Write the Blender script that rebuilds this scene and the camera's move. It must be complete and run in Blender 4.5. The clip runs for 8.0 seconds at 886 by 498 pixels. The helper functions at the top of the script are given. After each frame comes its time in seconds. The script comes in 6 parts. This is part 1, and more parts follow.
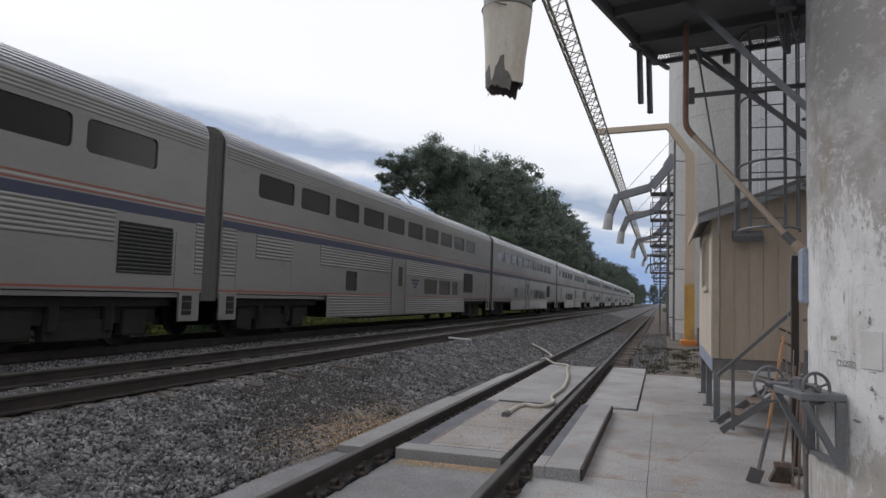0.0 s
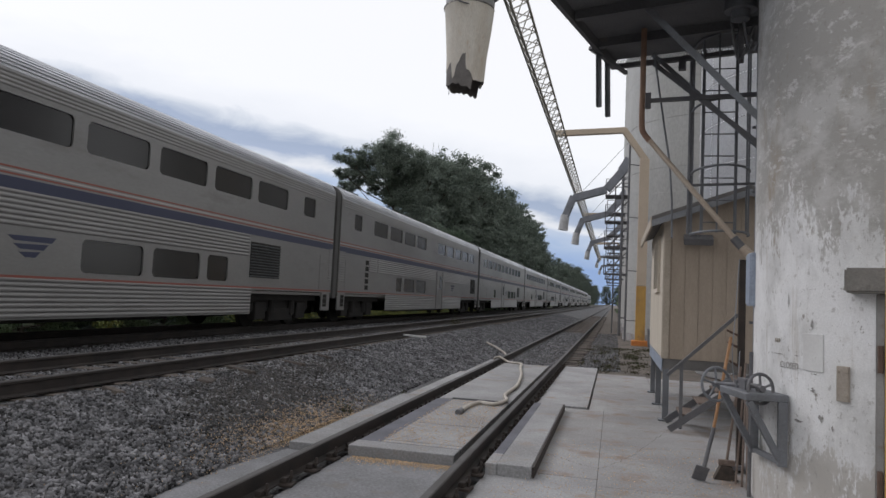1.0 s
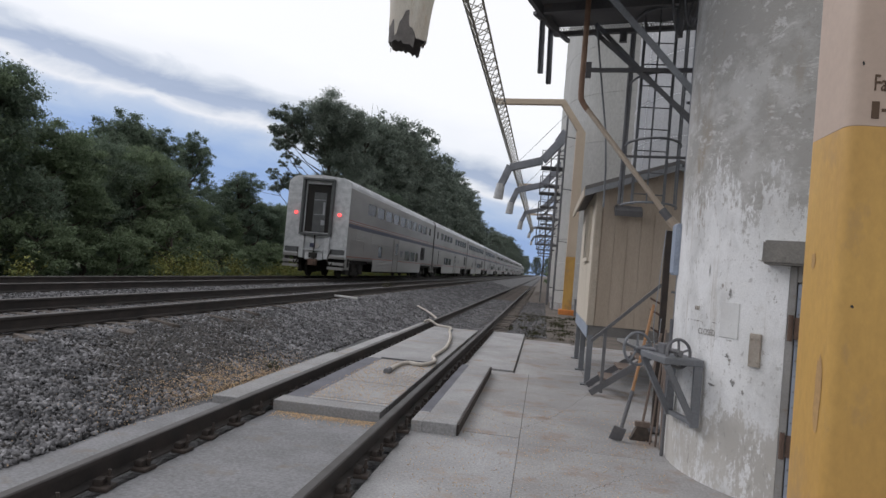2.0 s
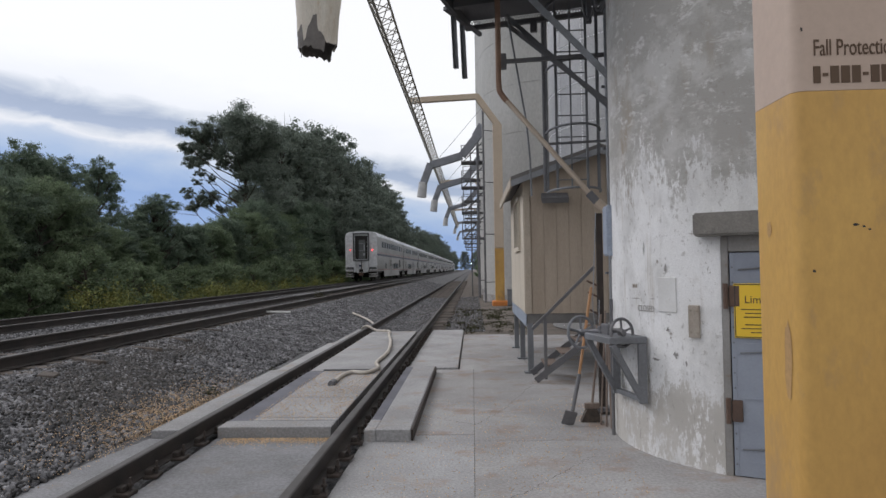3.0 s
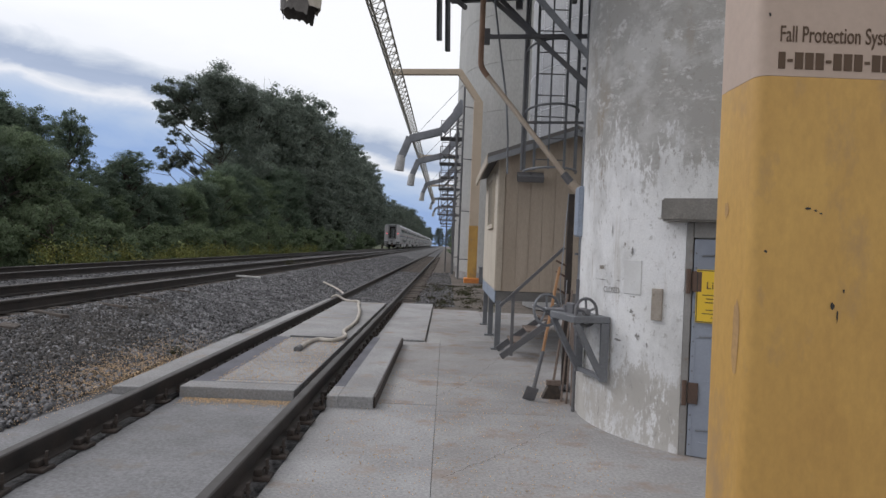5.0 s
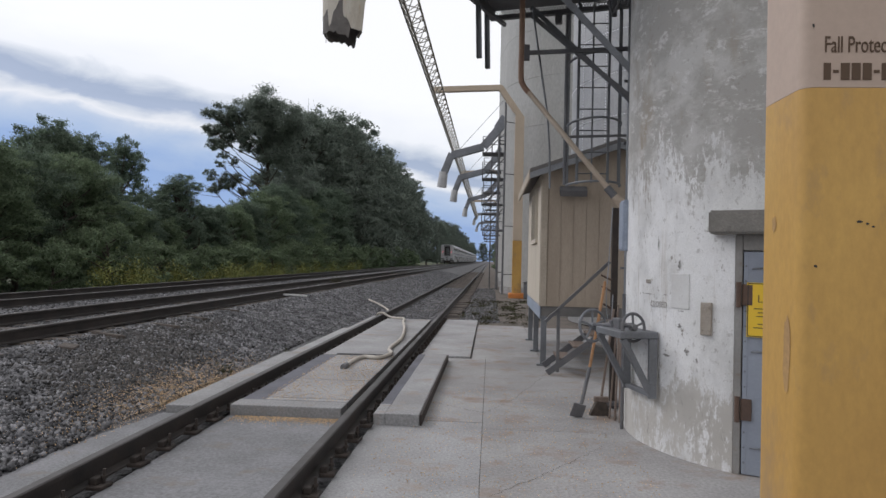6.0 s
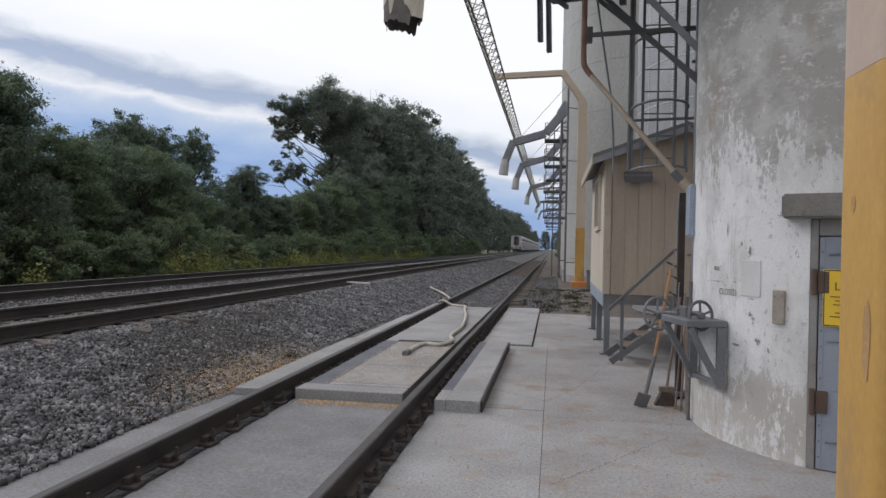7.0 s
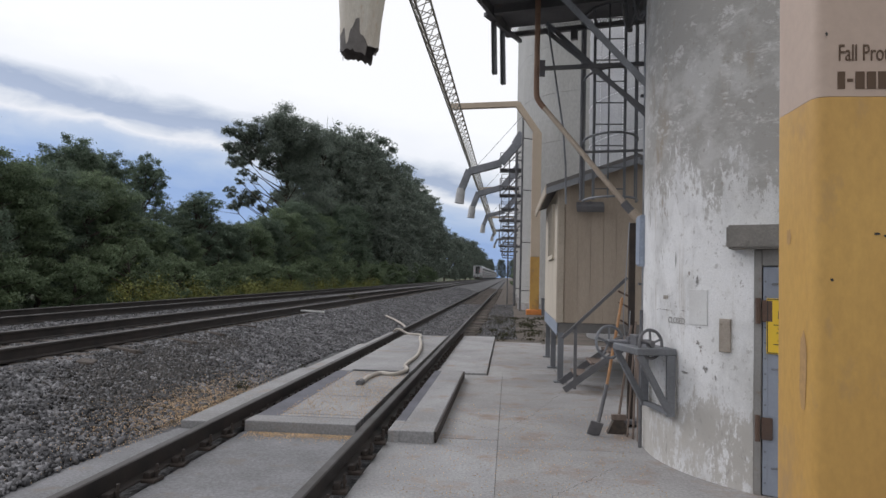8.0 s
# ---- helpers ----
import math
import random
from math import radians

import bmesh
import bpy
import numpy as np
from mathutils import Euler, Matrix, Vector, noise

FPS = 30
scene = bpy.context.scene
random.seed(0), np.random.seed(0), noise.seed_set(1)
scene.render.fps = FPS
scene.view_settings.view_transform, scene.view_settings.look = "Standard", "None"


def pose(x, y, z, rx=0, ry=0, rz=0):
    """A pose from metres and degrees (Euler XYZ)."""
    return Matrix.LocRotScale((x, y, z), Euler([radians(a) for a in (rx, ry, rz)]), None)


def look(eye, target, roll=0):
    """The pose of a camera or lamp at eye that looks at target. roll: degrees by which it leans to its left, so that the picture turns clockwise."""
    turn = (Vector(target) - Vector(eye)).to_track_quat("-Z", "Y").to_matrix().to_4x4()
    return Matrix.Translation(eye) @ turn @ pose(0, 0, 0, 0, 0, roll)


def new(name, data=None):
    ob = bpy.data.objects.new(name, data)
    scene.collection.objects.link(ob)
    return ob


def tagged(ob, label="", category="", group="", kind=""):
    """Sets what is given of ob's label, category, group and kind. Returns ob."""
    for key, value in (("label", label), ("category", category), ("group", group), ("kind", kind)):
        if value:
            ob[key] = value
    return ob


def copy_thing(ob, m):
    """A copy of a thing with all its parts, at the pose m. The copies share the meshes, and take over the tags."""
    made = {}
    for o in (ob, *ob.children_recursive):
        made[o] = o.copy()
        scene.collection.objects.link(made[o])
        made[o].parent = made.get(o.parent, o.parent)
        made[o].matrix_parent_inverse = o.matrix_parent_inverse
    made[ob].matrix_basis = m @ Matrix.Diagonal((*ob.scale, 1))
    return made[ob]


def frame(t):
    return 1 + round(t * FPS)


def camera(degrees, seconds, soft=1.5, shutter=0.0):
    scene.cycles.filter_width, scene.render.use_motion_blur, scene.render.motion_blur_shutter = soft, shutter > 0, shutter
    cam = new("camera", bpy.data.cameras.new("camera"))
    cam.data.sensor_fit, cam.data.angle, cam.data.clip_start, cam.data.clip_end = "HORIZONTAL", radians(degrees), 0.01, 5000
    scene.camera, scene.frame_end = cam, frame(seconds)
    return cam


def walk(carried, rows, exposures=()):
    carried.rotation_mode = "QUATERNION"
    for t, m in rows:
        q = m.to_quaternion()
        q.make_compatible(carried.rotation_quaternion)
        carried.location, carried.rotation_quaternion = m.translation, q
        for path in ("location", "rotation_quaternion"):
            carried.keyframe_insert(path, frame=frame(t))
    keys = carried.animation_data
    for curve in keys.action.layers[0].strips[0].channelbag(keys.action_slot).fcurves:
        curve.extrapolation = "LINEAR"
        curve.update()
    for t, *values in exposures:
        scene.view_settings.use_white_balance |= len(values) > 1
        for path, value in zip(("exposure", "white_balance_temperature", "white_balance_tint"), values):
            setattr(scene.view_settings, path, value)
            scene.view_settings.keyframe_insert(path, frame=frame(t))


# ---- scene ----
cam = camera(65.1, 8.0)
PATH = [
    (0, (0.094, -0.092, 1.746), (-0.509, 1.81, 1.884), 1.7),
    (0.2, (0.132, -0.098, 1.762), (-0.553, 1.775, 1.913), 1.6),
    (0.5, (0.109, -0.084, 1.749), (-0.605, 1.78, 1.883), 2.5),
    (0.7, (0.095, -0.125, 1.758), (-0.482, 1.784, 1.891), 1.7),
    (1, (0.084, -0.085, 1.742), (-0.399, 1.851, 1.878), 2.7),
    (1.2, (0.096, -0.1, 1.751), (-0.38, 1.838, 1.89), 3.5),
    (1.5, (0.133, -0.034, 1.706), (-0.381, 1.897, 1.793), 4.3),
    (1.8, (0.116, -0.051, 1.699), (-0.286, 1.908, 1.736), 5.8),
    (2, (0.077, -0.044, 1.672), (-0.215, 1.934, 1.722), 5.0),
    (2.2, (0.025, -0.017, 1.69), (-0.127, 1.976, 1.739), 1.5),
    (3.3, (-0.021, 0.043, 1.665), (-0.105, 2.04, 1.734), -1.0),
    (3.5, (-0.017, 0.012, 1.655), (-0.123, 2.007, 1.748), -0.1),
    (3.8, (-0.02, -0.032, 1.661), (-0.186, 1.959, 1.737), 0.8),
    (4, (-0.03, -0.029, 1.629), (-0.151, 1.966, 1.673), 2.2),
    (4.2, (-0.007, -0.03, 1.654), (-0.104, 1.968, 1.674), 2.3),
    (4.5, (-0.012, 0.018, 1.644), (-0.065, 2.017, 1.66), 3.1),
    (4.7, (-0.003, 0.025, 1.643), (-0.023, 2.025, 1.631), 2.6),
    (5.8, (0.02, -0.021, 1.633), (0.003, 1.979, 1.655), 1.7),
    (6, (0.016, 0.0, 1.655), (-0.121, 1.995, 1.686), 1.3),
    (6.2, (0.015, -0.014, 1.691), (-0.197, 1.974, 1.711), -0.8),
    (6.5, (0.001, -0.013, 1.657), (-0.282, 1.966, 1.732), 1.5),
    (6.7, (0.005, -0.036, 1.655), (-0.298, 1.941, 1.701), 0.9),
    (7, (0.027, 0.024, 1.638), (-0.286, 2.0, 1.632), 1.2),
    (7.2, (0.038, 0.022, 1.645), (-0.259, 2.0, 1.664), 1.0),
    (7.5, (0.028, 0.011, 1.633), (-0.203, 1.998, 1.662), 1.2),
    (7.7, (0.025, 0.007, 1.645), (-0.202, 1.994, 1.684), 1.2),
    (8, (0.048, 0.029, 1.648), (-0.142, 2.018, 1.725), 1.3),
]
EXPOSURES = [(0.0, 0.27), (0.5, 0.20), (1.0, 0.25), (1.5, 0.26), (2.2, 0.30), (8.0, 0.30)]
SUN_POWER, SKY_EAST, SKY_WEST = 0.8, 0.68, 1.02
CLOUD_ROLL = (0.218, -0.112, 0.969)
walk(cam, [(t, look(eye, target, roll)) for t, eye, target, roll in PATH], EXPOSURES)

# ---- light: overcast evening, brighter towards the west (-x) ----
SUN_ELEV, SUN_AZ = radians(38), radians(-62)   # azimuth from +y, negative towards -x
world = bpy.data.worlds.new("world")
scene.world = world
world.use_nodes = True
wn, wl = world.node_tree.nodes, world.node_tree.links
wn.clear()


def wnode(kind, **props):
    n = wn.new(kind)
    for k, v in props.items():
        n.inputs[k].default_value = v
    return n


sky = wn.new("ShaderNodeTexSky")
sky.sky_type, sky.sun_disc, sky.sun_elevation, sky.sun_rotation = "NISHITA", False, SUN_ELEV, SUN_AZ
sky.air_density, sky.dust_density, sky.ozone_density = 1.0, 1.0, 1.5
tc = wn.new("ShaderNodeTexCoord")
# one long cloud roll crosses the western sky: height above its line decides the tone, noise frays it
roll = wn.new("ShaderNodeVectorMath"); roll.operation = "DOT_PRODUCT"
roll.inputs[1].default_value = CLOUD_ROLL
wl.new(tc.outputs["Generated"], roll.inputs[0])


def cloud_noise(scale, stretch, detail, amount):
    mp = wn.new("ShaderNodeMapping")
    mp.inputs["Scale"].default_value = stretch
    wl.new(tc.outputs["Generated"], mp.inputs[0])
    cn = wnode("ShaderNodeTexNoise", Scale=scale, Detail=detail, Roughness=0.58, Distortion=0.4)
    wl.new(mp.outputs[0], cn.inputs["Vector"])
    ma = wn.new("ShaderNodeMath"); ma.operation = "MULTIPLY_ADD"
    ma.inputs[1].default_value, ma.inputs[2].default_value = amount, -amount / 2
    wl.new(cn.outputs[0], ma.inputs[0])
    return ma.outputs[0]


height_ = roll.outputs["Value"]
for extra in (cloud_noise(3.0, (1, 1, 3.2), 3.0, 0.075), cloud_noise(9.0, (1, 1, 2.6), 6.0, 0.055)):
    ad = wn.new("ShaderNodeMath"); ad.operation = "ADD"
    wl.new(height_, ad.inputs[0]); wl.new(extra, ad.inputs[1])
    height_ = ad.outputs[0]
sr = wn.new("ShaderNodeMapRange")
sr.inputs[1].default_value, sr.inputs[2].default_value = -0.20, 0.20
wl.new(height_, sr.inputs[0])
ramp = wn.new("ShaderNodeValToRGB")
els = ramp.color_ramp.elements
els[0].position, els[0].color = 0.0, (0.42, 0.54, 0.78, 1)
els[1].position, els[1].color = 1.0, (0.90, 0.90, 0.925, 1)
for p_, c_ in ((0.20, (0.25, 0.37, 0.64)), (0.29, (0.24, 0.355, 0.62)), (0.35, (0.35, 0.45, 0.65)), (0.40, (0.47, 0.54, 0.68)), (0.433, (0.74, 0.75, 0.80)), (0.455, (0.62, 0.65, 0.72)),
               (0.48, (0.36, 0.42, 0.56)), (0.515, (0.335, 0.395, 0.53)), (0.55, (0.58, 0.62, 0.70)), (0.59, (0.80, 0.815, 0.865)), (0.70, (0.89, 0.895, 0.93))):
    el = els.new(p_); el.color = (*c_, 1)
wl.new(sr.outputs[0], ramp.inputs[0])
# the cloud is brighter round the hidden sun in the west, dull in the east
wd = wn.new("ShaderNodeVectorMath"); wd.operation = "DOT_PRODUCT"
wd.inputs[1].default_value = (math.sin(SUN_AZ), math.cos(SUN_AZ), 0.35)
wl.new(tc.outputs["Generated"], wd.inputs[0])
wr = wn.new("ShaderNodeMapRange"); wr.interpolation_type = "SMOOTHSTEP"
for k_, v_ in enumerate((-0.75, 0.55, SKY_EAST, SKY_WEST)):
    wr.inputs[k_ + 1].default_value = v_
wl.new(wd.outputs["Value"], wr.inputs[0])
bg_cloud = wnode("ShaderNodeBackground", Strength=1.0)
wl.new(wr.outputs[0], bg_cloud.inputs[1])
wl.new(ramp.outputs[0], bg_cloud.inputs[0])
bg_sky = wnode("ShaderNodeBackground", Strength=0.05)
wl.new(sky.outputs[0], bg_sky.inputs[0])
ws = wn.new("ShaderNodeMixShader"); ws.inputs[0].default_value = 0.85
wl.new(bg_sky.outputs[0], ws.inputs[1]); wl.new(bg_cloud.outputs[0], ws.inputs[2])
wo = wn.new("ShaderNodeOutputWorld")
wl.new(ws.outputs[0], wo.inputs[0])

sun = new("sun", bpy.data.lights.new("sun", "SUN"))
sun.data.energy, sun.data.angle, sun.data.color = SUN_POWER, radians(25), (0.985, 0.965, 1.0)
sd = Vector((math.sin(SUN_AZ) * math.cos(SUN_ELEV), math.cos(SUN_AZ) * math.cos(SUN_ELEV), math.sin(SUN_ELEV)))
sun.matrix_world = look(sd * 60, (0, 0, 0))


# ---- materials ----
def surf(name, c1, c2, rough=0.8, metal=0.0, big=0.6, fine=30.0, bump=0.25, c3=None, spots=0.62, rand=0.0, island=0.0, stretch=(1, 1, 1), dist=0.01, spec=0.5, grain_=0.3):
    """Two-scale surface: broad blotches from c1 to c2, fine grain, sparse stains of c3, relief."""
    m = bpy.data.materials.new(name)
    m.use_nodes = True
    n, l = m.node_tree.nodes, m.node_tree.links
    b = n["Principled BSDF"]
    b.inputs["Metallic"].default_value = metal
    b.inputs["Specular IOR Level"].default_value = spec
    t = n.new("ShaderNodeTexCoord")
    mapn = n.new("ShaderNodeMapping"); mapn.inputs["Scale"].default_value = stretch
    l.new(t.outputs["Object"], mapn.inputs[0])

    def ns(scale, detail=4.0, rough_=0.6):
        k = n.new("ShaderNodeTexNoise")
        k.inputs["Scale"].default_value, k.inputs["Detail"].default_value, k.inputs["Roughness"].default_value = scale, detail, rough_
        l.new(mapn.outputs[0], k.inputs["Vector"])
        return k

    def mix(fac, a, c, mode="MIX"):
        k = n.new("ShaderNodeMix"); k.data_type = "RGBA"; k.blend_type = mode
        for sock, v in ((k.inputs[0], fac), (k.inputs[6], a), (k.inputs[7], c)):
            if isinstance(v, (int, float)):
                sock.default_value = v
            elif isinstance(v, tuple):
                sock.default_value = (*v, 1)
            else:
                l.new(v, sock)
        return k.outputs[2]

    def ramp(src, a, c):
        k = n.new("ShaderNodeMapRange")
        k.inputs[1].default_value, k.inputs[2].default_value = a, c
        l.new(src, k.inputs[0])
        return k.outputs[0]

    nb, nf = ns(big), ns(fine, 3.0)
    col = mix(ramp(nb.outputs[0], 0.35, 0.65), c1, c2)
    grain = ramp(nf.outputs[0], 0.25, 0.75)
    gm = n.new("ShaderNodeMath"); gm.operation = "MULTIPLY_ADD"; gm.inputs[1].default_value, gm.inputs[2].default_value = grain_, 1 - grain_ / 2
    l.new(grain, gm.inputs[0])
    g3 = n.new("ShaderNodeCombineColor")
    for i in range(3):
        l.new(gm.outputs[0], g3.inputs[i])
    col = mix(1.0, col, g3.outputs[0], "MULTIPLY")
    if c3:
        nsn = ns(big * 2.7, 6.0, 0.65)
        col = mix(ramp(nsn.outputs[0], spots, spots + 0.16), col, c3)
    if rand or island:
        if island:
            src = n.new("ShaderNodeNewGeometry").outputs["Random Per Island"]
            amt = island
        else:
            src = n.new("ShaderNodeObjectInfo").outputs["Random"]
            amt = rand
        k = n.new("ShaderNodeMapRange")
        k.inputs[3].default_value, k.inputs[4].default_value = 1 - amt, 1 + amt
        l.new(src, k.inputs[0])
        hsv = n.new("ShaderNodeHueSaturation")
        l.new(k.outputs[0], hsv.inputs["Value"]); l.new(col, hsv.inputs["Color"])
        col = hsv.outputs[0]
    l.new(col, b.inputs["Base Color"])
    rr = n.new("ShaderNodeMapRange")
    rr.inputs[3].default_value, rr.inputs[4].default_value = max(0.02, rough - 0.12), min(1, rough + 0.1)
    l.new(nb.outputs[0], rr.inputs[0]); l.new(rr.outputs[0], b.inputs["Roughness"])
    if bump:
        bp = n.new("ShaderNodeBump"); bp.inputs["Strength"].default_value, bp.inputs["Distance"].default_value = bump, dist
        l.new(nf.outputs[0], bp.inputs["Height"]); l.new(bp.outputs[0], b.inputs["Normal"])
    return m


def plain(name, c, rough=0.5, metal=0.0, glow=0.0):
    m = bpy.data.materials.new(name)
    m.use_nodes = True
    b = m.node_tree.nodes["Principled BSDF"]
    b.inputs["Base Color"].default_value, b.inputs["Roughness"].default_value, b.inputs["Metallic"].default_value = (*c, 1), rough, metal
    if glow:
        b.inputs["Emission Color"].default_value, b.inputs["Emission Strength"].default_value = (*c, 1), glow
    return m


M = {}
M["concrete"] = surf("concrete", (0.340, 0.334, 0.334), (0.245, 0.237, 0.234), 0.9, big=0.7, fine=38, bump=0.4, c3=(0.255, 0.195, 0.155), spots=0.525, rand=0.08, grain_=0.5)
# Darker concrete for the slabs between and left of the rails, y below 7.
M["concrete_dark"] = surf("concrete_dark", (0.245, 0.246, 0.258), (0.180, 0.180, 0.187), 0.9, big=1.1, fine=42, bump=0.5, c3=(0.20, 0.172, 0.150), spots=0.58, rand=0.10, grain_=0.6)
M["stone_oily"] = surf("stone_oily", (0.030, 0.027, 0.025), (0.060, 0.054, 0.050), 0.7, big=3, fine=80, bump=0.2, island=0.8)
M["concrete_pad"] = surf("concrete_pad", (0.350, 0.349, 0.356), (0.262, 0.258, 0.259), 0.9, big=0.9, fine=42, bump=0.45, c3=(0.30, 0.245, 0.20), spots=0.56, rand=0.10, grain_=0.55)
M["rail"] = surf("rail", (0.026, 0.023, 0.022), (0.052, 0.042, 0.038), 0.7, metal=0.1, big=3, fine=60, bump=0.15)
M["railtop"] = surf("railtop", (0.075, 0.070, 0.070), (0.050, 0.044, 0.042), 0.6, metal=0.2, big=2, fine=60, bump=0.05)
M["clip"] = surf("clip", (0.034, 0.028, 0.025), (0.058, 0.044, 0.037), 0.8, metal=0.1, big=8, fine=90, bump=0.3)
M["tie"] = surf("tie", (0.075, 0.062, 0.055), (0.13, 0.11, 0.095), 0.95, big=3, fine=40, bump=0.5, stretch=(1, 6, 1), rand=0.3)
M["ballast"] = surf("ballast", (0.070, 0.070, 0.073), (0.150, 0.149, 0.154), 0.95, big=1.1, fine=17, bump=1.0, c3=(0.055, 0.048, 0.043), spots=0.56, dist=0.06, grain_=0.9)
M["stone"] = surf("stone", (0.074, 0.074, 0.079), (0.200, 0.198, 0.206), 0.9, big=3, fine=80, bump=0.2, c3=(0.065, 0.058, 0.053), spots=0.54, island=0.85)
M["kernel"] = surf("kernel", (0.68, 0.49, 0.30), (0.55, 0.37, 0.21), 0.7, big=8, fine=100, bump=0.0, island=0.35)
M["dirt"] = surf("dirt", (0.150, 0.125, 0.105), (0.085, 0.072, 0.062), 0.95, big=0.9, fine=18, bump=0.8, c3=(0.26, 0.22, 0.185), spots=0.60, dist=0.04)
M["meadow"] = surf("meadow", (0.045, 0.06, 0.025), (0.08, 0.085, 0.04), 0.95, big=0.4, fine=8, bump=0.8, dist=0.1)
M["steel_dark"] = surf("steel_dark", (0.125, 0.126, 0.138), (0.175, 0.172, 0.176), 0.65, metal=0.2, big=2, fine=50, bump=0.12, c3=(0.14, 0.09, 0.065), spots=0.66)
M["steel_grey"] = surf("steel_grey", (0.215, 0.225, 0.245), (0.160, 0.165, 0.175), 0.6, metal=0.3, big=2, fine=60, bump=0.1, c3=(0.13, 0.08, 0.055), spots=0.66)
M["galv"] = surf("galv", (0.34, 0.35, 0.37), (0.26, 0.27, 0.29), 0.5, metal=0.5, big=3, fine=60, bump=0.08, c3=(0.2, 0.15, 0.11), spots=0.68)
M["deck_steel"] = surf("deck_steel", (0.10, 0.102, 0.11), (0.15, 0.15, 0.155), 0.75, metal=0.2, big=1.2, fine=40, bump=0.2, c3=(0.18, 0.13, 0.095), spots=0.64)
M["beige_pipe"] = surf("beige_pipe", (0.50, 0.42, 0.34), (0.44, 0.35, 0.27), 0.6, big=2, fine=60, bump=0.1, c3=(0.2, 0.10, 0.06), spots=0.62)
M["rust_pipe"] = surf("rust_pipe", (0.22, 0.13, 0.09), (0.30, 0.19, 0.13), 0.75, big=3, fine=60, bump=0.2, c3=(0.12, 0.06, 0.04), spots=0.6)
M["yellow"] = surf("yellow", (0.600, 0.360, 0.100), (0.485, 0.278, 0.078), 0.55, big=2.0, fine=55, bump=0.05, c3=(0.400, 0.255, 0.115), spots=0.55, grain_=0.16, stretch=(1, 1, 0.5))
M["post_beige"] = surf("post_beige", (0.54, 0.42, 0.345), (0.48, 0.37, 0.30), 0.6, big=1.3, fine=40, bump=0.03, c3=(0.40, 0.31, 0.25), spots=0.66, grain_=0.10)
M["post_far"] = surf("post_far", (0.58, 0.475, 0.37), (0.52, 0.42, 0.32), 0.6, big=1.0, fine=40, bump=0.06, c3=(0.42, 0.28, 0.16), spots=0.66)
M["orange"] = surf("orange", (0.75, 0.28, 0.07), (0.62, 0.22, 0.06), 0.7, big=3, fine=40, bump=0.1)
M["truss"] = surf("truss", (0.44, 0.42, 0.37), (0.37, 0.35, 0.31), 0.6, metal=0.2, big=2, fine=40, bump=0.05)
M["silo_far"] = surf("silo_far", (0.455, 0.448, 0.432), (0.385, 0.378, 0.36), 0.9, big=0.3, fine=12, bump=0.25, c3=(0.38, 0.365, 0.34), spots=0.6, stretch=(1, 1, 0.45), dist=0.03, grain_=0.25)
M["bin"] = surf("bin", (0.40, 0.40, 0.40), (0.32, 0.32, 0.325), 0.55, metal=0.4, big=0.5, fine=20, bump=0.1)
M["bolt"] = plain("bolt", (0.75, 0.75, 0.77), 0.4, 0.3)
# Hut plywood in two tones: gable colour holds its shade, long wall is lit.
M["siding"] = surf("siding", (0.45, 0.375, 0.30), (0.40, 0.33, 0.262), 0.8, big=1.4, fine=40, bump=0.2, stretch=(4, 4, 0.5), c3=(0.31, 0.25, 0.20), spots=0.68, grain_=0.25)
M["siding_lit"] = surf("siding_lit", (0.60, 0.54, 0.45), (0.52, 0.46, 0.38), 0.8, big=1.4, fine=40, bump=0.15, stretch=(4, 4, 0.5))
M["trim"] = surf("trim", (0.50, 0.43, 0.35), (0.42, 0.36, 0.29), 0.75, big=3, fine=50, bump=0.1)
M["skirt"] = surf("skirt", (0.16, 0.155, 0.15), (0.22, 0.21, 0.20), 0.85, big=3, fine=50, bump=0.2)
M["shingle"] = surf("shingle", (0.16, 0.15, 0.145), (0.22, 0.21, 0.20), 0.9, big=3, fine=50, bump=0.3)
M["white_paint"] = surf("white_paint", (0.66, 0.66, 0.655), (0.58, 0.575, 0.565), 0.8, big=3, fine=50, bump=0.03, c3=(0.42, 0.39, 0.35), spots=0.62, grain_=0.1)
M["door_grey"] = surf("door_grey", (0.30, 0.33, 0.39), (0.25, 0.275, 0.33), 0.5, big=2, fine=50, bump=0.03, c3=(0.20, 0.17, 0.15), spots=0.66, grain_=0.1)
M["jamb"] = surf("jamb", (0.30, 0.29, 0.28), (0.23, 0.22, 0.21), 0.85, big=3, fine=60, bump=0.1, c3=(0.20, 0.14, 0.10), spots=0.6, grain_=0.2)
M["lintel"] = surf("lintel", (0.25, 0.235, 0.215), (0.19, 0.18, 0.165), 0.95, big=3, fine=60, bump=0.5, c3=(0.14, 0.13, 0.12), spots=0.6)
M["rust"] = surf("rust", (0.090, 0.060, 0.048), (0.135, 0.085, 0.062), 0.85, big=6, fine=80, bump=0.3)
M["plate_tan"] = surf("plate_tan", (0.38, 0.34, 0.29), (0.30, 0.26, 0.22), 0.8, big=6, fine=80, bump=0.2)
M["sign_yellow"] = plain("sign_yellow", (0.82, 0.54, 0.04), 0.45)
M["black"] = plain("black", (0.025, 0.024, 0.024), 0.6)
M["wear"] = surf("wear", (0.46, 0.28, 0.115), (0.40, 0.245, 0.11), 0.7, big=5, fine=60, bump=0.02)
M["stencil"] = surf("stencil", (0.26, 0.245, 0.23), (0.36, 0.345, 0.33), 0.85, big=14, fine=60, bump=0.0)
M["ink"] = plain("ink", (0.10, 0.06, 0.035), 0.7)
M["blue_box"] = surf("blue_box", (0.33, 0.38, 0.47), (0.27, 0.31, 0.38), 0.55, big=4, fine=50, bump=0.05)
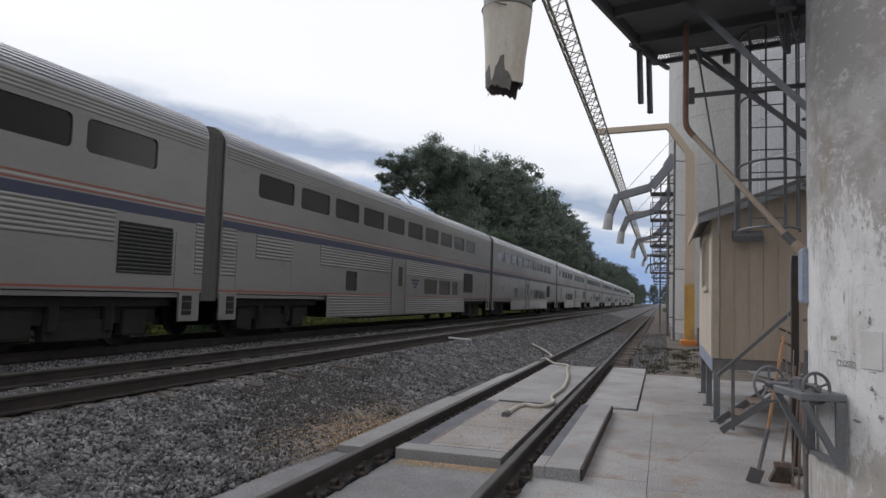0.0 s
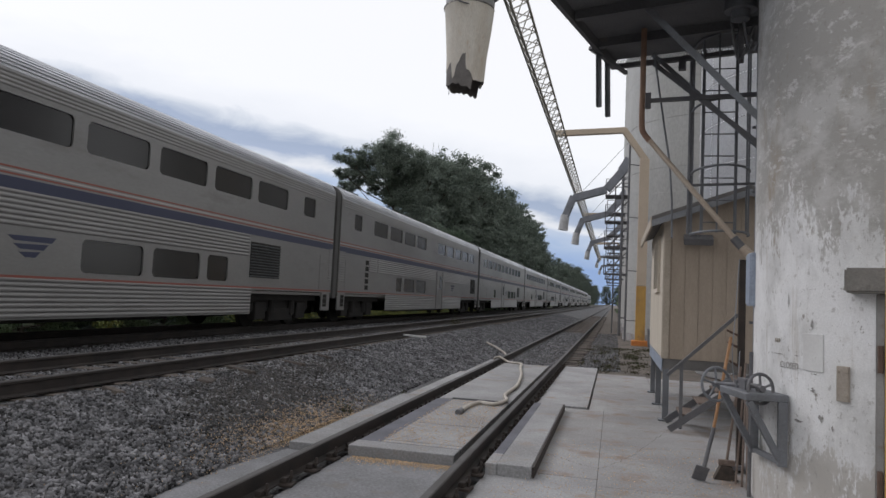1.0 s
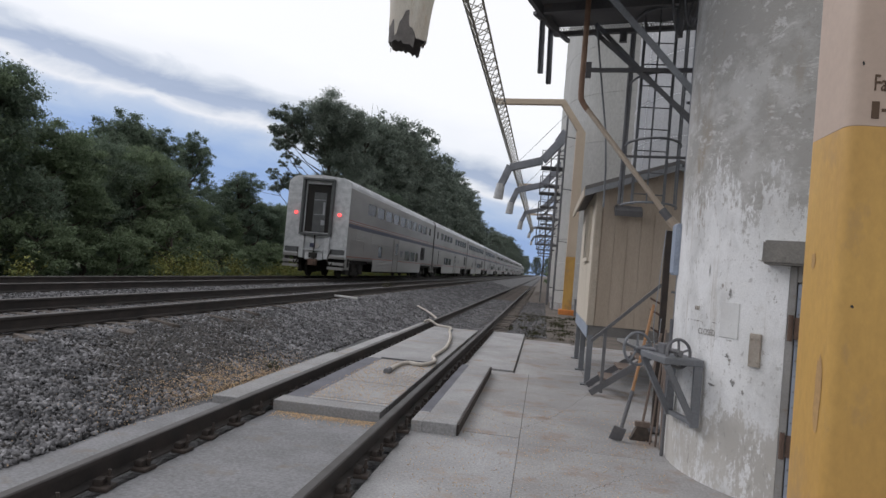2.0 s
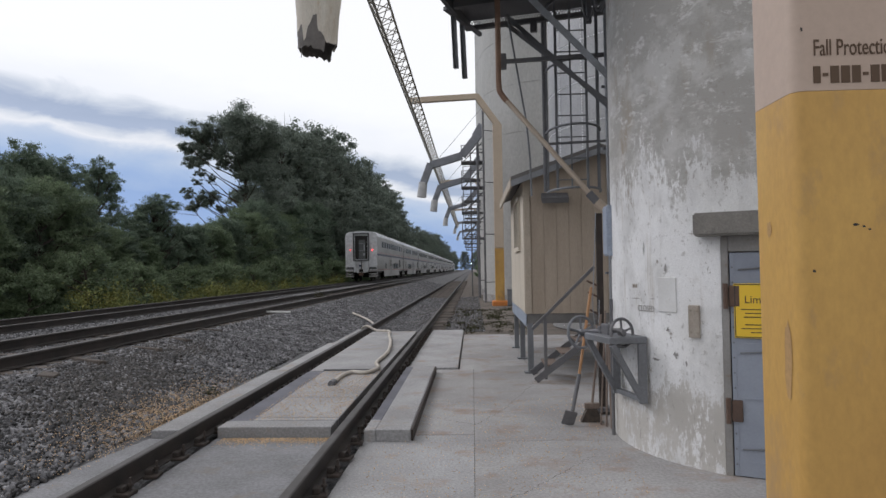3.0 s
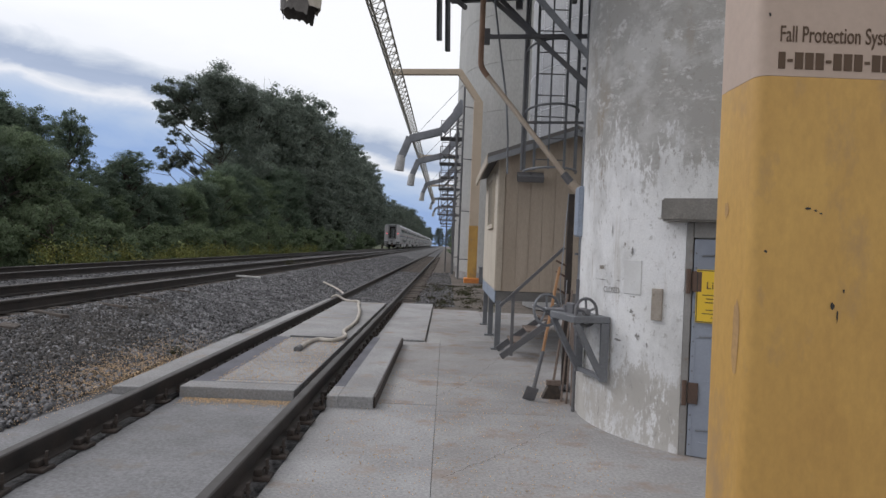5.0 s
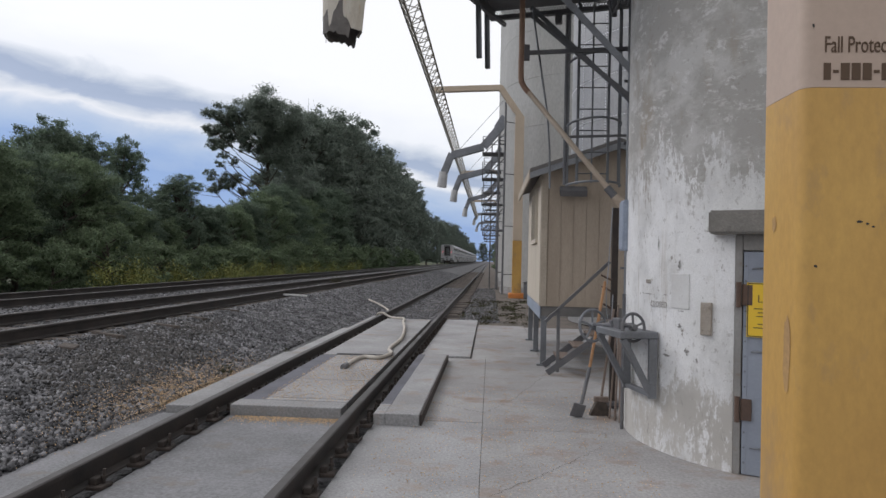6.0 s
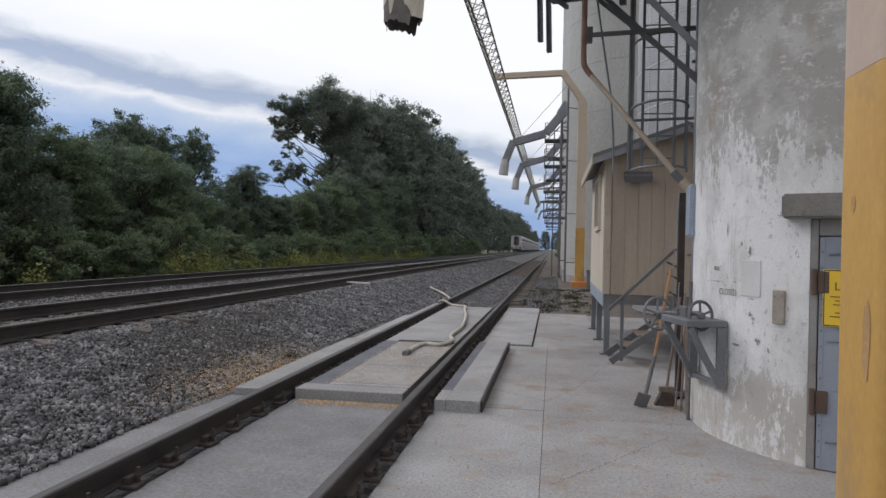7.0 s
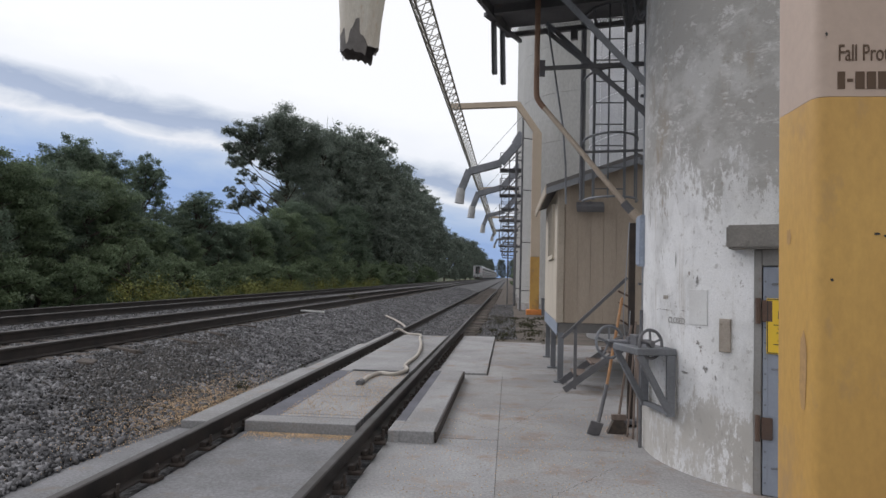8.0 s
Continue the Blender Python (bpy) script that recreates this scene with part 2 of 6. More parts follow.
M["wood"] = surf("wood", (0.42, 0.22, 0.10), (0.32, 0.17, 0.08), 0.6, big=6, fine=60, bump=0.1, stretch=(5, 5, 0.6))
M["wood_grey"] = surf("wood_grey", (0.17, 0.13, 0.11), (0.23, 0.18, 0.15), 0.85, big=6, fine=60, bump=0.2, stretch=(5, 5, 0.6))
M["bristle"] = surf("bristle", (0.06, 0.05, 0.045), (0.10, 0.08, 0.065), 0.95, big=20, fine=120, bump=0.6)
M["hose"] = surf("hose", (0.52, 0.48, 0.43), (0.42, 0.38, 0.33), 0.7, big=3, fine=60, bump=0.1)
M["metal_plate"] = surf("metal_plate", (0.135, 0.138, 0.165), (0.105, 0.105, 0.122), 0.8, metal=0.0, big=2, fine=50, bump=0.15, c3=(0.24, 0.17, 0.12), spots=0.62)
M["sock"] = surf("sock", (0.68, 0.64, 0.57), (0.58, 0.52, 0.44), 0.75, big=1.5, fine=30, bump=0.2, c3=(0.50, 0.36, 0.22), spots=0.60, stretch=(3, 3, 0.6))
M["sock_torn"] = surf("sock_torn", (0.13, 0.12, 0.115), (0.20, 0.185, 0.175), 0.9, big=5, fine=60, bump=0.5)
M["spout"] = surf("spout", (0.30, 0.31, 0.345), (0.20, 0.21, 0.23), 0.6, metal=0.2, big=1.2, fine=30, bump=0.1)
M["sock_pipe"] = surf("sock_pipe", (0.36, 0.36, 0.365), (0.29, 0.285, 0.28), 0.6, metal=0.2, big=2, fine=30, bump=0.15, c3=(0.20, 0.17, 0.15), spots=0.6)
M["spout_end"] = surf("spout_end", (0.58, 0.58, 0.58), (0.45, 0.45, 0.46), 0.8, big=2, fine=30, bump=0.2)
# Car sides face away from the sun: their shade is put in this grey.
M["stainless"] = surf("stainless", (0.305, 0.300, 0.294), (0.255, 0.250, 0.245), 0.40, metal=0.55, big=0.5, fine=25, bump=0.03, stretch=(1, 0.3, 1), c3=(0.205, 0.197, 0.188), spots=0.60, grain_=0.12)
# Lighter copy of the same steel, for the open rear end.
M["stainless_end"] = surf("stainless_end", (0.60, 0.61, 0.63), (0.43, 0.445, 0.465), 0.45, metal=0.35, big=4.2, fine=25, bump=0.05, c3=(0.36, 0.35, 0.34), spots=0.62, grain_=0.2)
M["bellows"] = surf("bellows", (0.088, 0.086, 0.084), (0.115, 0.112, 0.108), 0.85, big=2, fine=30, bump=0.2, stretch=(1, 1, 0.3))
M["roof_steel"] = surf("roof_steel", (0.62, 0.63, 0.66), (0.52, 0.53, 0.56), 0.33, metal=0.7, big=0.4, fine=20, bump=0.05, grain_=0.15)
M["car_glass"] = plain("car_glass", (0.018, 0.017, 0.016), 0.18)
M["blue_stripe"] = plain("blue_stripe", (0.045, 0.052, 0.095), 0.5)
M["red_stripe"] = plain("red_stripe", (0.28, 0.085, 0.065), 0.5)
M["white_stripe"] = plain("white_stripe", (0.50, 0.48, 0.46), 0.5)
M["truck"] = surf("truck", (0.014, 0.013, 0.012), (0.026, 0.023, 0.021), 0.85, big=3, fine=40, bump=0.2)
M["diaphragm"] = surf("diaphragm", (0.075, 0.080, 0.084), (0.105, 0.110, 0.112), 0.7, big=3, fine=40, bump=0.15)
M["red_lamp"] = plain("red_lamp", (1.0, 0.055, 0.055), 0.3, glow=2.6)
M["signal_lamp"] = plain("signal_lamp", (0.75, 1.0, 0.9), 0.3, glow=3.0)
M["bark"] = surf("bark", (0.07, 0.058, 0.048), (0.11, 0.095, 0.08), 0.95, big=3, fine=25, bump=0.8, stretch=(3, 3, 0.6))
M["weed"] = surf("weed", (0.055, 0.062, 0.032), (0.085, 0.075, 0.048), 0.8, big=2, fine=20, bump=0, island=0.35, spec=0.1)
M["weed_yellow"] = surf("weed_yellow", (0.26, 0.25, 0.085), (0.17, 0.20, 0.075), 0.8, big=2, fine=20, bump=0, island=0.35, spec=0.1)


def leaf_mat(name, c1, c2):
    m = surf(name, c1, c2, 0.6, big=0.5, fine=6, bump=0, island=0.24, spec=0.2)
    n, l = m.node_tree.nodes, m.node_tree.links
    b = n["Principled BSDF"]
    tr = n.new("ShaderNodeBsdfTranslucent")
    mx = n.new("ShaderNodeMixShader"); mx.inputs[0].default_value = 0.42
    l.new(b.inputs["Base Color"].links[0].from_socket, tr.inputs[0])
    l.new(b.outputs[0], mx.inputs[1]); l.new(tr.outputs[0], mx.inputs[2])
    l.new(mx.outputs[0], n["Material Output"].inputs[0])
    return m


# Leaf colours lifted, greyed and blued: haze is mixed into all three.
M["leaf_dark"] = leaf_mat("leaf_dark", (0.170, 0.220, 0.158), (0.136, 0.184, 0.136))
M["leaf_mid"] = leaf_mat("leaf_mid", (0.195, 0.252, 0.150), (0.154, 0.206, 0.130))
M["leaf_hazy"] = leaf_mat("leaf_hazy", (0.205, 0.240, 0.200), (0.170, 0.206, 0.174))


def silo_paint():
    """White paint flaking off grey cast concrete, with brown water stains and pale scrapes."""
    m = surf("silo_wall", (0.78, 0.78, 0.785), (0.69, 0.688, 0.68), 0.85, big=1.5, fine=80, bump=0.22, c3=(0.54, 0.52, 0.49), spots=0.60, grain_=0.2)
    n, l = m.node_tree.nodes, m.node_tree.links
    b = n["Principled BSDF"]
    base = b.inputs["Base Color"].links[0].from_socket
    t = n.new("ShaderNodeTexCoord")

    def noise_(scale, stretch, detail=6.0, turn=0.0, rgh=0.65):
        mp_ = n.new("ShaderNodeMapping")
        mp_.inputs["Scale"].default_value = stretch
        mp_.inputs["Rotation"].default_value = (0, turn, 0)
        l.new(t.outputs["Object"], mp_.inputs[0])
        k = n.new("ShaderNodeTexNoise")
        k.inputs["Scale"].default_value, k.inputs["Detail"].default_value, k.inputs["Roughness"].default_value = scale, detail, rgh
        l.new(mp_.outputs[0], k.inputs["Vector"])
        return k.outputs[0]

    def ramp_(src, a, c, lo=0.0, hi=1.0):
        k = n.new("ShaderNodeMapRange")
        k.inputs[1].default_value, k.inputs[2].default_value, k.inputs[3].default_value, k.inputs[4].default_value = a, c, lo, hi
        l.new(src, k.inputs[0])
        return k.outputs[0]

    def op(kind, a, c):
        k = n.new("ShaderNodeMath"); k.operation = kind
        for sock, v in zip(k.inputs, (a, c)):
            if isinstance(v, (int, float)):
                sock.default_value = v
            else:
                l.new(v, sock)
        return k.outputs[0]

    def mix_(fac, a, c):
        k = n.new("ShaderNodeMix"); k.data_type = "RGBA"
        l.new(fac, k.inputs[0])
        for sock, v in ((k.inputs[6], a), (k.inputs[7], c)):
            if isinstance(v, tuple):
                sock.default_value = (*v, 1)
            else:
                l.new(v, sock)
        return k.outputs[2]

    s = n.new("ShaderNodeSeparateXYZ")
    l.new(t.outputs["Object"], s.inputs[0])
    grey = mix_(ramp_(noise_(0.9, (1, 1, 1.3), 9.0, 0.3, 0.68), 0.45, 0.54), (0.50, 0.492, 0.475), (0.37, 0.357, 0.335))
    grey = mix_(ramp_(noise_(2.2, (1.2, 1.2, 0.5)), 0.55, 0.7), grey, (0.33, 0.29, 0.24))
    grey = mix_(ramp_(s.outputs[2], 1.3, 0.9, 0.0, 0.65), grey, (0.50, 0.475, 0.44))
    # paint holds from knee height to about three metres
    up = ramp_(s.outputs[2], 2.0, 3.2, 0.0, 0.32)
    low = op("ADD", ramp_(s.outputs[2], 0.95, 0.45, 0.0, 0.17), ramp_(s.outputs[2], 0.40, 0.0, 0.0, -0.03))
    flake = op("ADD", op("ADD", op("MULTIPLY", noise_(2.2, (1.4, 1.4, 0.6), 14.0, 0.2, 0.80), 0.8), op("MULTIPLY", noise_(20.0, (1, 1, 0.45), 8.0, 0.0, 0.80), 0.50)), op("ADD", up, low))
    thin = op("ADD", noise_(2.0, (1.3, 1.3, 0.8), 8.0, 0.0, 0.68), op("MULTIPLY", op("ADD", up, low), 0.6))
    col = mix_(ramp_(thin, 0.50, 0.72, 0.0, 0.75), base, (0.46, 0.455, 0.45))
    drip = ramp_(noise_(3.0, (2.6, 2.6, 0.16), 7.0, 0.0, 0.7), 0.60, 0.70, 0.0, 0.55)
    col = mix_(drip, col, (0.42, 0.38, 0.33))
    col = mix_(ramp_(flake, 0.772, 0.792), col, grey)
    flecks = ramp_(noise_(10.0, (1, 1, 0.6), 5.0, 0.0, 0.7), 0.655, 0.675)
    col = mix_(flecks, col, (0.33, 0.31, 0.285))
    # pale scrapes across the bare part
    scr = ramp_(noise_(3.2, (1, 1, 3.2), 8.0, 0.35, 0.75), 0.57, 0.64)
    high = ramp_(s.outputs[2], 2.2, 3.0)
    col = mix_(op("MULTIPLY", op("MULTIPLY", scr, high), 0.8), col, (0.60, 0.59, 0.57))
    scr2 = ramp_(noise_(5.0, (1, 1, 1.5), 11.0, 0.3, 0.80), 0.555, 0.595)
    col = mix_(op("MULTIPLY", op("MULTIPLY", scr2, high), 0.8), col, (0.62, 0.615, 0.605))
    pit = ramp_(noise_(24.0, (1, 1, 0.7), 4.0, 0.0, 0.7), 0.60, 0.66, 0.0, 0.45)
    col = mix_(pit, col, (0.27, 0.25, 0.23))
    l.new(col, b.inputs["Base Color"])
    return m


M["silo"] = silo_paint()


# ---- mesh helpers ----
def box(bm, c, s, rot=None, bevel=0.0):
    m = Matrix.Translation(c) @ (rot.to_4x4() if rot is not None else Matrix()) @ Matrix.Diagonal((*s, 1))
    r = bmesh.ops.create_cube(bm, size=1, matrix=m)
    if bevel:
        ed = list({e for v in r["verts"] for e in v.link_edges})
        bmesh.ops.bevel(bm, geom=ed, offset=bevel, segments=2, affect="EDGES", profile=0.6)
    return bm


def turn_to(a, b):
    d = Vector(b) - Vector(a)
    return d.to_track_quat("Z", "Y").to_matrix(), d.length


def rod(bm, a, b, r, seg=10, r2=None):
    q, n = turn_to(a, b)
    m = Matrix.Translation((Vector(a) + Vector(b)) / 2) @ q.to_4x4()
    bmesh.ops.create_cone(bm, cap_ends=True, segments=seg, radius1=r, radius2=r if r2 is None else r2, depth=n, matrix=m)
    return bm


def beam(bm, a, b, w, h, bevel=0.0):
    q, n = turn_to(a, b)
    return box(bm, (Vector(a) + Vector(b)) / 2, (w, h, n), q, bevel)


def angle_iron(bm, a, b, w, th=0.008):
    q, n = turn_to(a, b)
    mid = (Vector(a) + Vector(b)) / 2
    box(bm, mid + q @ Vector((0, -w / 2 + th / 2, 0)), (w, th, n), q)
    box(bm, mid + q @ Vector((-w / 2 + th / 2, 0.0002, 0)), (th, w - 2 * th, n), q)
    return bm


def tube(bm, pts, r, seg=8):
    """A round tube along a smooth line."""
    pts = [Vector(p) for p in pts]
    rings = []
    for i, p in enumerate(pts):
        d = (pts[min(i + 1, len(pts) - 1)] - pts[max(i - 1, 0)]).normalized()
        x = d.cross(Vector((0.03, 0.02, 1)))
        x = (x if x.length > 0.1 else d.cross(Vector((1, 0, 0)))).normalized()
        y = d.cross(x)
        rings.append([bm.verts.new(p + r * (math.cos(2 * math.pi * k / seg) * x + math.sin(2 * math.pi * k / seg) * y)) for k in range(seg)])
    for a, b in zip(rings, rings[1:]):
        for k in range(seg):
            bm.faces.new((a[k], a[(k + 1) % seg], b[(k + 1) % seg], b[k]))
    bm.faces.new(rings[0][::-1]); bm.faces.new(rings[-1])
    return bm


def smooth_line(pts, per=6):
    """Catmull-Rom through the points."""
    p = [Vector(q) for q in pts]
    p = [2 * p[0] - p[1]] + p + [2 * p[-1] - p[-2]]
    out = []
    for i in range(1, len(p) - 2):
        for k in range(per):
            t = k / per
            out.append(0.5 * (2 * p[i] + (p[i + 1] - p[i - 1]) * t + (2 * p[i - 1] - 5 * p[i] + 4 * p[i + 1] - p[i + 2]) * t ** 2
                              + (3 * p[i] - p[i - 1] - 3 * p[i + 1] + p[i + 2]) * t ** 3))
    return out + [p[-2]]


def prism(bm, outline, axis, a, b):
    """A solid from an outline (u, v) swept along an axis from a to b; u, v are the two other axes in order."""
    def at(u, v, w):
        return {"x": (w, u, v), "y": (u, w, v), "z": (u, v, w)}[axis]
    va = [bm.verts.new(at(u, v, a)) for u, v in outline]
    vb = [bm.verts.new(at(u, v, b)) for u, v in outline]
    n = len(outline)
    for i in range(n):
        bm.faces.new((va[i], va[(i + 1) % n], vb[(i + 1) % n], vb[i]))
    bm.faces.new(va[::-1]); bm.faces.new(vb)
    return bm


def torus(bm, c, r, w, rot, seg=24, ring=8):
    vs = []
    for i in range(seg):
        a = 2 * math.pi * i / seg
        row = []
        for k in range(ring):
            t = 2 * math.pi * k / ring
            row.append(bm.verts.new(Vector(c) + rot @ Vector(((r + w * math.cos(t)) * math.cos(a), (r + w * math.cos(t)) * math.sin(a), w * math.sin(t)))))
        vs.append(row)
    for i in range(seg):
        for k in range(ring):
            bm.faces.new((vs[i][k], vs[(i + 1) % seg][k], vs[(i + 1) % seg][(k + 1) % ring], vs[i][(k + 1) % ring]))
    return bm


def shade(me, angle=40):
    me.polygons.foreach_set("use_smooth", [True] * len(me.polygons))
    me.set_sharp_from_angle(angle=radians(angle))


def done(bm, name, material, sm=False):
    bmesh.ops.recalc_face_normals(bm, faces=bm.faces)
    me = bpy.data.meshes.new(name)
    bm.to_mesh(me)
    bm.free()
    me.materials.append(material)
    if sm:
        shade(me)
    return me


def thing(name, at=(0, 0, 0), label="", category="", group="", kind=""):
    ob = new(name)
    ob.location = at
    return tagged(ob, label, category, group, kind)


def part(name, bm, material, parent, label="", sm=False):
    ob = new(name, done(bm, name, material, sm))
    ob.parent = parent
    return tagged(ob, label)


def solo(name, bm, material, label="", category="", group="", kind="", sm=False):
    return tagged(new(name, done(bm, name, material, sm)), label, category, group, kind)


def B():
    return bmesh.new()


def lettering(name, words, size, material, parent, m, label="", bold=0.0, squeeze=1.0):
    cu = bpy.data.curves.new(name, "FONT")
    cu.body, cu.size, cu.extrude, cu.offset = words, size, 0.001, bold
    tmp = new("tmp", cu)
    dg = bpy.context.evaluated_depsgraph_get()
    me = bpy.data.meshes.new_from_object(tmp.evaluated_get(dg))
    bpy.data.objects.remove(tmp)
    me.transform(m @ Matrix.Diagonal((squeeze, 1, 1, 1)))
    me.materials.clear(); me.materials.append(material)
    ob = new(name, me)
    ob.parent = parent
    return tagged(ob, label)


def quads(name, co, material, sm=False):
    """A mesh of loose quads from an (n, 4, 3) array."""
    n = len(co)
    me = bpy.data.meshes.new(name)
    me.vertices.add(4 * n); me.loops.add(4 * n); me.polygons.add(n)
    me.vertices.foreach_set("co", np.asarray(co, np.float32).ravel())
    me.loops.foreach_set("vertex_index", np.arange(4 * n, dtype=np.int32))
    me.polygons.foreach_set("loop_start", np.arange(0, 4 * n, 4, dtype=np.int32))
    me.update(calc_edges=True)
    me.materials.append(material)
    return me


def solids(name, verts, faces, pos, rot, size, material):
    """One mesh of many small copies of a base solid (triangles)."""
    nv, nb = len(verts), len(pos)
    co = np.einsum("nij,vj->nvi", rot, verts) * size[:, None, None] if size.ndim == 1 else np.einsum("nij,nvj->nvi", rot, verts[None] * size[:, None, :])
    co = co + pos[:, None, :]
    f = (np.asarray(faces)[None] + (np.arange(nb) * nv)[:, None, None]).reshape(-1, 3)
    me = bpy.data.meshes.new(name)
    me.vertices.add(nv * nb); me.loops.add(3 * len(f)); me.polygons.add(len(f))
    me.vertices.foreach_set("co", co.astype(np.float32).ravel())
    me.loops.foreach_set("vertex_index", f.astype(np.int32).ravel())
    me.polygons.foreach_set("loop_start", np.arange(0, 3 * len(f), 3, dtype=np.int32))
    me.update(calc_edges=True)
    me.materials.append(material)
    return me


def random_turns(n, rng):
    q = rng.normal(size=(n, 4)); q /= np.linalg.norm(q, axis=1, keepdims=True)
    w, x, y, z = q.T
    return np.stack([np.stack([1 - 2 * (y * y + z * z), 2 * (x * y - z * w), 2 * (x * z + y * w)], -1),
                     np.stack([2 * (x * y + z * w), 1 - 2 * (x * x + z * z), 2 * (y * z - x * w)], -1),
                     np.stack([2 * (x * z - y * w), 2 * (y * z + x * w), 1 - 2 * (x * x + y * y)], -1)], 1)


# ---- the plan ----
RAIL_L, RAIL_R, RAIL_TOP = -2.785, -1.285, 0.20        # siding by the elevator
MAIN_A, MAIN_B, TOP_AB = -5.98, -7.48, 0.66           # nearer main track
MAIN_D, MAIN_C, TOP_CD = -10.05, -11.55, 0.62         # farther main track, the train's
TRAIN_X = -10.8
SILO, SILO_R = (3.15, 7.03), 1.75
HUT_X, HUT_Y = 0.83, 11.2


def bed(x):
    """Height of the ballast across the tracks."""
    pts = [(-60, -0.2), (-16, -0.15), (-13.6, 0.10), (-12.6, 0.41), (-9, 0.44), (-5.45, 0.455), (-4.5, 0.27), (-3.5, 0.07), (-2.9, 0.0), (-1.0, -0.02), (60, -0.03)]
    return float(np.interp(x, [p[0] for p in pts], [p[1] for p in pts]))


def ground():
    """One sheet: ballast bed in the middle, dirt by the elevator, meadow to the horizon."""
    xs = [-1500, -300, -60, -30, -20, -16, -14.8, -13.6, -13.1, -12.6, -11, -9, -7, -5.7, -5.35, -4.9, -4.4, -3.9, -3.5, -3.2, -2.9, -2.0, -1.0, -0.8, 1, 3, 6, 12, 30, 60, 300, 1500]
    ys = [-1500, -200, -40] + list(np.arange(-10, 40, 1.0)) + [45, 50, 60, 70, 90, 120, 160, 220, 300, 500, 1500]
    bm = B()
    rng = random.Random(3)
    vs = [[bm.verts.new((x, y, bed(x) + (rng.uniform(-0.02, 0.02) if -5.3 < x < -2.95 or x < -12.6 else 0) - (0.05 if x > -2.95 and y < 18.5 else 0))) for x in xs] for y in ys]
    for j in range(len(ys) - 1):
        for i in range(len(xs) - 1):
            f = bm.faces.new((vs[j][i], vs[j][i + 1], vs[j + 1][i + 1], vs[j + 1][i]))
            x = (xs[i] + xs[i + 1]) / 2
            f.material_index = 0 if -13.6 < x < -0.95 else (1 if -0.95 < x < 12 else 2)
    ob = solo("ground", bm, M["ballast"], "grey crushed-stone ballast bed, brown dirt and rough grass", "ground", kind="structure", sm=True)
    ob.data.materials.append(M["dirt"]); ob.data.materials.append(M["meadow"])
    return ob


def rail_outline(cx, top):
    b = top - 0.172
    return [(cx - 0.07, b), (cx + 0.07, b), (cx + 0.07, b + 0.012), (cx + 0.012, b + 0.03), (cx + 0.010, top - 0.045), (cx + 0.040, top - 0.034),
            (cx + 0.040, top - 0.008), (cx + 0.030, top), (cx - 0.030, top), (cx - 0.040, top - 0.008), (cx - 0.040, top - 0.034), (cx - 0.010, top - 0.045),
            (cx - 0.012, b + 0.03), (cx - 0.07, b + 0.012)]


def rail(parent, cx, top, y0=-30, y1=760):
    bm = B()
    prism(bm, rail_outline(cx, top), "y", y0, y1)
    ob = part("rail", bm, M["rail"], parent)
    ob.data.materials.append(M["railtop"])
    for p in ob.data.polygons:
        if p.normal.z > 0.4 and abs(p.center.z - top) < 0.01:
            p.material_index = 1
    return ob


def share(name, me, parent, at, rz=0.0, scale=(1, 1, 1)):
    ob = new(name, me)
    ob.parent = parent
    ob.location, ob.rotation_euler, ob.scale = at, (0, 0, rz), scale
    return ob


def tracks():
    rng = random.Random(11)
    siding = thing("siding_track", label="rusty siding rails set in concrete pads beside the elevator", category="railway track", kind="structure")
    for cx in (RAIL_L, RAIL_R):
        rail(siding, cx, RAIL_TOP)
    near = thing("main_track", label="dark steel main line rails on ties in grey ballast", category="railway track", kind="structure")
    for cx in (MAIN_A, MAIN_B):
        rail(near, cx, TOP_AB)
    far = thing("main_track", label="dark steel main line rails the train runs on", category="railway track", kind="structure")
    for cx in (MAIN_D, MAIN_C):
        rail(far, cx, TOP_CD)
    bm = B(); box(bm, (0, 0, 0), (2.5, 0.23, 0.16), bevel=0.012)
    tie = done(bm, "tie", M["tie"])
    y = 19.2
    while y < 95:
        share("tie", tie, siding, ((RAIL_L + RAIL_R) / 2 + rng.uniform(-0.06, 0.06), y, -0.045 + rng.uniform(-0.01, 0.01)), rng.uniform(-0.03, 0.03))
        y += 0.53
    for tr, cx, top, y1 in ((near, -6.73, TOP_AB, 62), (far, -10.8, TOP_CD, 50)):
        y = 1.0
        while y < y1:
            share("tie", tie, tr, (cx + rng.uniform(-0.05, 0.05), y, top - 0.172 - 0.098 + rng.uniform(-0.008, 0.012)), rng.uniform(-0.03, 0.03))
            y += 0.5
    # spring clips and their seats on the siding rails; each seat has a tall bolt
    bm = B()
    box(bm, (0.005, 0, 0.010), (0.12, 0.15, 0.030), bevel=0.012)
    box(bm, (-0.02, 0, 0.045), (0.06, 0.09, 0.05), bevel=0.014)
    rod(bm, (0.03, 0.02, 0.02), (0.03, 0.02, 0.125), 0.012, 6)
    rod(bm, (0.03, 0.02, 0.06), (0.03, 0.02, 0.08), 0.022, 6)
    bolted = done(bm, "rail_clip", M["clip"])
    for cx in (RAIL_L, RAIL_R):
        y = 2.2
        while y < 18.8:
            share("rail_clip", bolted, siding, (cx + 0.115 + rng.uniform(-0.008, 0.008), y + rng.uniform(-0.04, 0.04), 0.02), rng.uniform(-0.12, 0.12))
            y += 0.5
    return siding, near, far


